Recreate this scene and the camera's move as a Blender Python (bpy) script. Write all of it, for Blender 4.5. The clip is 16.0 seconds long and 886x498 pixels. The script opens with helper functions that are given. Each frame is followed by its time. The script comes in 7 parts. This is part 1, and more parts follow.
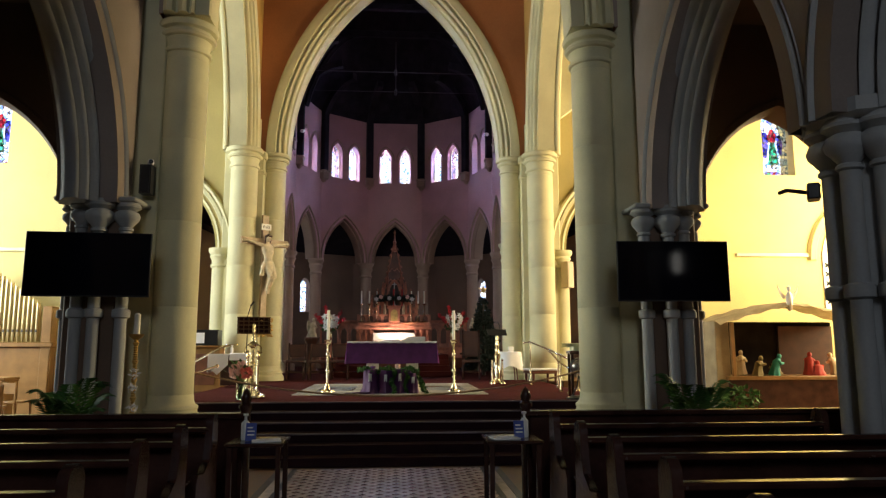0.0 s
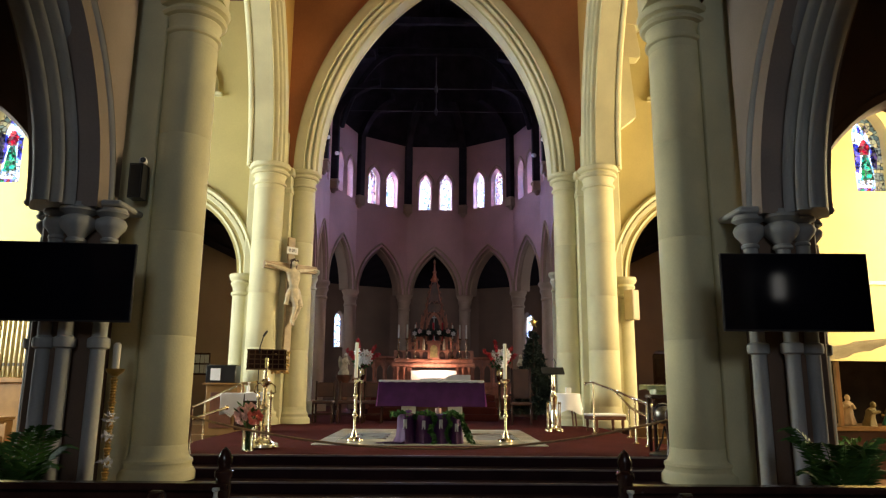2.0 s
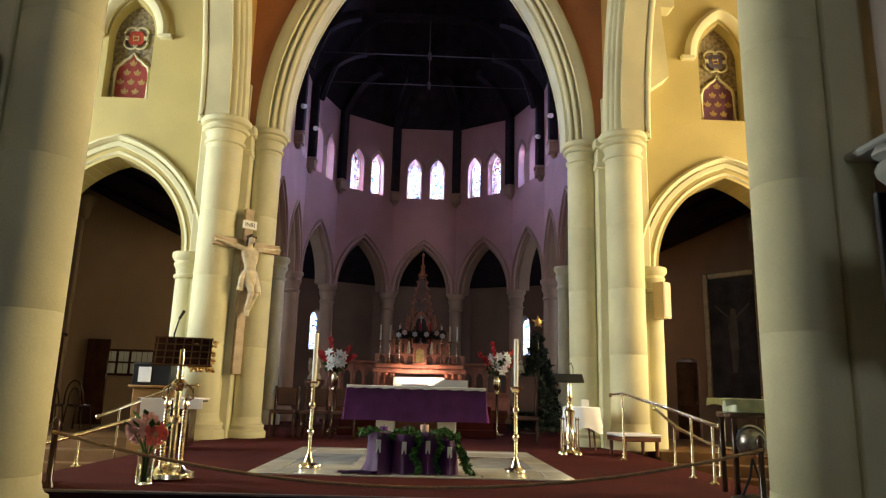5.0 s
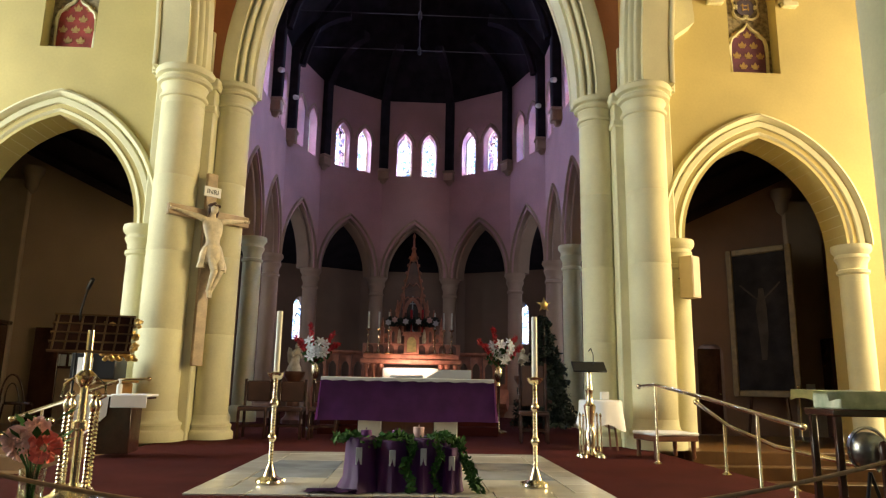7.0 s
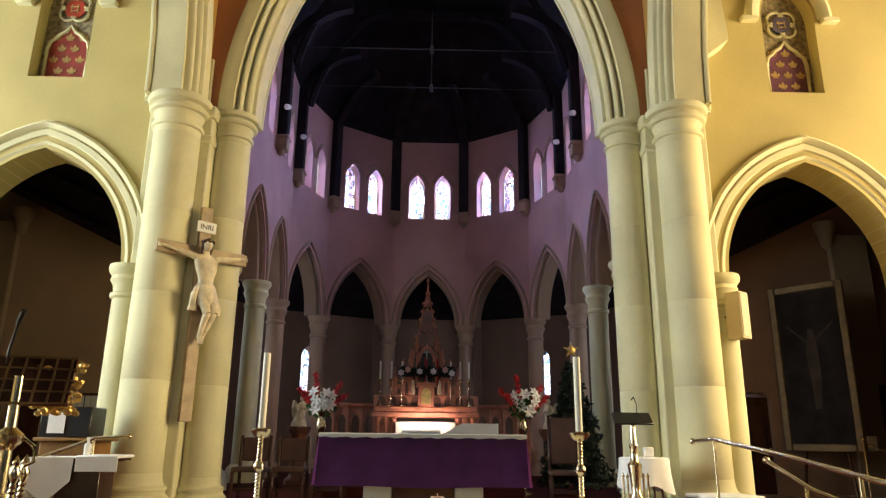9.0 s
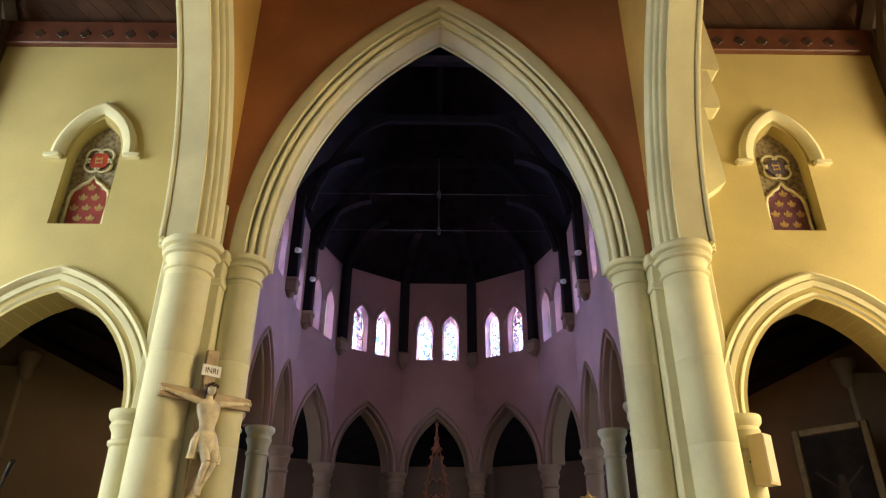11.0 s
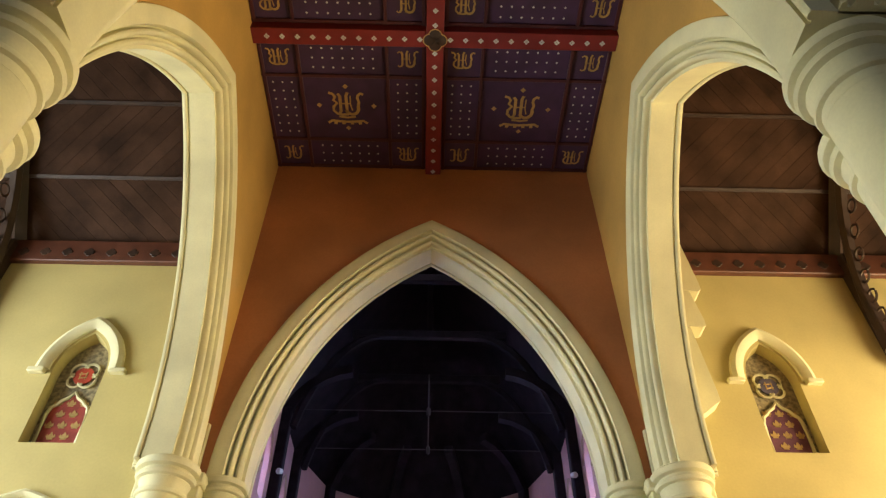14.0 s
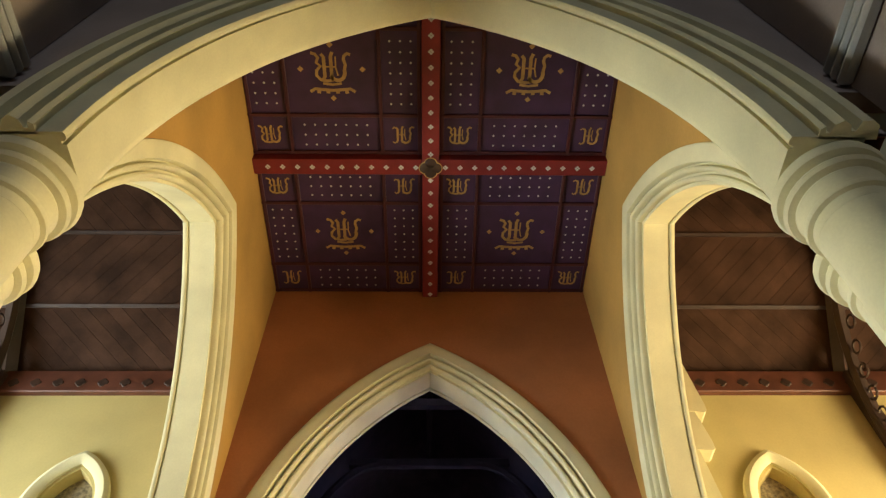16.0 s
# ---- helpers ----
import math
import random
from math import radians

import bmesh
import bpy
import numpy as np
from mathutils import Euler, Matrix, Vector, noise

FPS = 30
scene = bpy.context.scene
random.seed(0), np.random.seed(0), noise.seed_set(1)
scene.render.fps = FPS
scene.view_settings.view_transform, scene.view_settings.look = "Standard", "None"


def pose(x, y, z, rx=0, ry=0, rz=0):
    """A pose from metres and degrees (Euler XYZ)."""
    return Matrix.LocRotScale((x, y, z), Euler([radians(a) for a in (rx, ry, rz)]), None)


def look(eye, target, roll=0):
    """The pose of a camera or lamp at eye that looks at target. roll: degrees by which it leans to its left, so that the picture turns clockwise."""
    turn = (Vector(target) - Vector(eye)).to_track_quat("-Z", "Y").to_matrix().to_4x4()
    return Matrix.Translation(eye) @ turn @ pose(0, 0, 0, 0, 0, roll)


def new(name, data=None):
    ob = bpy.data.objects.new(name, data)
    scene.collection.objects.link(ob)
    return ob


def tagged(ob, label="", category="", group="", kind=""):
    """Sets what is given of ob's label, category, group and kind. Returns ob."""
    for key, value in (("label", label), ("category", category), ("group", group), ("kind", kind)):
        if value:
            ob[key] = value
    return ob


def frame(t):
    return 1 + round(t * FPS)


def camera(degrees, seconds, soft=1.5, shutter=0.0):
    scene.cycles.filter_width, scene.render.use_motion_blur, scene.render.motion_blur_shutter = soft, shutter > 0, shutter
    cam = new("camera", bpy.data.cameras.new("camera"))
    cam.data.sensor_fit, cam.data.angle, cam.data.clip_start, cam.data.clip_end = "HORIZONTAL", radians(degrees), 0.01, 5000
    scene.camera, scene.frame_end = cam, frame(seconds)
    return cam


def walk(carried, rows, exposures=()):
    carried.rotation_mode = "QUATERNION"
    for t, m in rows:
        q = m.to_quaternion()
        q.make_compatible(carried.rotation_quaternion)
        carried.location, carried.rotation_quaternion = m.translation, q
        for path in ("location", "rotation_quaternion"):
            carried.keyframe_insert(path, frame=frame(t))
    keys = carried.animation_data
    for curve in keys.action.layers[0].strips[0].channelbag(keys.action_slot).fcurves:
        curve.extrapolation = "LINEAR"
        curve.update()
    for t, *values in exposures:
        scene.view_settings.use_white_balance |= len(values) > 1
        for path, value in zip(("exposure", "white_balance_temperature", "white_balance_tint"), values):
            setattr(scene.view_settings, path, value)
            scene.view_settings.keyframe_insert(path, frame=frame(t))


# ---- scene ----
cam = camera(65.6, 16.0, soft=1.25)
PATH = [
    (0.0, 0.073, 2.842, 1.548, -3.89, 8.07, 0.11),
    (0.5, 0.089, 3.331, 1.557, -2.53, 8.64, -0.64),
    (1.0, 0.080, 3.838, 1.573, -1.22, 9.13, -0.61),
    (1.5, 0.053, 4.314, 1.584, -0.68, 9.77, -0.39),
    (2.0, 0.061, 4.814, 1.577, -0.64, 11.17, -0.44),
    (2.5, 0.028, 5.277, 1.571, -0.72, 11.86, -0.80),
    (3.0, 0.015, 5.736, 1.567, -1.58, 12.69, -0.92),
    (3.5, 0.018, 6.208, 1.571, -2.01, 12.32, -1.25),
    (3.7, 0.009, 6.398, 1.560, -1.90, 11.95, -1.52),
    (5.8, 0.072, 8.364, 1.555, -1.77, 11.97, -1.48),
    (6.0, 0.055, 8.540, 1.551, -1.68, 11.79, -1.32),
    (6.5, 0.019, 8.955, 1.547, -1.19, 9.46, -1.12),
    (7.0, 0.040, 9.371, 1.572, -2.55, 11.31, -1.06),
    (7.5, 0.019, 9.744, 1.582, -1.42, 12.51, -1.49),
    (8.0, -0.029, 10.049, 1.593, -1.59, 12.53, -1.48),
    (8.5, 0.007, 10.322, 1.601, -2.03, 13.38, -0.83),
    (8.7, 0.029, 10.422, 1.596, -1.65, 14.17, -0.77),
    (10.8, 0.030, 10.514, 1.612, -0.71, 25.99, -0.35),
    (11.0, 0.028, 10.512, 1.612, -0.50, 27.24, -0.33),
    (11.5, 0.025, 10.511, 1.617, -0.00, 31.46, -0.17),
    (12.0, 0.031, 10.514, 1.631, 0.09, 34.70, -0.15),
    (12.5, 0.030, 10.514, 1.650, -0.16, 37.87, -0.38),
    (13.0, 0.025, 10.492, 1.664, -0.51, 40.35, -0.56),
    (13.5, 0.022, 10.489, 1.675, -0.88, 42.91, -0.45),
    (14.0, 0.013, 10.491, 1.674, -1.38, 44.87, -0.09),
    (14.5, 0.001, 10.495, 1.673, -1.69, 46.66, 0.27),
    (15.0, -0.002, 10.492, 1.682, -1.85, 49.24, 0.65),
    (15.5, -0.003, 10.481, 1.694, -1.32, 52.29, 0.84),
    (16.0, -0.004, 10.482, 1.714, -0.79, 54.92, 0.76),
]
walk(cam, [(t, pose(x, y, z, 90 + pitch, roll, yaw)) for t, x, y, z, yaw, pitch, roll in PATH],
     exposures=[(0.0, 1.36), (3.5, 1.46), (8.7, 1.46), (11.0, 1.26), (12.0, 1.22), (14.0, 1.62), (16.0, 1.78)])

# ---- world and lights ----
world = bpy.data.worlds.new("sky")
scene.world = world
world.use_nodes = True
wn = world.node_tree
sky = wn.nodes.new("ShaderNodeTexSky")
sky.sky_type = "NISHITA"
sky.sun_disc = False
sky.sun_elevation = radians(40)
sky.sun_rotation = radians(200)
wn.links.new(sky.outputs[0], wn.nodes["Background"].inputs[0])
wn.nodes["Background"].inputs[1].default_value = 0.12


def area(name, eye, target, w, h, power, color):
    data = bpy.data.lights.new(name, "AREA")
    data.shape, data.size, data.size_y, data.energy, data.color = "RECTANGLE", w, h, power, color
    ob = new(name, data)
    ob.matrix_world = look(eye, target)
    return ob


WARM = (1.0, 0.79, 0.45)
COOL = (0.90, 0.98, 0.94)
DAY = (0.78, 0.88, 1.0)
VIOLET = (0.64, 0.73, 1.0)
# transept end windows: cool daylight from the north, amber glass to the south
area("daylight_north", (-12.9, 16.6, 5.2), (0, 17.6, 2.6), 4.6, 6.5, 660, COOL)
area("daylight_south", (12.9, 17.1, 5.2), (0, 17.9, 2.4), 4.4, 5.2, 810, WARM)
# west windows behind the walk
for x in (-1.7, -0.85, 0.0, 0.85, 1.7):
    area("daylight_west", (x, -9.8, 9.2), (x, 6, 7.0), 0.42, 4.2, 25, DAY)

# sky behind the paired lancets of the apse and the chancel sides
for a in (-72, -36, 0, 36, 72):
    sx, cy = -math.sin(radians(a)), math.cos(radians(a))
    east = abs(a) < 50
    area("daylight_apse", (sx * 4.5, 27.62 + cy * 4.5, 9.3), (0, 15, 0) if east else (sx * 0.5, 27.62 + cy * 0.5, 7.6), 1.7, 1.9, 440 if east else 165, VIOLET)
for e in (-1, 1):
    area("daylight_chancel", (e * 4.6, 24.2, 9.3), (0, 24.2, 7.4), 6.2, 1.9, 540, VIOLET)
    # added fill lamps that brighten the ambulatory; no lancet stands behind them
    area("fill_ambulatory", (e * 7.25, 26.1, 3.8), (e * 2.0, 31.0, 3.0), 0.5, 1.4, 26, DAY)

# ---- materials ----
def mat(name, c, rough=0.7, metal=0.0, scale=3.0, var=0.18, bump=0.1, fine=40.0, rand=0.0, second=None, spec=0.5):
    """A painted, stone, wooden or metal surface: tone at two scales, fine relief, and a change from piece to piece."""
    m = bpy.data.materials.new(name)
    m.use_nodes = True
    nt = m.node_tree
    b = nt.nodes["Principled BSDF"]
    b.inputs["Roughness"].default_value, b.inputs["Metallic"].default_value = rough, metal
    b.inputs["Specular IOR Level"].default_value = spec
    co = nt.nodes.new("ShaderNodeTexCoord")
    n1, n2 = nt.nodes.new("ShaderNodeTexNoise"), nt.nodes.new("ShaderNodeTexNoise")
    n1.inputs["Scale"].default_value, n1.inputs["Detail"].default_value = scale, 5
    n2.inputs["Scale"].default_value, n2.inputs["Detail"].default_value = fine, 4
    for n in (n1, n2):
        nt.links.new(co.outputs["Object"], n.inputs["Vector"])
    mix = nt.nodes.new("ShaderNodeMix")
    mix.data_type = "RGBA"
    d = second or [v * (1 - var) for v in c]
    mix.inputs[6].default_value = (*d, 1)
    mix.inputs[7].default_value = (*[min(1, v * (1 + var * 0.5)) for v in c], 1)
    ramp = nt.nodes.new("ShaderNodeMapRange")
    ramp.inputs[1].default_value, ramp.inputs[2].default_value = 0.32, 0.68
    nt.links.new(n1.outputs[0], ramp.inputs[0])
    nt.links.new(ramp.outputs[0], mix.inputs[0])
    out = mix.outputs[2]
    hsv = nt.nodes.new("ShaderNodeHueSaturation")
    val = nt.nodes.new("ShaderNodeMapRange")
    val.inputs[3].default_value, val.inputs[4].default_value = 1 - var * 0.5, 1 + var * 0.5
    nt.links.new(n2.outputs[0], val.inputs[0])
    last = val.outputs[0]
    if rand:
        info = nt.nodes.new("ShaderNodeObjectInfo")
        r = nt.nodes.new("ShaderNodeMapRange")
        r.inputs[3].default_value, r.inputs[4].default_value = 1 - rand, 1 + rand
        nt.links.new(info.outputs["Random"], r.inputs[0])
        mul = nt.nodes.new("ShaderNodeMath")
        mul.operation = "MULTIPLY"
        nt.links.new(r.outputs[0], mul.inputs[0])
        nt.links.new(last, mul.inputs[1])
        last = mul.outputs[0]
    nt.links.new(last, hsv.inputs["Value"])
    nt.links.new(out, hsv.inputs["Color"])
    nt.links.new(hsv.outputs[0], b.inputs["Base Color"])
    rr = nt.nodes.new("ShaderNodeMapRange")
    rr.inputs[3].default_value, rr.inputs[4].default_value = max(0.02, rough - 0.1), min(1, rough + 0.1)
    nt.links.new(n1.outputs[0], rr.inputs[0])
    nt.links.new(rr.outputs[0], b.inputs["Roughness"])
    if bump:
        bp = nt.nodes.new("ShaderNodeBump")
        bp.inputs["Strength"].default_value, bp.inputs["Distance"].default_value = bump, 0.01
        nt.links.new(n2.outputs[0], bp.inputs["Height"])
        nt.links.new(bp.outputs[0], b.inputs["Normal"])
    return m


STONE = mat("pale_stone", (0.66, 0.62, 0.385), 0.75, scale=1.2, var=0.14, bump=0.15, rand=0.04)
# Far arcade shafts use it too, their weaker light put into the colour
DIM_ROSE_STONE = mat("dim_rose_stone", (0.34, 0.225, 0.16), 0.75, scale=1.2, var=0.16, bump=0.15, rand=0.06)
STONE_BLUE = mat("grey_stone", (0.39, 0.395, 0.385), 0.75, scale=1.4, var=0.16, bump=0.15, rand=0.06)
YELLOW = mat("yellow_plaster", (0.52, 0.43, 0.175), 0.85, scale=0.7, var=0.15, bump=0.12, fine=25)
TOWER_SIDE = mat("golden_plaster", (0.43, 0.25, 0.062), 0.85, scale=0.6, var=0.2, bump=0.12, fine=22)
OCHRE = mat("ochre_plaster", (0.42, 0.17, 0.072), 0.85, scale=0.6, var=0.22, bump=0.12, fine=22)
MAUVE = mat("rose_plaster", (0.47, 0.26, 0.26), 0.85, scale=0.8, var=0.16, bump=0.12, fine=22)
NAVE_WALL = mat("grey_brown_plaster", (0.29, 0.235, 0.205), 0.85, scale=0.7, var=0.2, bump=0.12)
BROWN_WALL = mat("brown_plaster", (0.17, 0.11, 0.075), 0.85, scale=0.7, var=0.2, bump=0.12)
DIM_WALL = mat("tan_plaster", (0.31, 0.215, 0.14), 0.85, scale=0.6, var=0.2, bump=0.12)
BROWN_STONE = mat("brown_stone", (0.22, 0.155, 0.10), 0.8, scale=1.2, var=0.18, bump=0.15)
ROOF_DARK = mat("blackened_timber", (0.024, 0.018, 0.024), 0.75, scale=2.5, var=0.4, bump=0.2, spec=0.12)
BOARD = mat("roof_board", (0.056, 0.029, 0.019), 0.8, scale=1.6, var=0.5, bump=0.15, rand=0.16, spec=0.08)
TIMBER = mat("dark_roof_timber", (0.045, 0.025, 0.018), 0.5, scale=3.0, var=0.35, bump=0.15)
TRIM_RED = mat("red_brown_timber", (0.12, 0.042, 0.025), 0.5, scale=3.0, var=0.3)
PEW = mat("dark_polished_oak", (0.050, 0.020, 0.014), 0.22, scale=4.0, var=0.4, bump=0.06, rand=0.1)
WOOD = mat("chestnut_wood", (0.16, 0.06, 0.03), 0.4, scale=4.0, var=0.35, bump=0.08, rand=0.1)
HONEY = mat("honey_oak", (0.25, 0.13, 0.038), 0.42, scale=3.0, var=0.25, bump=0.08, rand=0.1)
RETABLE = mat("carved_oak", (0.52, 0.20, 0.115), 0.45, scale=5.0, var=0.35, bump=0.2)
LEATHER = mat("brown_leather", (0.07, 0.028, 0.016), 0.5, scale=4.0, var=0.3, bump=0.1)
SACKING = mat("tan_canvas", (0.42, 0.35, 0.21), 0.9, scale=3.0, var=0.25, bump=0.3)
CARPET = mat("oxblood_carpet", (0.080, 0.018, 0.015), 1.0, scale=1.5, var=0.2, bump=0.5, fine=180, spec=0.05)
MARBLE = mat("cream_marble", (0.74, 0.71, 0.60), 0.16, scale=1.8, var=0.12, bump=0.02, rand=0.05)
MARBLE_GREY = mat("grey_marble", (0.47, 0.50, 0.51), 0.16, scale=2.2, var=0.2, bump=0.02)
BRASS = mat("polished_brass", (0.83, 0.73, 0.50), 0.22, 1.0, scale=6.0, var=0.15, bump=0.03)
BRONZE = mat("dark_bronze", (0.22, 0.13, 0.06), 0.4, 0.8, scale=8.0, var=0.3, bump=0.1)
GILT = mat("gilding", (0.72, 0.50, 0.18), 0.38, 0.9, scale=8.0, var=0.25, bump=0.1)
WAX = mat("ivory_wax", (0.82, 0.78, 0.66), 0.45, scale=4.0, var=0.06, bump=0.02)
LINEN = mat("white_linen", (0.86, 0.86, 0.87), 0.9, scale=5.0, var=0.06, bump=0.2, fine=150)
PURPLE = mat("purple_cloth", (0.13, 0.026, 0.165), 0.6, scale=5.0, var=0.3, bump=0.15, fine=160)
STEP = mat("dark_step_carpet", (0.030, 0.012, 0.014), 0.9, scale=2.0, var=0.3, bump=0.3, fine=160, spec=0.1)
NOSING = mat("worn_nosing", (0.20, 0.16, 0.16), 0.45, scale=5.0, var=0.3, bump=0.05)
FRAME_GILT = mat("tarnished_gilt", (0.15, 0.095, 0.038), 0.6, 0.25, scale=8.0, var=0.3, bump=0.1)
STEP_WOOD = mat("varnished_step_board", (0.17, 0.088, 0.032), 0.4, scale=3.0, var=0.3, bump=0.08)
PAINT_FORM = mat("dusky_paint", (0.045, 0.034, 0.028), 0.9, scale=3.0, var=0.3, bump=0.05, spec=0.05)
ADVENT = mat("dark_violet_cloth", (0.065, 0.009, 0.085), 0.65, scale=5.0, var=0.3, bump=0.15, fine=160)
LILAC = mat("lilac_satin", (0.30, 0.07, 0.32), 0.6, scale=5.0, var=0.25, bump=0.1, fine=120)
BLACK = mat("black_plastic", (0.012, 0.012, 0.014), 0.35, scale=4.0, var=0.2, bump=0.03)
SCREEN = mat("dark_screen", (0.006, 0.006, 0.010), 0.06, scale=1.0, var=0.2, bump=0.0, spec=0.2)
WHITE = mat("white_paint", (0.80, 0.79, 0.74), 0.5, scale=4.0, var=0.06, bump=0.05)
CROSS_WOOD = mat("pale_brown_wood", (0.44, 0.32, 0.18), 0.45, scale=5.0, var=0.3, bump=0.1)
IVORY = mat("ivory_plaster", (0.70, 0.60, 0.40), 0.5, scale=8.0, var=0.28, bump=0.25)
LEAF = mat("dark_leaf", (0.05, 0.13, 0.03), 0.6, scale=6.0, var=0.4, bump=0.05, rand=0.2, spec=0.15)
FIR = mat("fir_needles", (0.007, 0.018, 0.009), 0.7, scale=6.0, var=0.4, bump=0.05)
PINK = mat("pink_petal", (0.80, 0.52, 0.46), 0.6, scale=9.0, var=0.25, bump=0.1)
CORAL = mat("coral_petal", (0.80, 0.20, 0.15), 0.6, scale=9.0, var=0.3, bump=0.1)
RED = mat("red_petal", (0.55, 0.02, 0.025), 0.5, scale=9.0, var=0.3, bump=0.1)
CREAM_BEIGE = mat("beige_casing", (0.56, 0.46, 0.30), 0.5, scale=3.0, var=0.06, bump=0.03)
CEIL_BLUE = mat("indigo_panel", (0.055, 0.024, 0.075), 0.6, scale=2.0, var=0.3, bump=0.06)
CEIL_RED = mat("crimson_beam", (0.20, 0.018, 0.020), 0.55, scale=2.0, var=0.25, bump=0.06)
CEIL_EDGE = mat("maroon_moulding", (0.065, 0.014, 0.020), 0.55, scale=2.0, var=0.25, bump=0.06)
GOLD_PAINT = mat("gold_paint", (0.50, 0.34, 0.13), 0.5, 0.2, scale=5.0, var=0.25, bump=0.05)
STAR_PAINT = mat("silver_paint", (0.58, 0.62, 0.62), 0.5, scale=5.0, var=0.15, bump=0.03)
ROPE = mat("tan_rope", (0.32, 0.20, 0.10), 0.8, scale=20.0, var=0.3, bump=0.3, fine=90)
ORGAN = mat("gilded_pipe", (0.56, 0.46, 0.24), 0.32, 0.75, scale=4.0, var=0.12, bump=0.03, rand=0.06)
IRON = mat("dull_iron", (0.07, 0.06, 0.07), 0.7, 0.2, scale=6.0, var=0.3, bump=0.05, spec=0.2)
# Darker copy of the tan plaster; ambulatory and south chapel dimness put into colour
SHADED_WALL = mat("shaded_tan_plaster", (0.22, 0.13, 0.09), 0.85, scale=0.6, var=0.25, bump=0.12)
STEEL = mat("brushed_steel", (0.62, 0.62, 0.62), 0.25, 1.0, scale=5.0, var=0.1, bump=0.03)
TILE_A = mat("cream_tile", (0.82, 0.70, 0.62), 0.2, scale=6.0, var=0.18, bump=0.05, rand=0.15)
TILE_B = mat("dark_red_tile", (0.22, 0.07, 0.06), 0.28, scale=6.0, var=0.2, bump=0.05, rand=0.2)
TILE_C = mat("black_tile", (0.03, 0.028, 0.03), 0.35, scale=6.0, var=0.2, bump=0.05, rand=0.15)
PARQUET = mat("worn_floorboard", (0.20, 0.115, 0.055), 0.4, scale=2.0, var=0.25, bump=0.08, rand=0.15)
BLUE_CARD = mat("blue_card", (0.02, 0.05, 0.30), 0.5, scale=4.0, var=0.1, bump=0.02)
CANVAS = mat("dark_canvas", (0.020, 0.016, 0.016), 0.9, scale=2.5, var=0.5, bump=0.1, spec=0.08)


def glass(name, colours, scale=7.0, lead=0.06):
    """Leaded stained glass that lets coloured daylight through."""
    m = bpy.data.materials.new(name)
    m.use_nodes = True
    nt = m.node_tree
    nt.nodes.remove(nt.nodes["Principled BSDF"])
    outp = nt.nodes["Material Output"]
    co = nt.nodes.new("ShaderNodeTexCoord")
    v1, v2 = nt.nodes.new("ShaderNodeTexVoronoi"), nt.nodes.new("ShaderNodeTexVoronoi")
    v2.feature = "DISTANCE_TO_EDGE"
    for v in (v1, v2):
        v.inputs["Scale"].default_value = scale
        nt.links.new(co.outputs["Object"], v.inputs["Vector"])
    sep = nt.nodes.new("ShaderNodeSeparateColor")
    nt.links.new(v1.outputs["Color"], sep.inputs[0])
    ramp = nt.nodes.new("ShaderNodeValToRGB")
    ramp.color_ramp.interpolation = "CONSTANT"
    el = ramp.color_ramp.elements
    el[0].color = (*colours[0], 1)
    el[0].position = 0
    el[1].color = (*colours[1], 1)
    el[1].position = 1 / len(colours)
    for i, c in enumerate(colours[2:], 2):
        el.new(i / len(colours)).color = (*c, 1)
    nt.links.new(sep.outputs[0], ramp.inputs[0])
    cut = nt.nodes.new("ShaderNodeMath")
    cut.operation = "GREATER_THAN"
    cut.inputs[1].default_value = lead
    nt.links.new(v2.outputs["Distance"], cut.inputs[0])
    tr, gl = nt.nodes.new("ShaderNodeBsdfTransparent"), nt.nodes.new("ShaderNodeBsdfPrincipled")
    gl.inputs["Base Color"].default_value = (0.02, 0.02, 0.02, 1)
    gl.inputs["Roughness"].default_value = 0.5
    nt.links.new(ramp.outputs[0], tr.inputs[0])
    mx = nt.nodes.new("ShaderNodeMixShader")
    nt.links.new(cut.outputs[0], mx.inputs[0])
    nt.links.new(gl.outputs[0], mx.inputs[1])
    nt.links.new(tr.outputs[0], mx.inputs[2])
    nt.links.new(mx.outputs[0], outp.inputs[0])
    return m


GLASS_PALE = glass("pale_leaded_glass", [(0.86, 0.92, 1.0), (0.66, 0.76, 1.0), (1.0, 1.0, 1.0), (0.84, 0.86, 1.0), (0.62, 0.76, 1.0), (0.45, 0.6, 0.85), (1.0, 1.0, 1.0)], 11.0, 0.045)
GLASS_GREEN = glass("green_stained_glass", [(0.10, 0.45, 0.25), (0.2, 0.7, 0.5), (0.08, 0.3, 0.2)], 9.0, 0.03)
GLASS_BLUE = glass("blue_stained_glass", [(0.30, 0.28, 0.75), (0.5, 0.4, 0.9), (0.2, 0.2, 0.5)], 9.0, 0.03)
GLASS_RED = glass("red_stained_glass", [(0.70, 0.10, 0.15), (0.9, 0.3, 0.3), (0.5, 0.08, 0.12)], 9.0, 0.03)
GLASS_RICH = glass("rich_stained_glass", [(0.95, 0.9, 0.95), (0.75, 0.15, 0.2), (0.35, 0.3, 0.8), (0.2, 0.55, 0.35), (0.8, 0.65, 0.95), (0.98, 0.95, 0.9), (0.9, 0.85, 1.0)], 10.0, 0.03)


SKY_GLOW = bpy.data.materials.new("bright_sky")
SKY_GLOW.use_nodes = True
sb = SKY_GLOW.node_tree.nodes["Principled BSDF"]
sb.inputs["Base Color"].default_value = (0, 0, 0, 1)
sb.inputs["Emission Color"].default_value, sb.inputs["Emission Strength"].default_value = (0.90, 0.92, 1.0, 1), 1.6


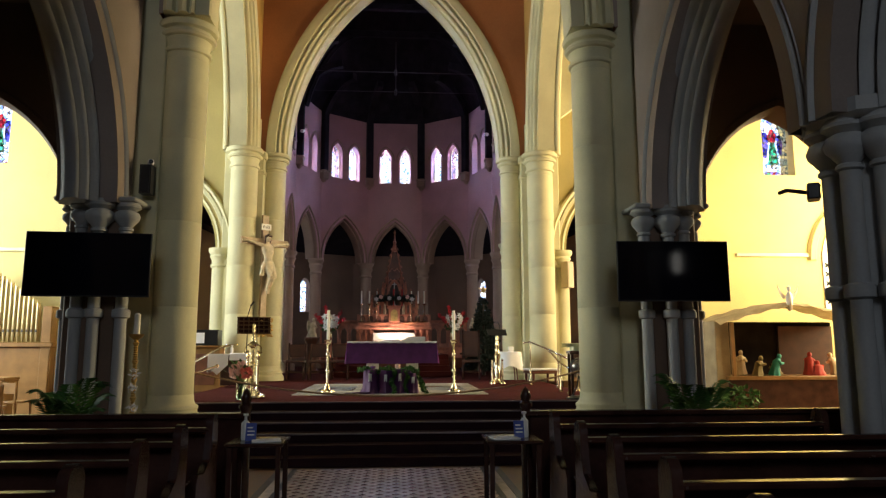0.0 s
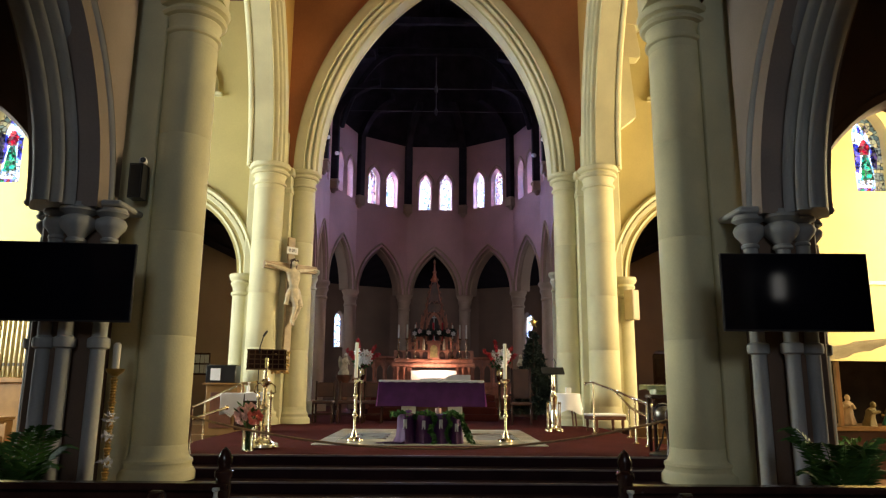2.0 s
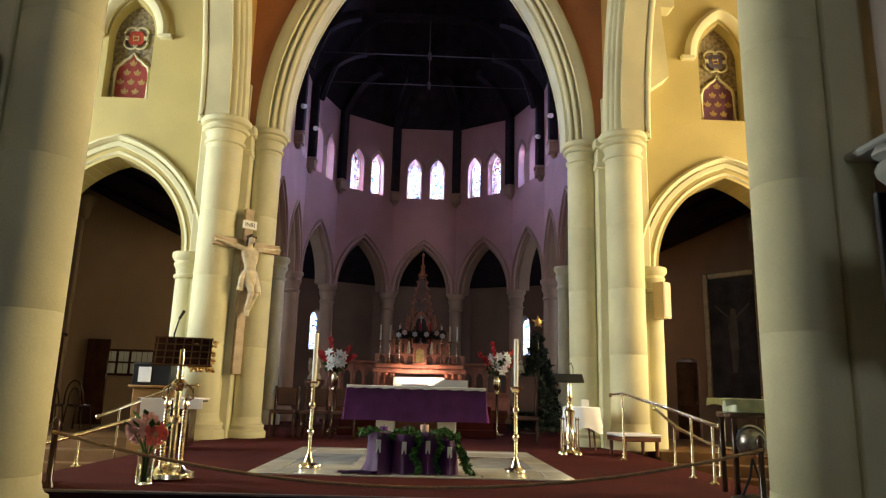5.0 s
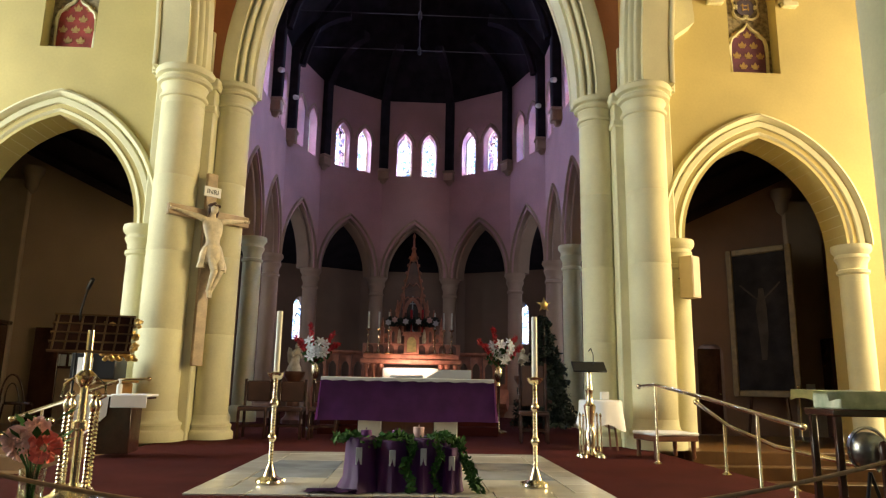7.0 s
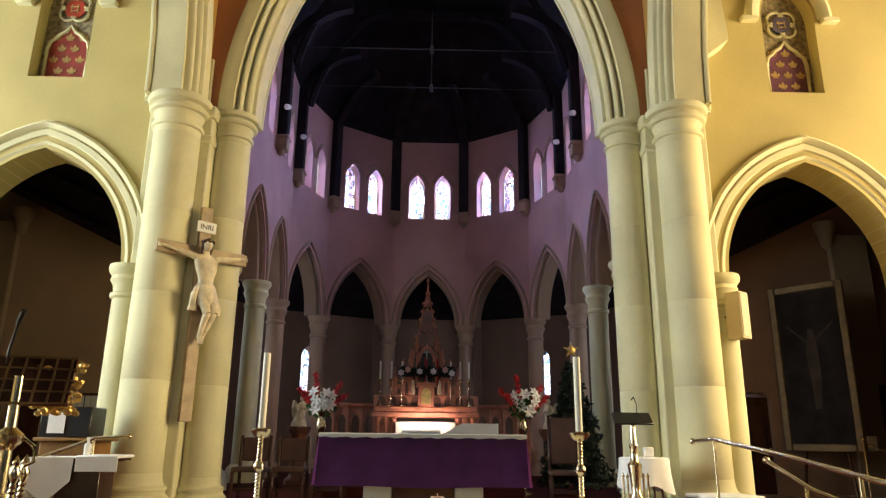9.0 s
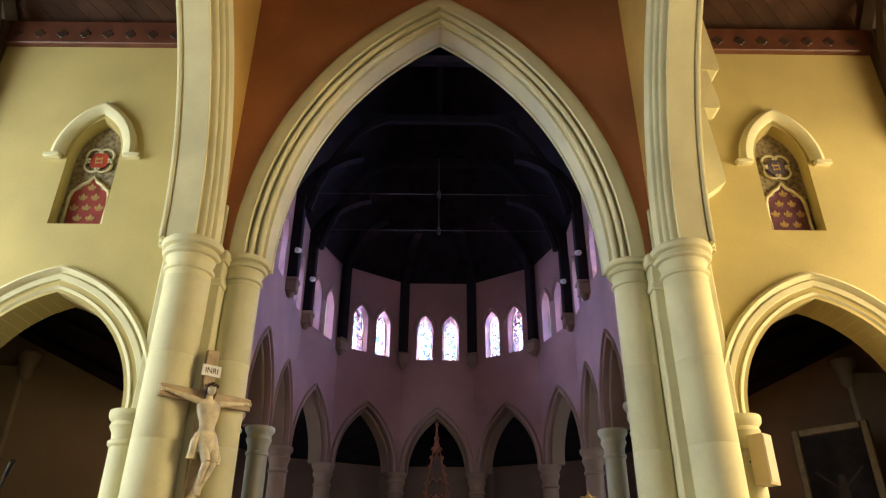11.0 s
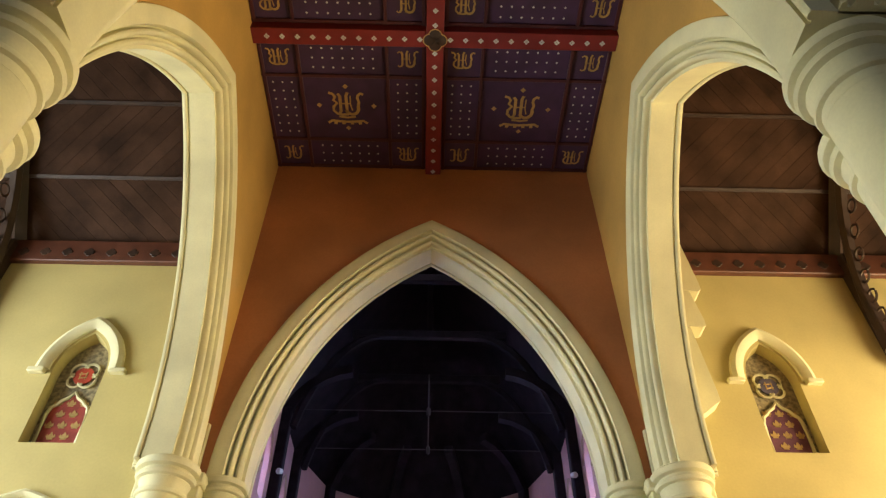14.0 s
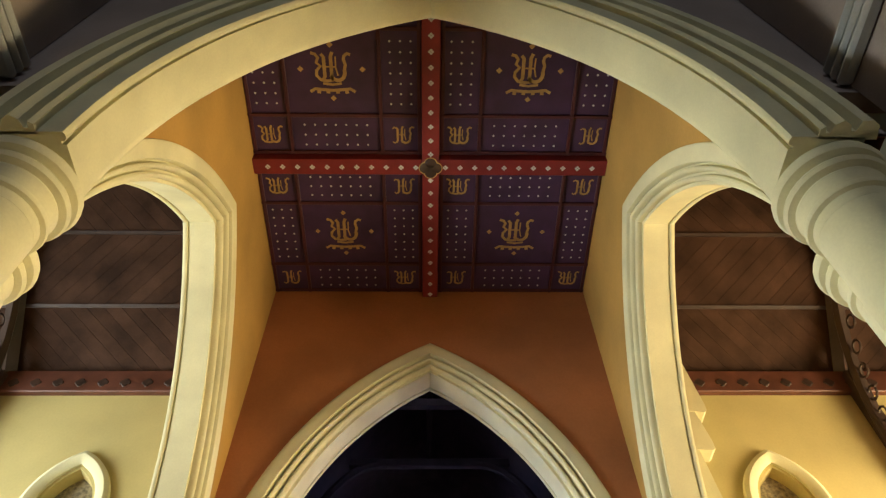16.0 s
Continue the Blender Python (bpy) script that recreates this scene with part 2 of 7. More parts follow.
# ---- mesh helpers ----
def part(name, bm, material, parent=None, label="", smooth=40, m=None):
    me = bpy.data.meshes.new(name)
    bmesh.ops.recalc_face_normals(bm, faces=bm.faces)
    bm.to_mesh(me)
    bm.free()
    me.materials.append(material)
    if smooth and not name.startswith(("wall", "bay_wall", "window_frame")):
        me.shade_smooth()
        me.set_sharp_from_angle(angle=radians(smooth))
    ob = new(name, me)
    if parent:
        ob.parent = parent
    if m:
        ob.matrix_basis = m
    return tagged(ob, label)


def thing(name, x, y, z, rz, label, category, group="", kind=""):
    ob = new(name)
    ob.empty_display_size = 0.1
    ob.matrix_basis = pose(x, y, z, 0, 0, rz)
    return tagged(ob, label, category, group, kind)


def B():
    return bmesh.new()


def box(bm, x0, x1, y0, y1, z0, z1, bev=0.0, m=None):
    t = bmesh.new()
    bmesh.ops.create_cube(t, size=1)
    bmesh.ops.scale(t, vec=(x1 - x0, y1 - y0, z1 - z0), verts=t.verts)
    bmesh.ops.translate(t, vec=((x0 + x1) / 2, (y0 + y1) / 2, (z0 + z1) / 2), verts=t.verts)
    if bev:
        bmesh.ops.bevel(t, geom=t.edges[:], offset=bev, segments=1, affect="EDGES")
    return merge(bm, t, m)


def merge(bm, t, m=None):
    if m:
        bmesh.ops.transform(t, matrix=m, verts=t.verts)
    vs = [bm.verts.new(v.co) for v in t.verts]
    t.verts.index_update()
    for f in t.faces:
        bm.faces.new([vs[v.index] for v in f.verts])
    t.free()
    return bm


def lathe(bm, prof, x=0, y=0, z=0, seg=20, m=None):
    t = bmesh.new()
    rings = []
    for r, h in prof:
        if r < 1e-4:
            rings.append([t.verts.new((x, y, z + h))])
        else:
            rings.append([t.verts.new((x + r * math.cos(2 * math.pi * i / seg), y + r * math.sin(2 * math.pi * i / seg), z + h)) for i in range(seg)])
    for a, b in zip(rings, rings[1:]):
        for i in range(seg):
            q = [a[i % len(a)], a[(i + 1) % len(a)], b[(i + 1) % len(b)], b[i % len(b)]]
            q = list(dict.fromkeys(q))
            if len(q) > 2:
                t.faces.new(q)
    for r in (rings[0], rings[-1]):
        if len(r) > 2:
            t.faces.new(r)
    return merge(bm, t, m)


def tube(bm, pts, r, seg=8, r1=None):
    pts = [Vector(p) for p in pts]
    rings = []
    n = len(pts)
    for i, p in enumerate(pts):
        d = (pts[min(i + 1, n - 1)] - pts[max(i - 1, 0)]).normalized()
        a = d.cross(Vector((0, 0, 1)))
        if a.length < 1e-3:
            a = Vector((1, 0, 0))
        a.normalize()
        b = d.cross(a)
        rad = r if r1 is None else r + (r1 - r) * i / (n - 1)
        rings.append([bm.verts.new(p + rad * (math.cos(2 * math.pi * k / seg) * a + math.sin(2 * math.pi * k / seg) * b)) for k in range(seg)])
    for a, b in zip(rings, rings[1:]):
        for k in range(seg):
            bm.faces.new((a[k], a[(k + 1) % seg], b[(k + 1) % seg], b[k]))
    bm.faces.new(rings[0])
    bm.faces.new(rings[-1])
    return bm


def blob(bm, c, r, sub=2, rough=0.0, seed=0):
    t = bmesh.new()
    bmesh.ops.create_icosphere(t, subdivisions=sub, radius=1)
    for v in t.verts:
        k = 1 + rough * noise.noise(v.co * 2.0 + Vector((seed * 3.1, seed, 0)))
        v.co = Vector((c[0] + v.co.x * r[0] * k, c[1] + v.co.y * r[1] * k, c[2] + v.co.z * r[2] * k))
    return merge(bm, t)


def prism(bm, pts, y0, y1, m=None):
    """A plate of outline pts (x, z) between y0 and y1."""
    t = bmesh.new()
    a = [t.verts.new((x, y0, z)) for x, z in pts]
    b = [t.verts.new((x, y1, z)) for x, z in pts]
    t.faces.new(a)
    t.faces.new(b[::-1])
    for i in range(len(pts)):
        j = (i + 1) % len(pts)
        t.faces.new((a[i], b[i], b[j], a[j]))
    return merge(bm, t, m)


def leafy(bm, rng, c, r, n, size, flat=1.0):
    """Many small leaves round a place."""
    for _ in range(n):
        d = Vector((rng.gauss(0, 1), rng.gauss(0, 1), rng.gauss(0, 1))).normalized() * rng.random() ** 0.4
        p = Vector(c) + Vector((d.x * r[0], d.y * r[1], d.z * r[2]))
        a = Vector((rng.gauss(0, 1), rng.gauss(0, 1), rng.gauss(0, 1) * flat)).normalized()
        b = a.cross(Vector((rng.gauss(0, 1), rng.gauss(0, 1), rng.gauss(0, 1)))).normalized()
        s = size * rng.uniform(0.6, 1.3)
        v = [bm.verts.new(p + q) for q in (-a * s, b * s * 0.4, a * s, -b * s * 0.4)]
        bm.faces.new(v)
    return bm


def radius(half, rise):
    return (rise * rise + half * half) / (2 * half)


def widen(half, rise, r):
    """Half span and rise of the pointed arch that lies r outside another."""
    R = radius(half, rise)
    return half + r, math.sqrt((R + r) ** 2 - (R - half) ** 2)


def arc_points(c, half, spring, rise, n=14):
    R = radius(half, rise)
    end = math.acos(max(-1, min(1, (R - half) / R)))
    left = [(c - half + R - R * math.cos(end * i / n), spring + R * math.sin(end * i / n)) for i in range(n + 1)]
    return left + [(2 * c - u, z) for u, z in left[-2::-1]]


def wall(bm, u0, u1, z0, z1, w0, w1, holes=(), m=None):
    """A wall from u0 to u1, z0 to z1, w0 to w1 with pointed holes (centre, half, sill, spring, rise, splay) right through it."""
    t = bmesh.new()

    def quad(*p):
        t.faces.new([t.verts.new(v) for v in p])

    def rect(a, b, c, d):
        if b - a > 1e-5 and d - c > 1e-5:
            for w in (w0, w1):
                quad((a, w, c), (b, w, c), (b, w, d), (a, w, d))
    at = u0
    for c, half, sill, spring, rise, splay in sorted(holes):
        rect(at, c - half, z0, z1)
        rect(c - half, c + half, z0, sill)
        at = c + half
        rims = []
        for w, k in ((w0, 1.0), (w1, splay)):
            arc = arc_points(c, half * k, spring, rise * k)
            rims.append(arc)
            s = sill if k == 1.0 else sill + (1 - k) * half
            for (a, za), (b, zb) in zip(arc, arc[1:]):
                quad((a, w, za), (b, w, zb), (b, w, z1), (a, w, z1))
            if k != 1.0:
                e = half * (1 - k)
                quad((c - half, w, z0), (c - half + e, w, z0), (c - half + e, w, z1), (c - half, w, z1))
                quad((c + half, w, z0), (c + half - e, w, z0), (c + half - e, w, z1), (c + half, w, z1))
                rect_w = ((c - half + e, w, sill), (c + half - e, w, sill), (c + half - e, w, s), (c - half + e, w, s))
                quad(*rect_w)
        a, b = rims
        ka = [(a[0][0], sill)] + a + [(a[-1][0], sill)]
        sb = sill if splay == 1.0 else sill + (1 - splay) * half
        kb = [(b[0][0], sb)] + b + [(b[-1][0], sb)]
        for i in range(len(ka)):
            j = (i + 1) % len(ka)
            if j == 0 and sill <= z0 + 1e-5:
                continue
            quad((ka[i][0], w0, ka[i][1]), (ka[j][0], w0, ka[j][1]), (kb[j][0], w1, kb[j][1]), (kb[i][0], w1, kb[i][1]))
    rect(at, u1, z0, z1)
    for u in (u0, u1):
        quad((u, w0, z0), (u, w1, z0), (u, w1, z1), (u, w0, z1))
    quad((u0, w0, z1), (u1, w0, z1), (u1, w1, z1), (u0, w1, z1))
    bmesh.ops.remove_doubles(t, verts=t.verts, dist=1e-4)
    return merge(bm, t, m)


def ring(bm, c, half, spring, rise, prof, n=18, m=None):
    """Mouldings swept along a pointed arch; prof is a closed outline of (outwards, depth)."""
    R = radius(half, rise)
    t = bmesh.new()
    sections = []
    for side in (0, 1):
        for i in (range(n + 1) if side == 0 else range(n - 1, -1, -1)):
            row = []
            for r, w in prof:
                q = R + r
                th = math.acos((R - half) / q) * i / n
                u = (R - half) - q * math.cos(th)
                row.append(t.verts.new((c + u if side == 0 else c - u, w, spring + q * math.sin(th))))
            sections.append(row)
    k = len(prof)
    for a, b in zip(sections, sections[1:]):
        for i in range(k):
            j = (i + 1) % k
            t.faces.new((a[i], a[j], b[j], b[i]))
    t.faces.new(sections[0])
    t.faces.new(sections[-1])
    return merge(bm, t, m)


def along(x0, y0, x1, y1):
    """Local frame of a wall: u from the first point to the second, w to its left, z up; and its length."""
    d = Vector((x1 - x0, y1 - y0))
    return Matrix.Translation((x0, y0, 0)) @ Matrix.Rotation(math.atan2(d.y, d.x), 4, "Z"), d.length
# ---- structure ----
FLOOR, SANCT = 0.0, 0.72
EAST, WEST, MID = 20.24, 13.46, 16.85
SPRING, HALF, RISE = 6.47, 2.76, 5.08
TOWER, CEIL = 3.48, 13.95

# floors
bm = B()
box(bm, -14, 14, -11, 34, -0.3, -0.004)
tagged(part("floor", bm, PARQUET), "worn brown boarded church floor", "floor", kind="structure")
steps = tagged(new("sanctuary_steps"), "dark carpeted sanctuary steps with worn pale nosings", "steps", kind="structure")
for i in range(6):
    y, z = 12.12 + i * 0.3, 0.12 * (i + 1)
    bm = B()
    box(bm, -3.05, 3.05, y, y + (0.32 if i < 5 else 0.02), 0, z - .003, 0.006)
    part("step", bm, STEP, steps)
    if i > 1:
        bm = B()
        box(bm, -3.05, 3.05, y - .012, y + .022, z - .022, z, 0.006)
        part("nosing", bm, NOSING, steps, "worn pale step nosing")
side_steps = tagged(new("side_steps"), "honey-coloured wooden steps beside the sanctuary", "steps", kind="structure")
for e in (-1, 1):
    for i in range(3):
        bm = B()
        x0, x1 = 3.56 + .36 * i, 3.92 + .36 * i + (0.02 if i < 2 else 0)
        box(bm, min(e * x0, e * x1), max(e * x0, e * x1), 14.3, 18.6, 0, SANCT - .18 * (i + 1), 0.012)
        part("step", bm, STEP_WOOD, side_steps)
bm = B()
box(bm, -3.55, 3.55, 14.1, 21.0, 0, SANCT - 0.002, 0.01)
box(bm, -3.05, 3.05, 13.644, 14.105, 0, SANCT - 0.003)
box(bm, -4.3, 4.3, 21.0, 33.0, 0, SANCT - 0.004)
tagged(part("sanctuary_floor", bm, CARPET), "dark red carpeted sanctuary floor", "floor", kind="structure")
bm = B()
for i in range(4):
    box(bm, -1.6, 1.6, 21.9 + i * 0.35, 31.0, SANCT, SANCT + 0.15 * (i + 1), 0.01)
tagged(part("high_altar_steps", bm, CARPET), "dark red carpeted steps to the high altar", "steps", kind="structure")

# wooden steps up to the raised side chapels
for e in (-1, 1):
    side = "north" if e < 0 else "south"
    chapel_steps = tagged(new("chapel_steps_" + side), "honey-coloured wooden steps up to the side chapel", "steps", kind="structure")
    for i in range(4):
        bm = B()
        box(bm, min(e * 4.12, e * 7.4), max(e * 4.12, e * 7.4), 18.62 + i * .3, 18.95 + i * .3, 0, .18 * (i + 1), 0.012)
        part("step", bm, STEP_WOOD, chapel_steps)
    bm = B()
    box(bm, min(e * 4.12, e * 7.4), max(e * 4.12, e * 7.4), 19.85, 20.5, 0, SANCT - .005)
    box(bm, min(e * 4.3, e * 13.9), max(e * 4.3, e * 13.9), 20.5, 23.4, 0, SANCT - .005)
    tagged(part("floor_chapel_" + side, bm, STEP_WOOD), "worn brown boarded chapel floor", "floor", kind="structure")

# crossing arches: wall above each arch, moulded ring, one each side
MOULD = [(0, .70), (-.012, .675), (-.012, .645), (.004, .625), (.035, .62), (.035, .595), (0, .59), (0, .17), (.05, .165), (.05, .13), (.052, .085), (.07, .062), (.10, .055), (.125, .07), (.132, .125), (.165, .125), (.17, .035),
         (.185, .005), (.21, -.008), (.235, .002), (.248, .03), (.25, .085), (.282, .085), (.286, -.02), (.30, -.04), (.40, -.045), (.50, -.06), (.53, -.05), (.54, .0), (.545, .05), (.57, .3), (.57, .70)]
crossing = [("wall_crossing_east", (-TOWER, EAST, TOWER, EAST), OCHRE, "ochre plastered wall over the chancel arch"),
            ("wall_crossing_west", (TOWER, WEST, -TOWER, WEST), OCHRE, "ochre plastered wall over the nave arch"),
            ("wall_crossing_north", (-TOWER, WEST, -TOWER, EAST), TOWER_SIDE, "yellow plastered wall over the north transept arch"),
            ("wall_crossing_south", (TOWER, EAST, TOWER, WEST), TOWER_SIDE, "yellow plastered wall over the south transept arch")]
for name, ends, paint, text in crossing:
    m, length = along(*ends)
    hw, rs = widen(HALF, RISE, 0.45)
    bm = B()
    wall(bm, 0, length, SPRING, CEIL + 0.3, 0.0, 0.70, [(length / 2, min(hw, length / 2 - 0.02), SPRING, SPRING, rs, 1.0)], m)
    w = tagged(part(name, bm, paint), text, "wall", kind="structure")
    if name.endswith("west"):
        bm = B()
        wall(bm, 0, length, SPRING, CEIL + 0.3, 0.704, 0.73, [(length / 2, min(hw, length / 2 - 0.02), SPRING, SPRING, rs, 1.0)], m)
        part("plaster_coat", bm, NAVE_WALL, w, "grey-brown plaster towards the nave")
    bm = B()
    ring(bm, length / 2, HALF, SPRING, RISE, MOULD, 22, m)
    part("arch_moulding", bm, STONE, w, "pale moulded stone arch")
    bm = B()
    ring(bm, length / 2, HALF, SPRING, RISE, [(.20, .68), (.20, .76), (.235, .785), (.25, .73), (.28, .73), (.30, .80), (.36, .835), (.42, .80), (.44, .75), (.475, .75), (.50, .83), (.58, .84), (.64, .80), (.66, .68)], 22, m)
    part("hood_moulding", bm, STONE, w, "pale stone hood moulding on the far side")

# crossing piers: core, two round columns each
COL_BASE = [(.455, 0), (.455, .12), (.43, .15), (.405, .17), (.40, .21), (.415, .235), (.41, .265), (.375, .285), (.36, .31), (.345, .36), (.34, .44)]
COL_CAP = [(.335, -.62), (.335, -.52), (.372, -.505), (.38, -.475), (.37, -.45), (.335, -.44), (.342, -.35), (.37, -.29), (.365, -.275), (.42, -.255), (.44, -.215), (.42, -.18),
           (.385, -.175), (.385, -.14), (.45, -.115), (.472, -.07), (.465, -.03), (.44, -.012), (.44, 0)]


def column(parent, x, y, z0, z1, k=1.0, material=STONE, drums=3):
    rs = lambda pr, s=1.0: [(r * k, h * k) for r, h in pr]
    b = B()
    lathe(b, rs(COL_BASE), x, y, z0, 32)
    part("base", b, material, parent, "moulded round stone base")
    lo, hi = z0 + .44 * k, z1 - .62 * k
    for i in range(drums):
        b = B()
        a, c = lo + (hi - lo) * i / drums, lo + (hi - lo) * (i + 1) / drums
        lathe(b, [(.333 * k, a), (.336 * k, a + .004), (.336 * k, c - .004), (.333 * k, c)], x, y, 0, 32)
        part("drum", b, material, parent)
    b = B()
    lathe(b, rs(COL_CAP), x, y, z1, 32)
    part("capital", b, material, parent, "ringed round stone capital")


for sx in (-1, 1):
    for sy in (-1, 1):
        east = sy > 0
        z0 = SANCT if east else 0.45
        pier = thing("crossing_pier", 0, 0, 0, 0, "pale stone crossing pier of two round columns on a core", "pier", "crossing piers", "structure")
        core = B()
        ya, yb = (20.18, 20.98) if east else (12.95, 13.52)
        box(core, min(sx * 3.42, sx * 4.3), max(sx * 3.42, sx * 4.3), ya, yb, 0, SPRING + .9, 0.02)
        yc, yd = (20.02, 20.5) if east else (13.2, 13.68)
        box(core, min(sx * 3.28, sx * 3.8), max(sx * 3.28, sx * 3.8), yc, yd, 0, SPRING, 0.02)
        part("core", core, STONE, pier, "square stone pier core")
        capb = B()
        box(capb, min(sx * 3.22, sx * 3.85), max(sx * 3.22, sx * 3.85), yc - .06, yd + .06, SPRING - .22, SPRING - .03, 0.03)
        box(capb, min(sx * 3.25, sx * 3.83), max(sx * 3.25, sx * 3.83), yc - .03, yd + .03, SPRING - .62, SPRING - .5, 0.02)
        part("pilaster_cap", capb, STONE, pier, "moulded stone pilaster cap")
        if not east:
            pl = B()
            box(pl, sx * 3.2 - .5, sx * 3.2 + .5, 12.72, 13.6, 0, .45, 0.03)
            part("plinth", pl, STONE, pier, "square stone plinth")
        column(pier, sx * (3.08 if east else 3.18), 20.47 if east else 13.22, z0, SPRING, 0.82 if east else 0.96, STONE, 4)
        column(pier, sx * 3.74, 19.92 if east else 13.86, z0 if east else 0.1, SPRING, 0.98, STONE, 4)

# transept east walls: arch to the side chapel, tracery window, stained lancet
for sx in (-1, 1):
    side = "north" if sx < 0 else "south"
    if sx > 0:
        m, length = along(4.1, EAST, 14.0, EAST)
        U = lambda x: x - 4.1
    else:
        m, length = along(-14.0, EAST, -4.1, EAST)
        U = lambda x: 14.0 - x
    ac, ah, arise = 5.83, 1.37, 1.82
    bm = B()
    wall(bm, 0, length, 0, 6.02, 0, .62, [(U(ac), ah, 0, 4.0, arise, 1.0)], m)
    wall(bm, 0, length, 6.02, 11.0, 0, .62, [(U(5.87), .44, 7.02, 8.35, .78, .9), (U(10.36 if sx > 0 else 10.08), .44, 6.10, 7.40, .78, .9)], m)
    w = tagged(part("wall_transept_" + side, bm, YELLOW), "yellow plastered transept wall", "wall", kind="structure")
    bm = B()
    ring(bm, U(ac), ah, 4.0, arise, [(0, .62), (0, .05), (.05, 0), (.10, -.02), (.13, .03), (.17, .03), (.20, -.03), (.28, -.04), (.31, 0), (.33, -.05), (.38, -.085), (.42, -.06), (.43, .05), (.43, .3)], 40, m)
    part("arch_moulding", bm, STONE, w, "pale moulded stone arch")
    for e in (-1, 1):
        bm = B()
        x = U(ac) + e * (ah + .13)
        mm = m @ Matrix.Translation((x, .12, 0))
        lathe(bm, [(.30, 0), (.30, .2), (.25, .3), (.215, .35), (.215, 3.5), (.25, 3.53), (.25, 3.58), (.215, 3.6), (.225, 3.7), (.27, 3.78), (.25, 3.84), (.30, 3.9), (.31, 3.95), (.30, 4.0)], 0, 0, 0, 24, mm)
        part("respond", bm, STONE, w, "slender round stone respond with ringed capital")
    # hood over the tracery window
    bm = B()
    hw, rs = .47, .83
    ring(bm, U(5.87), hw, 8.35, rs, [(.02, .02), (.02, -.05), (.08, -.10), (.17, -.12), (.24, -.08), (.25, .02)], 12, m)
    for e in (-1, 1):
        box(bm, U(5.87) + e * (hw + .2) - .14, U(5.87) + e * (hw + .2) + .14, -.11, .01, 8.27, 8.36, 0.015, m)
    part("hood_moulding", bm, STONE, w, "stone hood over the window")
    bm = B()
    box(bm, U(9.0) if sx > 0 else U(14.0), U(11.0) if sx > 0 else U(7.9), -.05, .02, 3.88, 3.97, 0.015, m)
    part("string_course", bm, STONE, w, "narrow plaster string course")
    # wall plate with a row of quatrefoils
    bm = B()
    box(bm, 0, length, -.12, .3, 10.78, 11.32, 0.02, m)
    plate = tagged(part("wall_plate_" + side, bm, TRIM_RED), "dark red timber wall plate with carved quatrefoils", "trim", kind="structure")
    for i in range(int(length / .42)):
        bm = B()
        for a in range(4):
            d = (math.cos(a * math.pi / 2), math.sin(a * math.pi / 2))
            lathe(bm, [(.058, 0), (.05, .012), (0, .015)], 0, 0, 0, 8, m @ Matrix.Translation((.25 + i * .42 + .05 * d[0], -.12, 11.0 + .05 * d[1])) @ Matrix.Rotation(math.pi / 2, 4, "X"))
        part("quatrefoil", bm, TIMBER, plate)

# chancel and apse: bays and facets
APSE_R, APSE_Y = 3.6, 27.62
verts = [(-APSE_R, 20.94), (-APSE_R, 23.22), (-APSE_R, 25.5)]
verts += [(-APSE_R * math.sin(radians(a)), APSE_Y + APSE_R * math.cos(radians(a))) for a in (90, 54, 18, -18, -54, -90)]
verts += [(-x, y) for x, y in verts[2::-1]]
apse = tagged(new("wall_apse"), "rose plastered apse wall with arcade and paired lancets", "wall", kind="structure")
for (xa, ya), (xb, yb) in zip(verts, verts[1:]):
    m, length = along(xa, ya, xb, yb)
    c = length / 2
    bm = B()
    wall(bm, 0, length, 4.95, 7.2, 0, .55, [(c, .96, 4.95, 4.95, 1.74, 1.0)], m)
    wall(bm, 0, length, 7.2, 10.9, 0, .55, [(c - .405, .25, 8.3, 9.3, .46, .72), (c + .405, .25, 8.3, 9.3, .46, .72)], m)
    part("bay_wall", bm, MAUVE, apse, "rose plastered bay with two lancet openings")
    bm = B()
    ring(bm, c, .84, 4.95, 1.60, [(0, .5), (0, .16), (.02, .13), (.05, .12), (.07, .14), (.075, .18), (.10, .18), (.105, .05), (.125, .025), (.15, .02), (.165, .05), (.185, .05), (.19, -.02), (.21, -.05), (.235, -.055), (.255, -.03), (.27, .02), (.27, .5)], 14, m)
    part("arcade_arch", bm, DIM_ROSE_STONE, apse, "moulded stone arcade arch in two orders")
    for e in (-1, 1):
        bm = B()
        ring(bm, c + e * .405, .27, 9.3, .49, [(.06, .02), (.06, -.015), (.085, -.035), (.105, -.015), (.105, .02)], 8, m)
        part("lancet_hood", bm, DIM_ROSE_STONE, apse, "thin red-brown hood over the lancet")
    for e in (-1, 1):
        bm = B()
        wall(bm, c + e * .405 - .30, c + e * .405 + .30, 8.22, 9.95, .22, .26, [(c + e * .405, .195, 8.38, 9.3, .40, 1.0)], m)
        part("window_frame", bm, STONE, apse, "stone lancet frame")
        bm = B()
        t = [(u, z) for u, z in arc_points(c + e * .405, .20, 9.3, .41, 8)]
        prism(bm, [(c + e * .405 - .20, 8.36)] + t + [(c + e * .405 + .20, 8.36)], .24, .245, m)
        part("pane", bm, GLASS_PALE, apse, "pale leaded glass lancet pane", smooth=0)
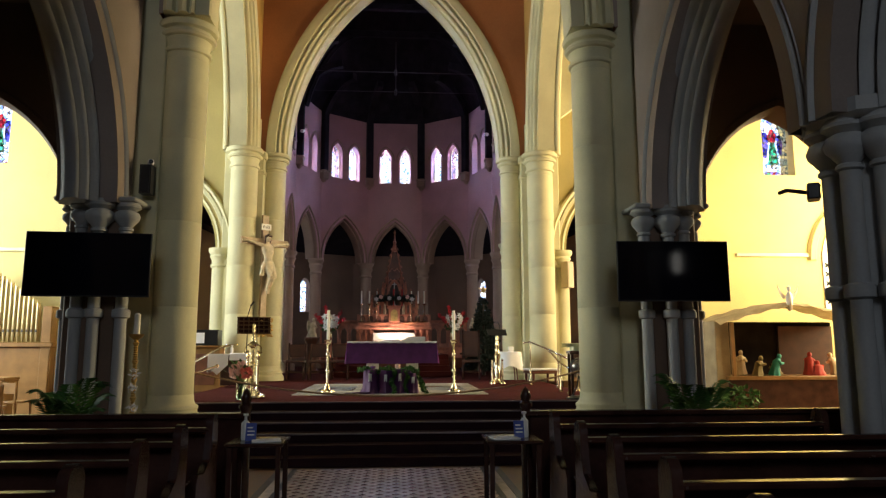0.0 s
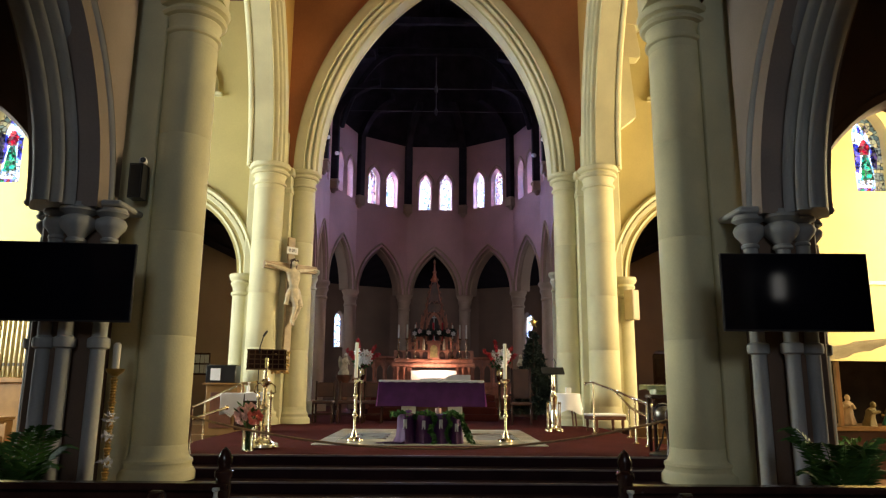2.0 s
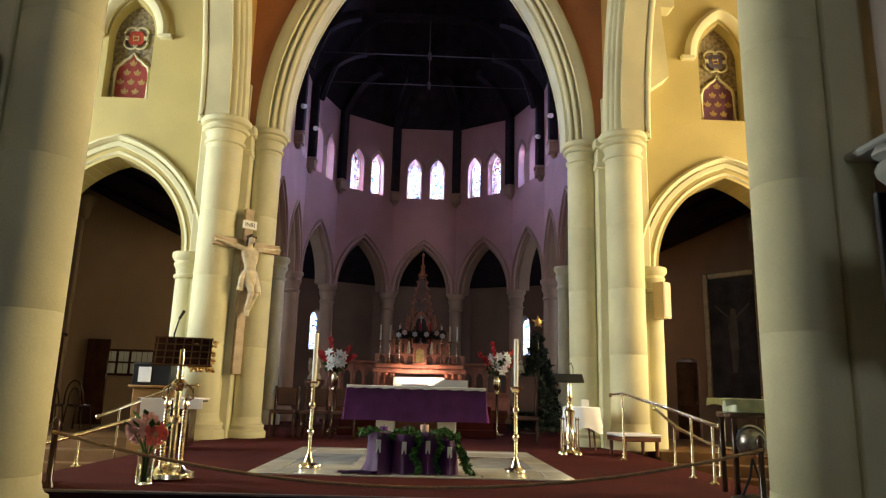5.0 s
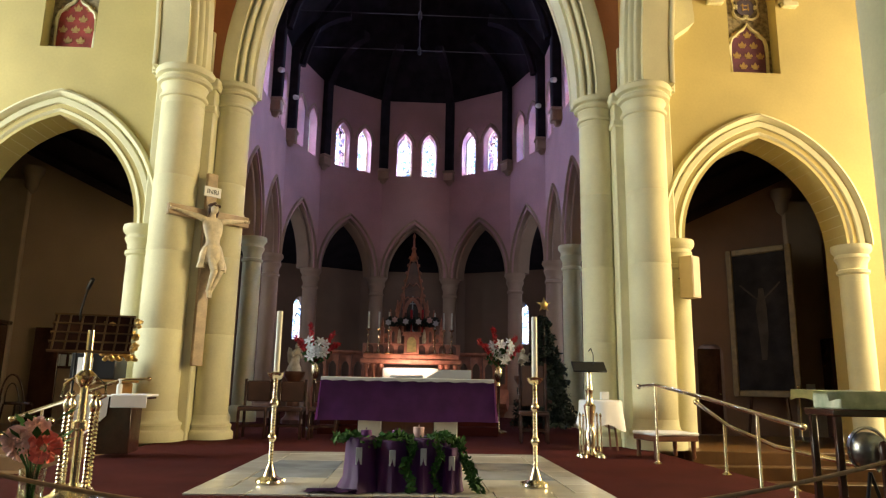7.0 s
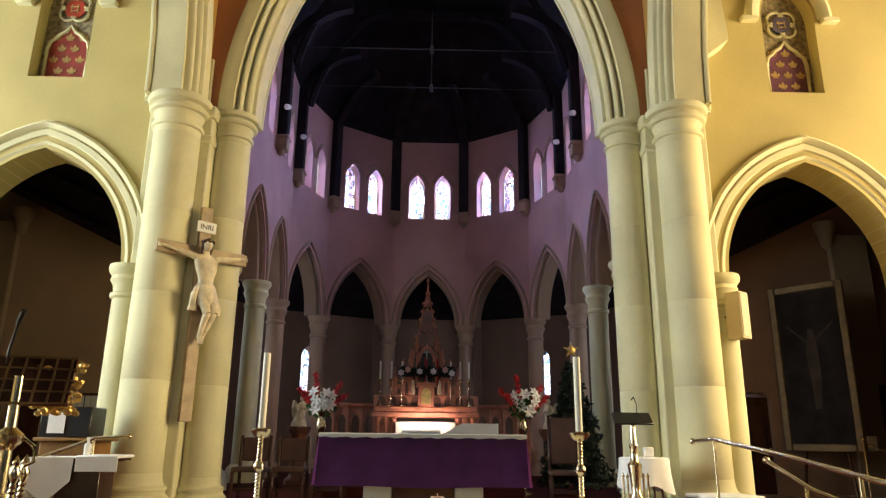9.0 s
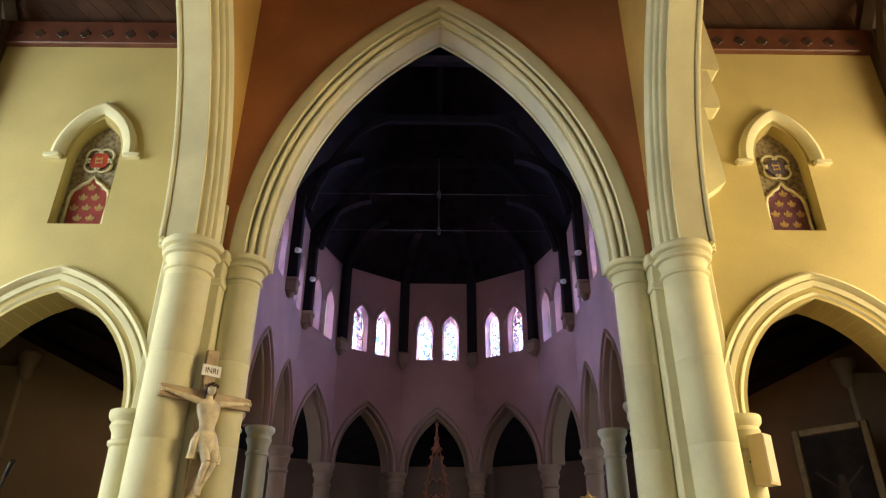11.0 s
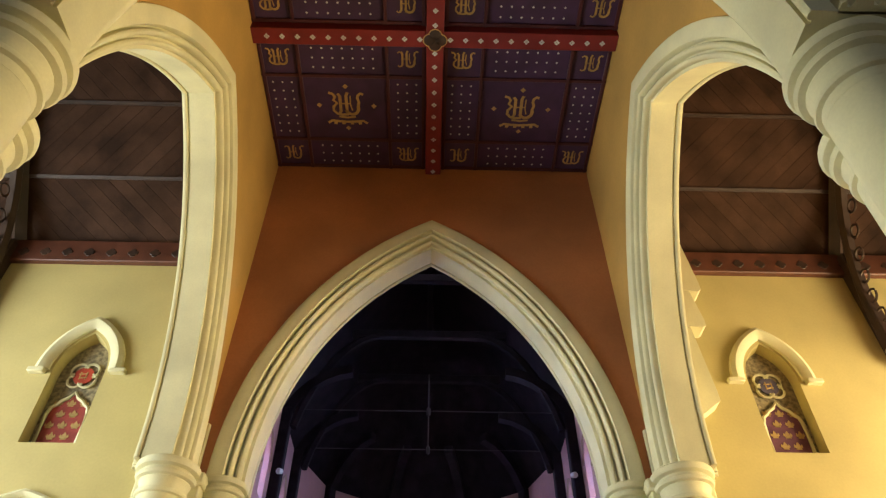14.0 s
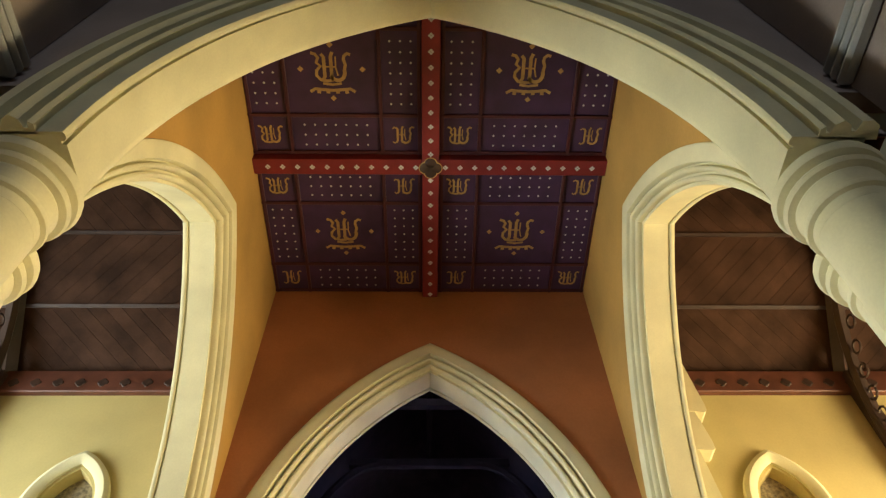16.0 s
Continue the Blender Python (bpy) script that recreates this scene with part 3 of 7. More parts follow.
for i, (x, y) in enumerate(verts):
    d = Vector((x, max(0, y - APSE_Y))).normalized() if y > APSE_Y else Vector((math.copysign(1, x), 0))
    p = Vector((x, y)) + d * .2
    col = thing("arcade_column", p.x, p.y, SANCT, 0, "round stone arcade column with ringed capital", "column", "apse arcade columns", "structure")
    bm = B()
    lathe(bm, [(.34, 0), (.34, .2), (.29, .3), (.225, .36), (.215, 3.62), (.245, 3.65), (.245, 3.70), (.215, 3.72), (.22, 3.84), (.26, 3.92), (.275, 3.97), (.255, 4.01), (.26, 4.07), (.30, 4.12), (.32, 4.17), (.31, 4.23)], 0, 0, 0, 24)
    # Near shafts take the pale stone: transept light on them put into the colour
    part("shaft", bm, STONE if y < 26 else DIM_ROSE_STONE, col)
    q = Vector((x, y)) - d * .1
    if 0 < i < len(verts) - 1:
        corb = thing("roof_corbel", q.x, q.y, 8.05, math.degrees(math.atan2(d.y, d.x)), "carved stone corbel carrying a dark timber wall post", "corbel", "apse corbels")
        bm = B()
        lathe(bm, [(.02, -.06), (.08, -.02), (.10, .05), (.13, .08)], 0, 0, 0, 10)
        box(bm, -.16, .16, -.16, .16, .07, .36, .03)
        box(bm, -.19, .19, -.19, .19, .34, .42, .02)
        part("corbel", bm, DIM_ROSE_STONE, corb)
        bm = B()
        box(bm, -.14, .12, -.135, .135, .42, 2.85, 0.025)
        part("wall_post", bm, ROOF_DARK, corb, "dark timber wall post")
        bm = B()
        arcs = [radians(k * 12) for k in range(8)]
        prism(bm, [(-1.7 + 1.7 * math.cos(a), 2.0 + 1.9 * math.sin(a)) for a in arcs] + [(-1.7 + 1.95 * math.cos(a), 2.0 + 2.15 * math.sin(a)) for a in arcs[::-1]], -.12, .12)
        part("curved_brace", bm, ROOF_DARK, corb, "curved dark timber brace")

# apse roof: dark boarded facets over a timber frame
bm = B()
RIDGE = 16.0
ridge = [(0, 20.9), (0, 23.22), (0, 25.5), (0, 27.4), (0, 27.6), (0, 27.77), (0, 27.77), (0, 27.6), (0, 27.4), (0, 25.5), (0, 23.22), (0, 20.9)]
low = [(x * 1.1, y if y < APSE_Y else APSE_Y + (y - APSE_Y) * 1.1) for x, y in verts]
for i in range(len(verts) - 1):
    a, b, c, d = low[i], low[i + 1], ridge[min(i + 1, 11)], ridge[i]
    for lo, hi in ((0, .55), (.55, 1)):
        pts = []
        for (p, q), s in ((((a), (d)), lo), (((b), (c)), lo), (((b), (c)), hi), (((a), (d)), hi)):
            z = 10.85 + (RIDGE - 10.85) * (s ** 0.8)
            pts.append(bm.verts.new((p[0] + (q[0] - p[0]) * s, p[1] + (q[1] - p[1]) * s, z)))
        bm.faces.new(pts)
bmesh.ops.remove_doubles(bm, verts=bm.verts, dist=1e-3)
bmesh.ops.solidify(bm, geom=bm.faces[:], thickness=0.12)
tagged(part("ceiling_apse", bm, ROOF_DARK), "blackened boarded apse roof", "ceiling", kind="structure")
frame_roof = thing("roof_truss", 0, 0, 0, 0, "dark timber roof frame of the chancel with collar beams", "roof truss")
for y in (21.9, 23.22, 25.5, 27.6):
    bm = B()
    box(bm, -2.1, 2.1, y - .09, y + .09, 13.15, 13.38, 0.02)
    part("collar_beam", bm, ROOF_DARK, frame_roof)
    for e in (-1, 1):
        bm = B()
        n = 8
        pts = [(e * (3.3 - 3.3 * (i / n) ** 1.3 * .62), y, 10.4 + 2.85 * math.sin(math.pi / 2 * i / n)) for i in range(n + 1)]
        tube(bm, pts, .11, 6)
        part("arched_brace", bm, ROOF_DARK, frame_roof)
bm = B()
tube(bm, [(0, 20.9, 14.9), (0, 27.7, 14.9)], .1, 6)
part("ridge_purlin", bm, ROOF_DARK, frame_roof)
for y, z, half in ((25.5, 10.9, 3.5), (27.6, 11.0, 3.5)):
    bm = B()
    tube(bm, [(-half, y, z), (half, y, z)], .014, 6)
    part("tie_rod", bm, IRON, frame_roof, "thin iron tie rod")
    bm = B()
    tube(bm, [(0, y, z - .1), (0, y, z + 1.1)], .014, 6)
    lathe(bm, [(0, -.16), (.05, -.1), (.05, .06), (.02, .12)], 0, y, z, 8)
    part("king_rod", bm, IRON, frame_roof, "upright iron rod with a boss")

# ambulatory round the apse
outer = [(-7.4, 23.7), (-7.4, 28.6), (-5.2, 32.6), (-1.9, 34.3), (1.9, 34.3), (5.2, 32.6), (7.4, 28.6), (7.4, 23.7)]
LANCET = {1: 2.28, 2: 1.45, 4: 2.2, 5: 2.28}
for i, ((xa, ya), (xb, yb)) in enumerate(zip(outer, outer[1:])):
    m, length = along(xa, ya, xb, yb)
    holes = [(LANCET[i], .21, 3.05, 4.2, .36, .8)] if i in LANCET else []
    bm = B()
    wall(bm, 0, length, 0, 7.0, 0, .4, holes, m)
    tagged(part("wall_ambulatory", bm, SHADED_WALL), "tan plastered ambulatory wall in a shaded tone", "wall", kind="structure")
for i in (1, 2, 4, 5):
    (xa, ya), (xb, yb) = outer[i], outer[i + 1]
    m, length = along(xa, ya, xb, yb)
    bm = B()
    prism(bm, [(LANCET[i] - .21, 3.05)] + arc_points(LANCET[i], .21, 4.2, .36, 8) + [(LANCET[i] + .21, 3.05)], .3, .305, m)
    tagged(part("window_ambulatory", bm, GLASS_PALE, smooth=0), "pale leaded lancet window of the ambulatory", "window", kind="structure")
inner = [(-3.9, 23.7), (-3.9, 27.8), (-2.9, 30.6), (-1.2, 31.6), (1.2, 31.6), (2.9, 30.6), (3.9, 27.8), (3.9, 23.7)]
bm = B()
for (a, b), (c, d) in zip(zip(inner, inner[1:]), zip(outer, outer[1:])):
    bm.faces.new([bm.verts.new((*p, z)) for p, z in ((a, 6.75), (b, 6.75), (d, 5.75), (c, 5.75))])
bmesh.ops.remove_doubles(bm, verts=bm.verts, dist=1e-3)
bmesh.ops.solidify(bm, geom=bm.faces[:], thickness=0.1)
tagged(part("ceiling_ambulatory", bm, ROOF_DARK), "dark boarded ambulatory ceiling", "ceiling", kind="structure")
# side chapels: lean-to roofs that rise outwards, back walls with a pilaster
for sx in (-1, 1):
    side = "north" if sx < 0 else "south"
    bm = B()
    under = [(sx * 3.95, 20.9, 6.2), (sx * 14, 20.9, 10.4), (sx * 14, 23.45, 8.95), (sx * 3.95, 23.45, 4.15)]
    v = [[bm.verts.new((x, y, z + h)) for x, y, z in under] for h in (0, .2)]
    for q in [v[0], v[1]] + [(v[0][i], v[0][i - 1], v[1][i - 1], v[1][i]) for i in range(4)]:
        bm.faces.new(q)
    bmesh.ops.recalc_face_normals(bm, faces=bm.faces[:])
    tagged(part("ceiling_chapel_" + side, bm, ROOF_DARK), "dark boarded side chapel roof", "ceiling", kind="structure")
    for k in range(4):
        bm = B()
        y = 21.2 + k * .62
        s = (y - 20.9) / 2.55
        tube(bm, [(sx * 4.0, y, 6.12 - 2.05 * s), (sx * 13.9, y, 10.3 - 1.45 * s)], .07, 4)
        tagged(part("chapel_rafter", bm, ROOF_DARK), "dark timber rafter of the chapel roof", "rafter", "chapel rafters", "structure")
    bm = B()
    if sx < 0:
        m, length = along(-14, 23.4, -3.95, 23.4)
        wall(bm, 0, length, 0, 9.2, 0, .25, [], m)
    else:
        m, length = along(3.95, 23.4, 14, 23.4)
        wall(bm, 0, length, 0, 9.2, 0, .25, [(6.15 - 3.95, .27, 0, 2.35, .15, 1.0)], m)
    # South side takes the shaded copy: its dimmer light is put into the colour
    tagged(part("wall_chapel_" + side, bm, DIM_WALL if sx < 0 else SHADED_WALL), "dim tan plastered side chapel wall", "wall", kind="structure")
    # Unseen end walls, added to keep outside light from leaking into the chapels
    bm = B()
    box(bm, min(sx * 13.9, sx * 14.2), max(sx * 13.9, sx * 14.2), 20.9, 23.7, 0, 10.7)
    tagged(part("wall_chapel_end_" + side, bm, DIM_WALL if sx < 0 else SHADED_WALL), "unseen tan plastered end wall that shuts sky light out of the chapel", "wall", kind="structure")
    pil = thing("chapel_pilaster", sx * 8.25, 23.25, 0, 0, "plain stone pilaster with a moulded head", "pilaster", "chapel pilasters", "structure")
    bm = B()
    box(bm, -.38, .38, 0, .14, 0, 5.6, .02)
    part("shaft", bm, BROWN_STONE, pil)
    bm = B()
    lathe(bm, [(.04, 5.3), (.12, 5.4), (.14, 5.6), (.22, 5.72), (.22, 5.85)], -sx * .38, .08, 0, 12)
    part("corbel", bm, BROWN_STONE, pil, "moulded stone corbel")

# crossing ceiling: one mesh, then the painted beams and ornament on it
bm = B()
box(bm, -TOWER - .6, TOWER + .6, WEST - .6, EAST + .6, CEIL, CEIL + .2)
tagged(part("ceiling_crossing", bm, CEIL_BLUE), "dark indigo panelled and stencilled crossing ceiling", "ceiling", kind="structure")

# transept end walls, roofs and trusses
for sx in (-1, 1):
    side = "north" if sx < 0 else "south"
    bm = B()
    m, length = along(-13.6, 12.6, -13.6, 21.4) if sx < 0 else along(13.6, 21.4, 13.6, 12.6)
    wall(bm, 0, length, 0, 15.5, 0, .5, [], m)
    tagged(part("wall_end_" + side, bm, YELLOW), "yellow plastered transept end wall", "wall", kind="structure")
    # west wall of the transept, with the arch to the aisle
    bm = B()
    m, length = along(-4.2, 14.2, -14.0, 14.2) if sx < 0 else along(14.0, 14.2, 4.2, 14.2)
    c = 6.48 - 4.2 if sx < 0 else 14.0 - 6.48
    wall(bm, 0, length, 0, 6.6, 0, .6, [(c, 1.58, 0, 3.4, 2.2, 1.0)], m)
    wall(bm, 0, length, 6.6, 11.0, 0, .6, [], m)
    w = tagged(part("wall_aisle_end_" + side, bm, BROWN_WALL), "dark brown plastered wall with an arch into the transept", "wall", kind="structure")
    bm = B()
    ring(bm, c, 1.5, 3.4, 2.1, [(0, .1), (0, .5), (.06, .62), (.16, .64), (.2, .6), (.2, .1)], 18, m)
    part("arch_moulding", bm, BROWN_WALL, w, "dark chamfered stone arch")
    # boarded slopes
    x0, x1 = (-13.6, -4.15) if sx < 0 else (4.15, 13.6)
    bm = B()
    for ya, yb in ((EAST + .3, 17.0), (13.7, 17.0)):
        q = [bm.verts.new(p) for p in ((x0, ya, 11.2), (x1, ya, 11.2), (x1, yb, 15.0), (x0, yb, 15.0))]
        bm.faces.new(q)
    bmesh.ops.solidify(bm, geom=bm.faces[:], thickness=0.1)
    tagged(part("ceiling_transept_" + side, bm, BOARD), "brown boarded transept roof", "ceiling", kind="structure")

# nave: arcades, aisles, west wall, roof
for sx in (-1, 1):
    side = "north" if sx < 0 else "south"
    m, length = along(-3.72, -11, -3.72, 12.75) if sx < 0 else along(3.72, 12.75, 3.72, -11)
    U = (lambda y: y + 11) if sx < 0 else (lambda y: 12.75 - y)
    bays = [10.55, 6.45, 2.35, -1.75, -5.85]
    bm = B()
    wall(bm, 0, length, 3.5, 12.6, 0, .8, [(U(y), 1.72, 3.5, 3.5, 2.75, 1.0) for y in bays], m)
    w = tagged(part("wall_nave_" + side, bm, NAVE_WALL), "grey-brown plastered nave wall over the arcade", "wall", kind="structure")
    for dz in (0, .13, .26):
        bm = B()
        box(bm, min(sx * 3.58, sx * 3.73), max(sx * 3.58, sx * 3.73), -10.9, 12.74, 7.44 + dz, 7.53 + dz, .035)
        part("string_course", bm, STONE_BLUE, w, "grey stone string course")
    orders = [(0, .55)]
    for k in range(6):
        r0, w0 = .1 * k, .42 - .09 * k
        orders += [(r0, w0 + .05), (r0 + .006, w0 + .01), (r0 + .032, w0 - .015), (r0 + .058, w0), (r0 + .066, w0 + .045), (r0 + .094, w0 + .05)]
    orders += [(.61, -.02), (.61, .7), (.45, .85), (.29, .77), (.14, .67), (.04, .6)]
    for y in bays[:3]:
        bm = B()
        ring(bm, U(y), 1.45, 3.5, 2.35, orders, 20, m)
        part("arcade_moulding", bm, STONE_BLUE, w, "deeply moulded grey stone arch")
    bm = B()
    box(bm, min(sx * 8.7, sx * 9.2), max(sx * 8.7, sx * 9.2), -11, 13.6, 0, 7.0)
    box(bm, min(sx * 4.5, sx * 9.2), max(sx * 4.5, sx * 9.2), -11, 13.6, 7.0, 7.2)
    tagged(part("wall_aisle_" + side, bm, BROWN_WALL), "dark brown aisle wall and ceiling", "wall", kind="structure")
bm = B()
m, length = along(9.2, -11, -9.2, -11)
wall(bm, 0, length, 0, 17.0, 0, .4, [(9.2 + x, .21, 7.1, 11.0, .4, .9) for x in (-1.7, -.85, 0, .85, 1.7)], m)
tagged(part("wall_west", bm, BROWN_WALL), "dark brown west wall", "wall", kind="structure")
bm = B()
for e in (-1, 1):
    q = [bm.verts.new(p) for p in ((e * 4.3, -11, 12.4), (e * 4.3, 12.8, 12.4), (0, 12.8, 16.2), (0, -11, 16.2))]
    bm.faces.new(q)
bmesh.ops.solidify(bm, geom=bm.faces[:], thickness=0.15)
box(bm, -4.3, 4.3, 12.7, 12.8, 14.2, 16.4)
tagged(part("ceiling_nave", bm, ROOF_DARK), "dark boarded nave roof", "ceiling", kind="structure")

for e in (-1, 1):
    bm = B()
    box(bm, min(e * 3.47, e * 4.7), max(e * 3.47, e * 4.7), 12.76, 13.44, 7.36, 16.4)
    tagged(part("wall_nave_end", bm, NAVE_WALL), "grey-brown plastered wall beside the nave arch", "wall", kind="structure")

# Unseen panels added behind the sky glow, so it doesn't light the chapels
for e in (-1, 1):
    bm = B()
    box(bm, min(e * 9.4, e * 11.5), max(e * 9.4, e * 11.5), 20.95, 21.05, 5.6, 8.65)
    tagged(part("wall_glow_stop", bm, BROWN_WALL), "plain unseen panel keeping the window's sky glow out of the chapel", "wall", kind="structure")

# bright sky outside the windows
bm = B()
rings_ = [[bm.verts.new((-6.2 * math.sin(radians(a)), APSE_Y + 6.2 * math.cos(radians(a)), z)) for a in range(-90, 91, 15)] for z in (7.2, 13.0)]
for i in range(12):
    bm.faces.new((rings_[0][i], rings_[0][i + 1], rings_[1][i + 1], rings_[1][i]))
for e in (-1, 1):
    bm.faces.new([bm.verts.new(v) for v in ((e * 6.2, 20.9, 7.2), (e * 6.2, APSE_Y, 7.2), (e * 6.2, APSE_Y, 13.0), (e * 6.2, 20.9, 13.0))])
    bm.faces.new([bm.verts.new(v) for v in ((e * 9.5, 20.9, 5.8), (e * 11.4, 20.9, 5.8), (e * 11.4, 20.9, 8.6), (e * 9.5, 20.9, 8.6))])
for e in (-1, 1):
    bm.faces.new([bm.verts.new(v) for v in ((e * 8.6, 28.0, 0.2), (e * 3.2, 36.0, .2), (e * 3.2, 36.0, 6.2), (e * 8.6, 28.0, 6.2))])
    bm.faces.new([bm.verts.new(v) for v in ((e * 2.6, -13, 2.0), (0, -13, 2.0), (0, -13, 12.0), (e * 2.6, -13, 12.0))])
tagged(part("backdrop_sky", bm, SKY_GLOW, smooth=0), "bright overcast sky outside the windows", "sky", kind="structure")
# ---- arcade responds, nave piers ----
BULB = [(.09, -.36), (.115, -.34), (.115, -.31), (.09, -.29), (.12, -.25), (.19, -.17), (.205, -.11), (.18, -.05), (.13, -.02), (.16, .0), (.21, .03), (.215, .06), (.19, .09), (.19, .12)]


def colonnette(parent, x, y, top, r=.085, k=1.0):
    b = B()
    lathe(b, [(r * 2.1, 0), (r * 2.1, .3), (r * 1.7, .36), (r * 1.8, .42), (r * 1.2, .48), (r, .5), (r, 1.93), (r * 1.45, 1.95), (r * 1.5, 2.0), (r * 1.45, 2.05), (r, 2.07), (r, top - .36 * k)], x, y, 0, 16)
    part("colonnette", b, STONE_BLUE, parent, "slender grey stone shaft with a ring")
    b = B()
    lathe(b, [(q * k, h * k) for q, h in BULB], x, y, top, 20)
    part("bulb_capital", b, STONE_BLUE, parent, "uncarved bulbous stone capital")


for e in (-1, 1):
    res = thing("arcade_respond", 0, 0, 0, 0, "cluster of slender grey stone shafts with bulbous capitals", "pier", "arcade responds", "structure")
    b = B()
    box(b, min(e * 3.74, e * 4.45), max(e * 3.74, e * 4.45), 12.52, 13.3, 0, 3.5, .03)
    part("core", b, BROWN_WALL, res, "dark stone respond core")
    for x, y, k in ((4.5, 12.75, .75), (4.27, 12.52, .85), (3.99, 12.42, 1.05), (3.68, 12.55, .95)):
        colonnette(res, e * x, y, 3.44, .08, k * .9)
    b = B()
    box(b, min(e * 3.5, e * 4.6), max(e * 3.5, e * 4.6), 12.35, 13.2, 3.53, 3.6, .02)
    part("abacus", b, STONE_BLUE, res, "grey stone abacus")
    for yy in (8.5, 4.4, 0.3):
        pier = thing("nave_pier", e * 4.28, yy, 0, 0, "dark clustered stone nave pier with bulbous capitals", "pier", "nave piers", "structure")
        b = B()
        lathe(b, [(.50, 0), (.50, .35), (.42, .45), (.27, .5), (.27, 3.5)], 0, 0, 0, 16)
        part("core", b, STONE_BLUE, pier)
        for i in range(8):
            a = math.pi / 8 + i * math.pi / 4
            colonnette(pier, .33 * math.cos(a), .33 * math.sin(a), 3.38, .085, .95)
        b = B()
        lathe(b, [(.50, 3.46), (.56, 3.5), (.56, 3.62)], 0, 0, 0, 8)
        part("abacus", b, STONE_BLUE, pier, "octagonal stone abacus")

# ---- crossing ceiling ----
beams = tagged(new("ceiling_beams"), "crimson ceiling beams stencilled with pale diamonds", "ceiling beam", kind="structure")
b = B()
box(b, -.17, .17, WEST, EAST - .0, 13.72, CEIL - .003, .012)
part("beam", b, CEIL_RED, beams)
for x0, x1 in ((-TOWER, -.172), (.172, TOWER)):
    b = B()
    box(b, x0, x1, MID + .1 - .17, MID + .1 + .17, 13.72, CEIL - .003, .012)
    part("beam", b, CEIL_RED, beams)
CY = MID + .1


def diamond(bm, x, y, z, s):
    v = [bm.verts.new(p) for p in ((x - s, y, z), (x, y - s, z), (x + s, y, z), (x, y + s, z))]
    bm.faces.new(v)


for i in range(-11, 12):
    if abs(i) < 1:
        continue
    for x, y in ((i * .29, CY), (0, CY + i * .29)):
        b = B()
        for dx, dy in ((.03, 0), (-.03, 0), (0, .03), (0, -.03)):
            diamond(b, x + dx, y + dy, 13.708, .028)
        part("stencilled_diamond", b, STAR_PAINT, beams, smooth=0)
b = B()
for k in range(4):
    a = k * math.pi / 2
    lathe(b, [(.12, 0), (.12, -.03), (.09, -.05), (0, -.05)], .1 * math.cos(a), CY + .1 * math.sin(a), 13.715, 14)
part("boss", b, TIMBER, beams, "dark quatrefoil boss")
b = B()
for k in range(4):
    a = k * math.pi / 2
    pts = [(.1 * math.cos(a) + .125 * math.cos(a + t), CY + .1 * math.sin(a) + .125 * math.sin(a + t), 13.69) for t in [math.pi * (-.62 + 1.24 * i / 10) for i in range(11)]]
    tube(b, pts, .012, 5)
part("boss_rim", b, GOLD_PAINT, beams, "gilded rim")


def stroke(bm, pts, w, z):
    """A flat painted stroke on the ceiling."""
    pts = [Vector(p) for p in pts]
    L, R = [], []
    for i, p in enumerate(pts):
        d = (pts[min(i + 1, len(pts) - 1)] - pts[max(i - 1, 0)]).normalized()
        nrm = Vector((-d.y, d.x)) * w / 2
        L.append(bm.verts.new((p.x + nrm.x, p.y + nrm.y, z)))
        R.append(bm.verts.new((p.x - nrm.x, p.y - nrm.y, z)))
    for i in range(len(pts) - 1):
        bm.faces.new((L[i], L[i + 1], R[i + 1], R[i]))


def monogram(bm, x, y, s, z, crown=False, bowl=True):
    """Gold blackletter cipher; u runs south, v west."""
    def ink(pts, w):
        stroke(bm, [(x + u * s, y - v * s) for u, v in pts], w * s, z)

    def dot(u, v, r):
        diamond(bm, x + u * s, y - v * s, z, r * s)

    def bend(cu, cv, ru, rv, a0, a1, n=9):
        return [(cu + ru * math.cos(radians(a0 + (a1 - a0) * i / n)), cv + rv * math.sin(radians(a0 + (a1 - a0) * i / n))) for i in range(n + 1)]

    ink([(-.30, .44), (-.22, .34), (-.22, -.30), (-.30, -.42)], .11)
    ink([(.06, .50), (.0, .36), (.0, -.32), (.04, -.42)], .11)
    ink([(-.22, .03), (.15, .03)], .05)
    if bowl:
        ink([(-.62, .47), (-.48, .43), (-.40, .32), (-.46, .16), (-.34, .05), (-.47, -.10), (-.48, -.26), (-.36, -.40), (-.16, -.44), (.04, -.42)], .10)
    else:
        ink([(-.48, .36), (-.38, .44), (-.22, .34)], .08)
        ink([(-.46, -.36), (-.36, -.44), (-.22, -.32)], .08)
    ink(bend(.19, -.16, .23, .26, 200, 380), .12)
    ink([(.41, -.07), (.45, .10), (.40, .26), (.42, .38), (.52, .46), (.62, .42)], .10)
    ink([(.15, .36), (.14, .0), (.20, -.26)], .05)
    if crown:
        ink([(-.30, -.52), (0, -.56), (.30, -.52)], .08)
        ink([(-.72, -.80), (-.56, -.70), (-.30, -.73), (0, -.75), (.30, -.73), (.56, -.70), (.72, -.80)], .10)
        for k in (-.44, -.15, .15, .44):
            ink([(k, -.76), (k * 1.03, -.86)], .12)
        for u, v in ((0, -1.02), (0, .74), (-.98, -.05), (.98, -.05)):
            for du, dv in ((.05, 0), (-.05, 0), (0, .05), (0, -.05)):
                dot(u + du, v + dv, .05)


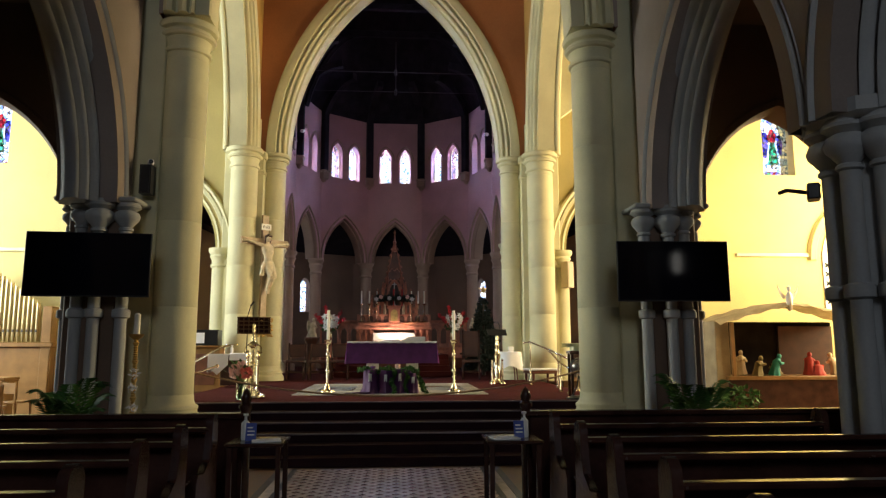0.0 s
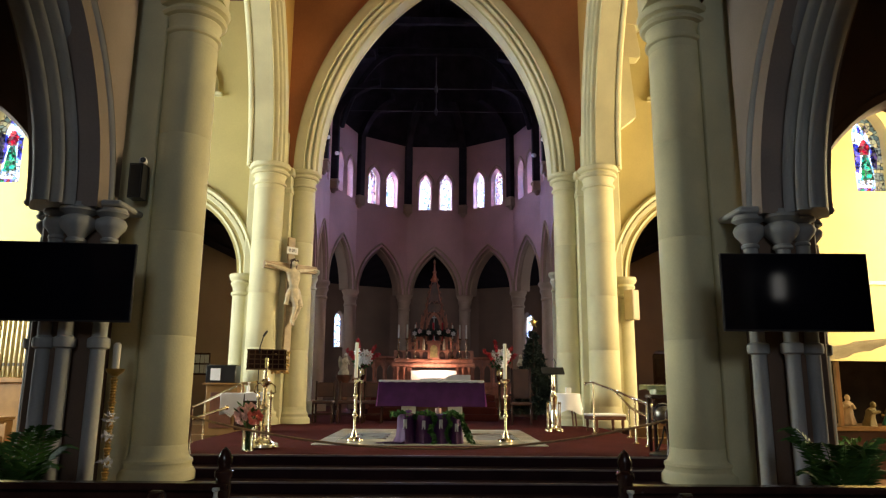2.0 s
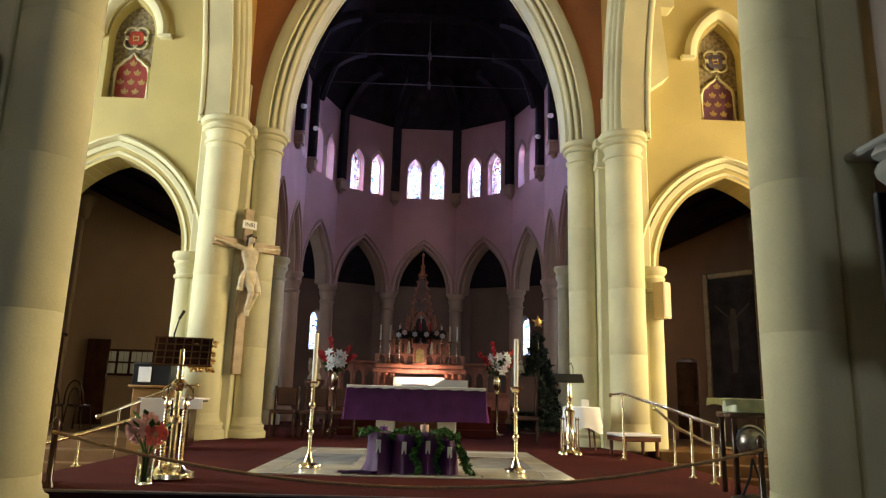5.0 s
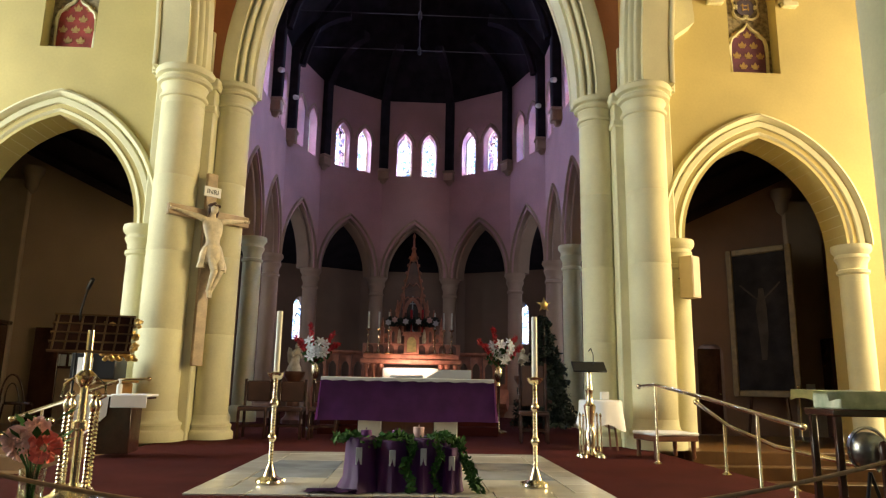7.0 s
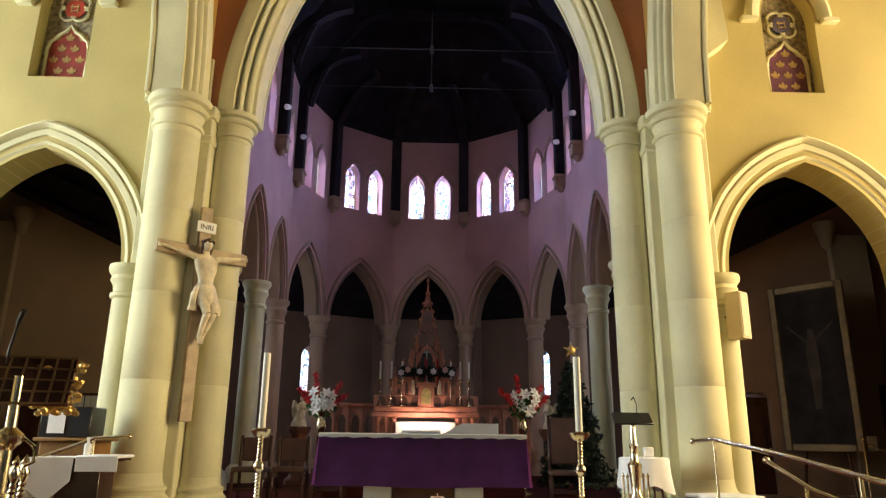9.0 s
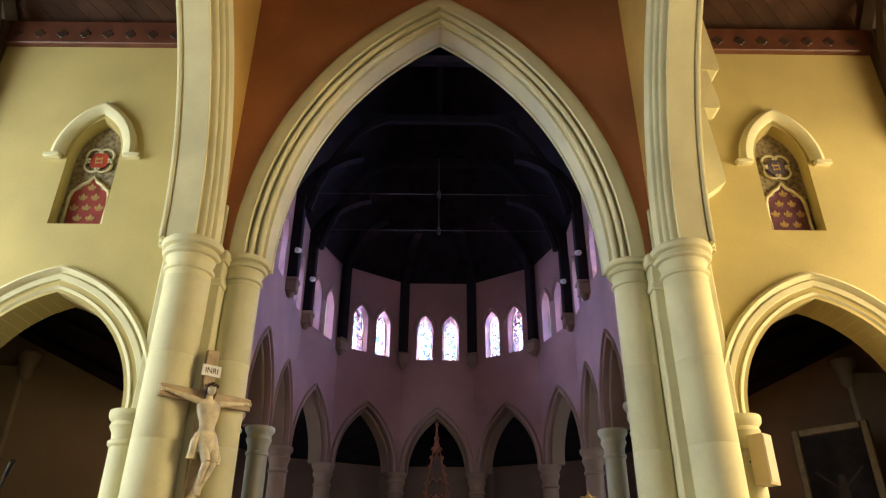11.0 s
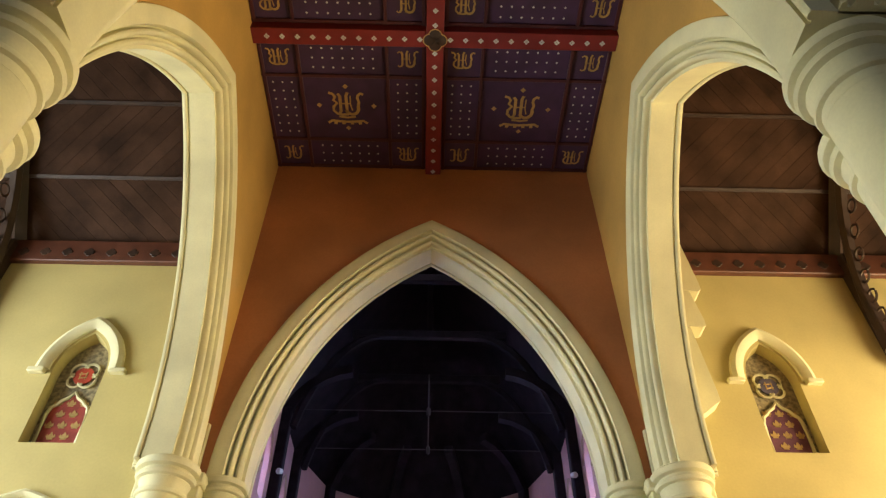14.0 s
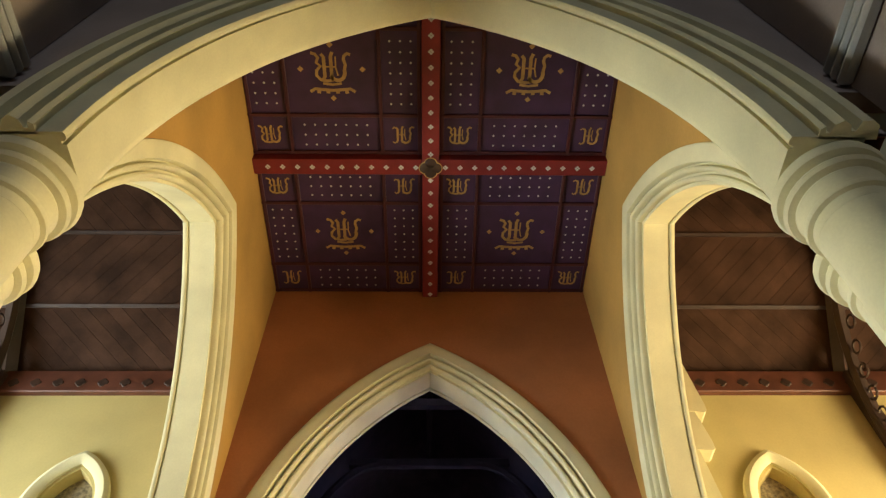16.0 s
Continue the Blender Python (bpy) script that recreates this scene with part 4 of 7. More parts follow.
ZP = CEIL - .012
for qx in (-1, 1):
    for qy in (-1, 1):
        x0, x1 = (.17, TOWER) if qx > 0 else (-TOWER, -.17)
        y0, y1 = (CY + .17, EAST) if qy > 0 else (WEST, CY - .17)
        panel = tagged(new("ceiling_panel"), "indigo ceiling panel stencilled with gold monograms and silver dots", "ceiling panel", "crossing ceiling panels", "structure")
        w, h = x1 - x0, y1 - y0
        xs = [x0, x0 + w * .235, x0 + w * .765, x1]
        ys = [y0, y0 + h * .25, y0 + h * .75, y1]
        b = B()
        for x in (xs[0] + .05, xs[1], xs[2], xs[3] - .05):
            box(b, x - .035, x + .035, y0, y1, CEIL - .05, CEIL - .004, .01)
        for y in (ys[0] + .05, ys[1], ys[2], ys[3] - .05):
            box(b, x0, x1, y - .035, y + .035, CEIL - .053, CEIL - .005, .01)
        part("panel_moulding", b, CEIL_EDGE, panel, "maroon panel moulding")
        for i in (0, 2):
            for j in (0, 2):
                b = B()
                monogram(b, (xs[i] + xs[i + 1]) / 2, (ys[j] + ys[j + 1]) / 2, .38, ZP, bowl=(i + j) % 4 == (0 if qy > 0 else 2))
                part("monogram", b, GOLD_PAINT, panel, smooth=0)
        b = B()
        monogram(b, (xs[1] + xs[2]) / 2, (ys[1] + ys[2]) / 2 - .10, .58, ZP, True)
        part("crowned_monogram", b, GOLD_PAINT, panel, "gold crowned monogram", smooth=0)
        for (xa, xb, ya, yb, nx, ny) in ((xs[1], xs[2], ys[0], ys[1], 7, 3), (xs[1], xs[2], ys[2], ys[3], 7, 3), (xs[0], xs[1], ys[1], ys[2], 3, 7), (xs[2], xs[3], ys[1], ys[2], 3, 7)):
            b = B()
            for i in range(nx):
                for j in range(ny):
                    sx_, sy_ = (1.2, .42) if nx > ny else (.38, 1.2)
                    diamond(b, (xa + xb) / 2 + (i / (nx - 1) - .5) * sx_, (ya + yb) / 2 + (j / (ny - 1) - .5) * sy_, ZP, .026)
            part("stencilled_dots", b, STAR_PAINT, panel, smooth=0)

# ---- transepts: roof boards and trusses, painted blind windows, stained lancets ----
slope = math.atan2(3.8, 3.54)
PW = 4.05
for e in (-1, 1):
    side = "north" if e < 0 else "south"
    # diagonal boards in panels between the purlins, on the east slope
    roof = tagged(new("roof_boarding_" + side), "brown diagonal roof boards between purlins", "roof boarding", kind="structure")
    # local frame: x along the ridge, y up the slope towards the west, z into the room
    up = Vector((0, -math.cos(slope), math.sin(slope)))
    inn = Vector((0, -math.sin(slope), -math.cos(slope)))
    org = Vector((0, EAST + .26, 11.22))

    def at(u, v, d):
        return Vector((u, 0, 0)) + org + up * v + inn * d
    for row in range(3):
        for col in range(3):
            xa = 4.1 + col * PW if e > 0 else -(4.1 + (col + 1) * PW)
            va, vb = .1 + row * 1.5, .1 + (row + 1) * 1.5
            lean = 1 if (row + col) % 2 else -1
            n = 16
            for i in range(n):
                s0, s1 = -1.5 + (PW + 1.5) * i / n, -1.5 + (PW + 1.5) * (i + 1) / n - .007
                poly = []
                for s_, v_ in ((s0, 0), (s1, 0), (s1 + 1.5, 1.5), (s0 + 1.5, 1.5)):
                    poly.append((s_, v_))
                # clip to the panel in u
                for lim, sgn in ((0.0, 1), (PW, -1)):
                    outp = []
                    for k in range(len(poly)):
                        p, q = poly[k], poly[(k + 1) % len(poly)]
                        ip, iq = sgn * (p[0] - lim) >= 0, sgn * (q[0] - lim) >= 0
                        if ip:
                            outp.append(p)
                        if ip != iq:
                            f = (lim - p[0]) / (q[0] - p[0])
                            outp.append((lim, p[1] + f * (q[1] - p[1])))
                    poly = outp
                    if len(poly) < 3:
                        break
                if len(poly) < 3:
                    continue
                bm = B()
                lo = [bm.verts.new(at(xa + (u if lean > 0 else PW - u), va + v, .02)) for u, v in poly]
                hi = [bm.verts.new(at(xa + (u if lean > 0 else PW - u), va + v, .045)) for u, v in poly]
                bm.faces.new(hi)
                for k in range(len(poly)):
                    j = (k + 1) % len(poly)
                    bm.faces.new((lo[k], lo[j], hi[j], hi[k]))
                part("board", bm, BOARD, roof, smooth=0)
        bm = B()
        a, c = at(e * 4.1, .1 + (row + 1) * 1.5, .06), at(e * 13.4, .1 + (row + 1) * 1.5, .06)
        tube(bm, [a, c], .05, 4)
        part("purlin", bm, TIMBER, roof, "dark purlin")
    for x in (8.15, 11.2):
        tr = thing("roof_truss", 0, 0, 0, 0, "dark timber roof truss with curved brace and pierced spandrel", "roof truss", "transept trusses")
        bm = B()
        a, c = at(e * x, -.2, .12), at(e * x, 4.8, .12)
        tube(bm, [a, c], .15, 4)
        part("principal_rafter", bm, TIMBER, tr)
        bm = B()
        pts = [(e * x, EAST - .1 - 2.6 * (1 - math.cos(t)), 9.2 + 3.9 * math.sin(t)) for t in [i * .13 for i in range(11)]]
        tube(bm, pts, .12, 6)
        part("curved_brace", bm, TIMBER, tr)
        bm = B()
        box(bm, e * x - .1, e * x + .1, EAST - .28, EAST, 8.9, 11.2, .02)
        part("wall_post", bm, TIMBER, tr)
        for i in range(6):
            bm = B()
            cz, cy = 9.6 + i * .42, EAST - .32 - .03 * i * i
            tube(bm, [(e * x, cy + .13 * math.cos(t), cz + .13 * math.sin(t)) for t in [k * math.pi / 5 for k in range(11)]], .025, 5)
            part("tracery_ring", bm, TIMBER, tr, "pierced spandrel ring")
        bm = B()
        lathe(bm, [(0, -.35), (.07, -.28), (.11, -.12), (.14, 0), (.14, .06)], e * x, EAST - .14, 8.9, 12)
        part("corbel", bm, STONE, tr, "stone corbel")
        bm = B()
        lathe(bm, [(.02, 0), (.05, .02), (.07, .1), (.075, .16), (.06, .16), (.0, .1)], 0, 0, 0, 12, Matrix.Translation((e * x, EAST - .3, 8.75)) @ Matrix.Rotation(-2.0, 4, "X"))
        part("spotlight", bm, BLACK, tr, "small black spotlight")

    # painted blind tracery window
    bw = thing("window_painted", e * 5.87, EAST + .17, 7.02, 0, ("blind tracery window painted red with gold fleurs-de-lis" if e < 0 else "blind tracery window painted purple with gold fleurs-de-lis"), "window", kind="structure")
    field = mat("painted_field_" + side, (0.33, 0.05, 0.04) if e < 0 else (0.15, 0.05, 0.09), 0.6, scale=6, var=.3, bump=.05)
    medal = mat("painted_medallion_" + side, (0.45, 0.06, 0.03) if e < 0 else (0.12, 0.10, 0.15), 0.6, scale=6, var=.25, bump=.05)
    back = mat("painted_ground_" + side, (0.30, 0.25, 0.15), 0.7, scale=14, var=.6, bump=.05)
    bm = B()
    prism(bm, [(-.44, 0)] + arc_points(0, .44, 1.33, .78, 10) + [(.44, 0)], .06, .2)
    part("ground", bm, back, bw, "dull grey-green painted ground")
    bm = B()
    og = [(-.30, .06), (-.30, .62), (-.27, .74), (-.20, .80), (-.16, .86), (-.07, .92), (0, 1.03), (.07, .92), (.16, .86), (.20, .80), (.27, .74), (.30, .62), (.30, .06)]
    prism(bm, og, .04, .06)
    part("field", bm, field, bw)
    bm = B()
    tube(bm, [(x * 1.1, .03, z) for x, z in og], .032, 6)
    part("ogee_tracery", bm, STONE, bw, "stone ogee tracery")
    for r in range(4):
        for c in range(2 + r % 2):
            x = (c - (1 + r % 2) / 2) * .21
            bm = B()
            z = .17 + r * .20
            for pts in ([(-.02, 0), (-.035, .07), (0, .13), (.035, .07), (.02, 0)], [(-.02, .03), (-.06, .09), (-.075, .04), (-.045, .02)], [(.02, .03), (.06, .09), (.075, .04), (.045, .02)], [(-.045, -.005), (-.045, .015), (.045, .015), (.045, -.005)]):
                prism(bm, [(x + p, z + q) for p, q in pts], .03, .038)
            part("fleur_de_lis", bm, GOLD_PAINT, bw, "gold fleur-de-lis", smooth=0)
    bm = B()
    lathe(bm, [(.17, 0), (.17, .02), (0, .025)], 0, 0, 0, 20, Matrix.Translation((0, .05, 1.36)) @ Matrix.Rotation(math.pi / 2, 4, "X"))
    part("medallion", bm, medal, bw, "painted round medallion")
    for k in range(4):
        bm = B()
        a = math.pi / 4 + k * math.pi / 2
        tube(bm, [(.13 * math.cos(a) + .14 * math.cos(a + t), .03, 1.36 + .13 * math.sin(a) + .14 * math.sin(a + t)) for t in [-1.9 + i * .38 for i in range(11)]], .024, 5)
        part("quatrefoil_tracery", bm, STONE, bw, "stone quatrefoil tracery")
    bm = B()
    for t in ([(-.05, .07), (-.05, -.07)], [(.05, .07), (.05, -.07)], [(-.08, .03), (.06, .04)], [(-.05, -.05), (.07, -.03)]):
        tube(bm, [(x, .025, 1.36 + z) for x, z in t], .012, 5)
    part("monogram", bm, GOLD_PAINT, bw, "gold monogram")

    # stained lancet
    sg = thing("window_stained", 10.36 if e > 0 else -10.08, EAST + .30, 6.10, 0, "bright stained glass lancet with figures in red, blue and green", "window", kind="structure")
    bm = B()
    prism(bm, [(-.44, 0)] + arc_points(0, .44, 1.3, .78, 10) + [(.44, 0)], 0, .006)
    part("pane", bm, GLASS_PALE, sg, "pale leaded glass", smooth=0)
    for tint, outline in ((GLASS_GREEN, [(-.15, .36), (.17, .36), (.13, .75), (.07, .98), (-.05, .98), (-.10, .7)]),
                          (GLASS_BLUE, [(-.33, .60), (-.17, .52), (-.10, .9), (-.13, 1.25), (-.27, 1.30), (-.34, 1.1)]),
                          (GLASS_BLUE, [(.15, .70), (.26, .62), (.31, .95), (.25, 1.2), (.14, 1.2)]),
                          (GLASS_RED, [(-.10, .99), (.11, .99), (.14, 1.2), (.06, 1.36), (-.04, 1.36), (-.13, 1.16)]),
                          (GLASS_RICH, [(-.30, .06), (.30, .06), (.24, .17), (-.24, .17)]),
                          (GLASS_RICH, [(-.12, 1.55), (0, 1.5), (.13, 1.56), (.1, 1.74), (-.1, 1.74)])):
        bm = B()
        prism(bm, outline, -.012, -.006)
        part("glass_piece", bm, tint, sg, smooth=0)
    for z in (.34, .62, .99):
        bm = B()
        box(bm, -.44, .44, -.02, -.013, z - .008, z + .008)
        part("saddle_bar", bm, BLACK, sg, "thin dark iron bar")
# stepped stone buttress on the south side of the chancel arch
nc = thing("stone_buttress", 0.09, 0, 0, 0, "stepped pale stone buttress on the transept wall", "buttress")
for k, tier in enumerate((((3.86, 10.22), (4.84, 10.06), (4.90, 10.12), (4.90, 10.26), (4.74, 11.9), (3.86, 11.9)),
             ((3.86, 9.30), (4.72, 9.24), (4.78, 9.28), (4.78, 9.42), (4.66, 10.22), (3.86, 10.22)),
             ((3.86, 7.40), (4.24, 7.48), (4.56, 7.72), (4.61, 7.76), (4.61, 7.90), (4.50, 9.30), (3.86, 9.30)))):
    bm = B()
    prism(bm, list(tier), EAST - .34 + .02 * k, EAST + .02 + .01 * k)
    part("tier", bm, STONE, nc, smooth=0)
# blind arch with lattice at the end of the south transept wall
ba = thing("window_lattice", 12.3, EAST - .02, 2.4, 0, "pointed lattice window in a plaster arch", "window", kind="structure")
bm = B()
ring(bm, 0, 1.1, 1.4, 1.5, [(.0, .0), (.05, -.06), (.2, -.08), (.26, 0)], 14)
part("arch_moulding", bm, YELLOW, ba)
bm = B()
prism(bm, [(-.95, 0)] + arc_points(0, .95, 1.4, 1.3, 10) + [(.95, 0)], -.02, .01)
part("ground", bm, WHITE, ba)
for i in range(-7, 14):
    bm = B()
    for s in (-1, 1):
        p, q = Vector((-.9, 0, i * .24)), Vector((.9, 0, i * .24 + 1.8))
        if s < 0:
            p, q = Vector((.9, 0, i * .24)), Vector((-.9, 0, i * .24 + 1.8))
        pts = [p.lerp(q, k / 12) for k in range(13)]
        run = [v for v in pts if 0 < v.z < 1.4 or (v.z >= 1.4 and abs(v.x) < .9 * math.sqrt(max(0, 1 - ((v.z - 1.4) / 1.3) ** 2)))]
        if len(run) > 1:
            tube(bm, [(v.x, -.035, v.z) for v in run], .018, 4)
    if len(bm.verts):
        part("lattice_bar", bm, BLACK, ba)
    else:
        bm.free()
# ---- sanctuary ----
rng = random.Random(4)
inlay = tagged(new("marble_floor"), "cream and grey marble inlaid floor under the altar", "floor inlay", kind="structure")
for i in range(7):
    b = B()
    box(b, -1.70 + i * .4857, -1.70 + (i + 1) * .4857 - .006, 15.0, 15.28, SANCT - .01, SANCT + .012, .003)
    part("slab", b, MARBLE, inlay)
    b = B()
    box(b, -1.70 + i * .4857, -1.70 + (i + 1) * .4857 - .006, 18.22, 18.5, SANCT - .01, SANCT + .012, .003)
    part("slab", b, MARBLE, inlay)
for i in range(6):
    for x0, x1 in ((-1.70, -1.42), (1.42, 1.70)):
        b = B()
        box(b, x0, x1 - .006, 15.285 + i * .4875, 15.285 + (i + 1) * .4875 - .006, SANCT - .01, SANCT + .012, .003)
        part("slab", b, MARBLE, inlay)
for i in range(4):
    for j in range(4):
        b = B()
        box(b, -1.413 + i * .7065, -1.413 + (i + 1) * .7065 - .006, 15.285 + j * .732, 15.285 + (j + 1) * .732 - .006, SANCT - .01, SANCT + .010, .003)
        part("slab", b, MARBLE_GREY if (j in (1, 2) and i in (0, 3)) else MARBLE, inlay)

altar = thing("altar", 0, 16.5, SANCT + .03, 0, "stone altar with white linen and a deep purple frontal", "altar")
b = B()
box(b, -.86, .86, .02, .92, .80, .88, .01)
part("mensa", b, MARBLE, altar, "thick pale stone altar slab")
for x0, x1 in ((-.50, -.26), (.28, .52)):
    b = B()
    box(b, x0, x1, .12, .8, -.02, .80, .015)
    part("support", b, MARBLE, altar, "pale marble support")
b = B()
box(b, -.26, .28, .3, .6, -.02, .80, .01)
part("core", b, WOOD, altar, "dark red core")
b = B()
t = bmesh.new()
n = 60
rows = []
for z, flare in ((.893, 0), (.79, .004), (.66, .010), (.54, .018), (.47, .024)):
    row = []
    for i in range(n + 1):
        s = i / n
        x = -.875 + 1.75 * s
        fold = (.005 * math.sin(s * 31) + .003 * math.sin(s * 70 + 1)) * (flare / .024)
        row.append(t.verts.new((x * (1 + flare), -.005 - flare * .6 + fold, z + .006 * math.sin(s * 9) * (flare / .024))))
    rows.append(row)
for a, c in zip(rows, rows[1:]):
    for i in range(n):
        t.faces.new((a[i], a[i + 1], c[i + 1], c[i]))
bmesh.ops.solidify(t, geom=t.faces[:], thickness=.012)
merge(b, t)
part("frontal", b, PURPLE, altar, "deep purple cloth frontal")
for e in (-1, 1):
    b = B()
    t = bmesh.new()
    rows = []
    for z, flare in ((.86, 0), (.75, .01), (.60, .025), (.47, .04)):
        rows.append([t.verts.new((e * (.88 + flare + .010 * math.sin(i * 1.3) * flare / .04), -.02 + .9 * i / 16, z)) for i in range(17)])
    for a, c in zip(rows, rows[1:]):
        for i in range(16):
            t.faces.new((a[i], a[i + 1], c[i + 1], c[i]))
    bmesh.ops.solidify(t, geom=t.faces[:], thickness=.01)
    merge(b, t)
    part("side_drape", b, LILAC, altar, "lilac satin side drape")
b = B()
t = bmesh.new()
rows = []
for y, z in ((-.034, .865), (-.032, .893), (.0, .902), (.94, .902), (.95, .86)):
    rows.append([t.verts.new((-.878 + 1.756 * i / 30, y + .004 * math.sin(i * 1.7), z + (.006 * math.sin(i * 2.1) if z < .87 else 0))) for i in range(31)])
for a, c in zip(rows, rows[1:]):
    for i in range(30):
        t.faces.new((a[i], a[i + 1], c[i + 1], c[i]))
bmesh.ops.solidify(t, geom=t.faces[:], thickness=.006)
merge(b, t)
part("altar_cloth", b, LINEN, altar, "white linen altar cloth")
b = B()
prism(b, [(.18, 0), (.66, 0), (.66, .088), (.34, .088)], .18, .5)
box(b, -.2, .16, .45, .7, 0, .03, .008)
book = part("open_missal", b, LINEN, None, "")
book.matrix_basis = pose(0, 16.5, SANCT + .936)
tagged(book, "white covered missal lying on the altar", "book")

# advent display before the altar
adv = thing("advent_display", 0, 15.36, SANCT + .012, 0, "purple draped advent stand with ivy garland and candles", "advent wreath")
for x, w, h in ((-.37, .20, .42), (-.10, .22, .40), (.15, .20, .42), (.38, .14, .35)):
    b = B()
    t = bmesh.new()
    rows = []
    for k, (z, s) in enumerate(((h, .95), (h * .97, 1.0), (h * .6, 1.03), (h * .25, 1.1), (0.004, 1.22 + .3 * (x < -.3)))):
        rows.append([t.verts.new((x + w * .62 * s * math.cos(a) * (1 + .10 * (k / 4) * math.sin(5 * a + x * 9)), .2 * s * math.sin(a) * (1 + .10 * (k / 4) * math.sin(7 * a)), z)) for a in [2 * math.pi * i / 36 for i in range(36)]])
    for a, c in zip(rows, rows[1:]):
        for i in range(36):
            t.faces.new((a[i], a[(i + 1) % 36], c[(i + 1) % 36], c[i]))
    t.faces.new(rows[0])
    merge(b, t)
    part("drape", b, ADVENT, adv, "draped purple cloth")
    b = B()
    box(b, x - .025, x + .025, -.215 - .03 * (x > .4), -.20, h * .5, h * .82, .004)
    part("tag", b, STAR_PAINT, adv, "small pale tag")
for x, m_, h in ((-.33, PURPLE, .47), (-.07, PURPLE, .47), (.11, PINK, .50), (.31, PURPLE, .44)):
    b = B()
    lathe(b, [(.045, h - .12), (.046, h), (.03, h - .008), (0, h - .01)], x, 0, 0, 14)
    lathe(b, [(.004, h - .01), (.004, h + .02)], x, 0, 0, 6)
    part("candle", b, m_, adv, "stout advent candle")
b = B()
for k in range(34):
    s = k / 33
    leafy(b, rng, (-.56 + 1.02 * s, -.07, .40 + .03 * math.sin(s * 17)), (.07, .14, .05), 20, .038)
for k in range(18):
    s = k / 17
    leafy(b, rng, (.03 + .03 * math.sin(s * 9), -.2 - .03 * s, .40 - .38 * s), (.04, .03, .04), 9, .034)
    leafy(b, rng, (.44 + .16 * s, -.12 - .08 * s, .36 - .34 * s), (.05, .05, .04), 14, .036)
    leafy(b, rng, (.26 + .03 * math.sin(s * 7), -.2, .38 - .36 * s), (.035, .03, .04), 7, .032)
part("ivy_garland", b, LEAF, adv, "trailing ivy garland", smooth=0)
b = B()
t = bmesh.new()
n = 24
rows = [[t.verts.new((-.38 - .42 * k / 5 + .02 * math.sin(i), -.16 - .2 * i / n + .05 * k / 5, .01 + .03 * abs(math.sin(i * .5 + k)) * (1 - k / 6))) for i in range(n)] for k in range(6)]
for a, c in zip(rows, rows[1:]):
    for i in range(n - 1):
        t.faces.new((a[i], a[i + 1], c[i + 1], c[i]))
bmesh.ops.solidify(t, geom=t.faces[:], thickness=.006)
merge(b, t)
part("trailing_cloth", b, ADVENT, adv, "trailing end of violet satin")


def candlestick(x, y, z, tall=1.48, wax=.56, label="tall brass altar candlestick with a white candle", group="altar candlesticks"):
    o = thing("candlestick", x, y, z, 0, label, "candlestick", group)
    h = tall - wax
    bm = B()
    lathe(bm, [(.10, 0), (.12, .012), (.115, .03), (.06, .06), (.045, .10), (.03, .14), (.022, .16)], 0, 0, 0, 20)
    for k in range(3):
        a = k * 2 * math.pi / 3 + .5
        blob(bm, (.115 * math.cos(a), .115 * math.sin(a), .02), (.03, .03, .02), 1)
    part("foot", bm, BRASS, o, "flared brass foot")
    bm = B()
    prof = []
    zz = .15
    while zz < h - .02:
        prof += [(.017, zz), (.022, zz + .012)]
        zz += .024
    lathe(bm, prof, 0, 0, 0, 14)
    part("stem", bm, BRASS, o, "beaded brass stem")
    for kz in (.36, .68):
        bm = B()
        lathe(bm, [(.02, -.035), (.034, -.02), (.04, 0), (.034, .02), (.02, .035)], 0, 0, kz * h + .05, 16)
        part("knop", bm, BRASS, o, "brass knop")
    bm = B()
    lathe(bm, [(.02, -.05), (.045, -.04), (.075, -.005), (.08, .012), (.07, .008), (.03, -.005), (.035, .02), (.03, .02)], 0, 0, h, 20)
    part("drip_pan", bm, BRASS, o, "brass drip pan")
    bm = B()
    lathe(bm, [(.026, 0), (.026, wax - .006), (.022, wax), (.012, wax - .008), (0, wax - .008)], 0, 0, h, 16)
    part("candle", bm, WAX, o, "white wax candle")
    return o


candlestick(-1.16, 15.61, SANCT + .01)
candlestick(1.14, 15.61, SANCT + .01)

# great crucifix on the north-east pier
cross = thing("crucifix", -3.17, 19.90, 1.80, 42, "large wooden crucifix with an ivory painted figure", "crucifix")
b = B()
box(b, -.085, .085, -.02, .06, 0, 2.98, .01)
part("upright", b, CROSS_WOOD, cross, "pale brown upright beam")
b = B()
box(b, -.66, .66, -.03, .05, 2.22, 2.39, .01)
part("crossbeam", b, CROSS_WOOD, cross, "pale brown crossbeam")
b = B()
box(b, -.14, .14, -.045, -.025, 2.60, 2.76, .006)
tab = part("title_board", b, WHITE, cross, "white title board lettered INRI")
cu = bpy.data.curves.new("title_letters", "FONT")
cu.body, cu.size, cu.extrude, cu.align_x = "INRI", .105, .002, "CENTER"
tmp = new("tmp_letters", cu)
dg = bpy.context.evaluated_depsgraph_get()
me = bpy.data.meshes.new_from_object(tmp.evaluated_get(dg))
bpy.data.objects.remove(tmp)
me.materials.clear()
me.materials.append(BLACK)
let = new("lettering", me)
let.parent = tab
let.matrix_basis = pose(0, -.048, 2.645, 90, 0, 0)
b = B()
tube(b, [(0, .06, .2), (0, .30, .2)], .015, 6)
part("wall_bracket", b, BLACK, cross, "iron wall bracket")


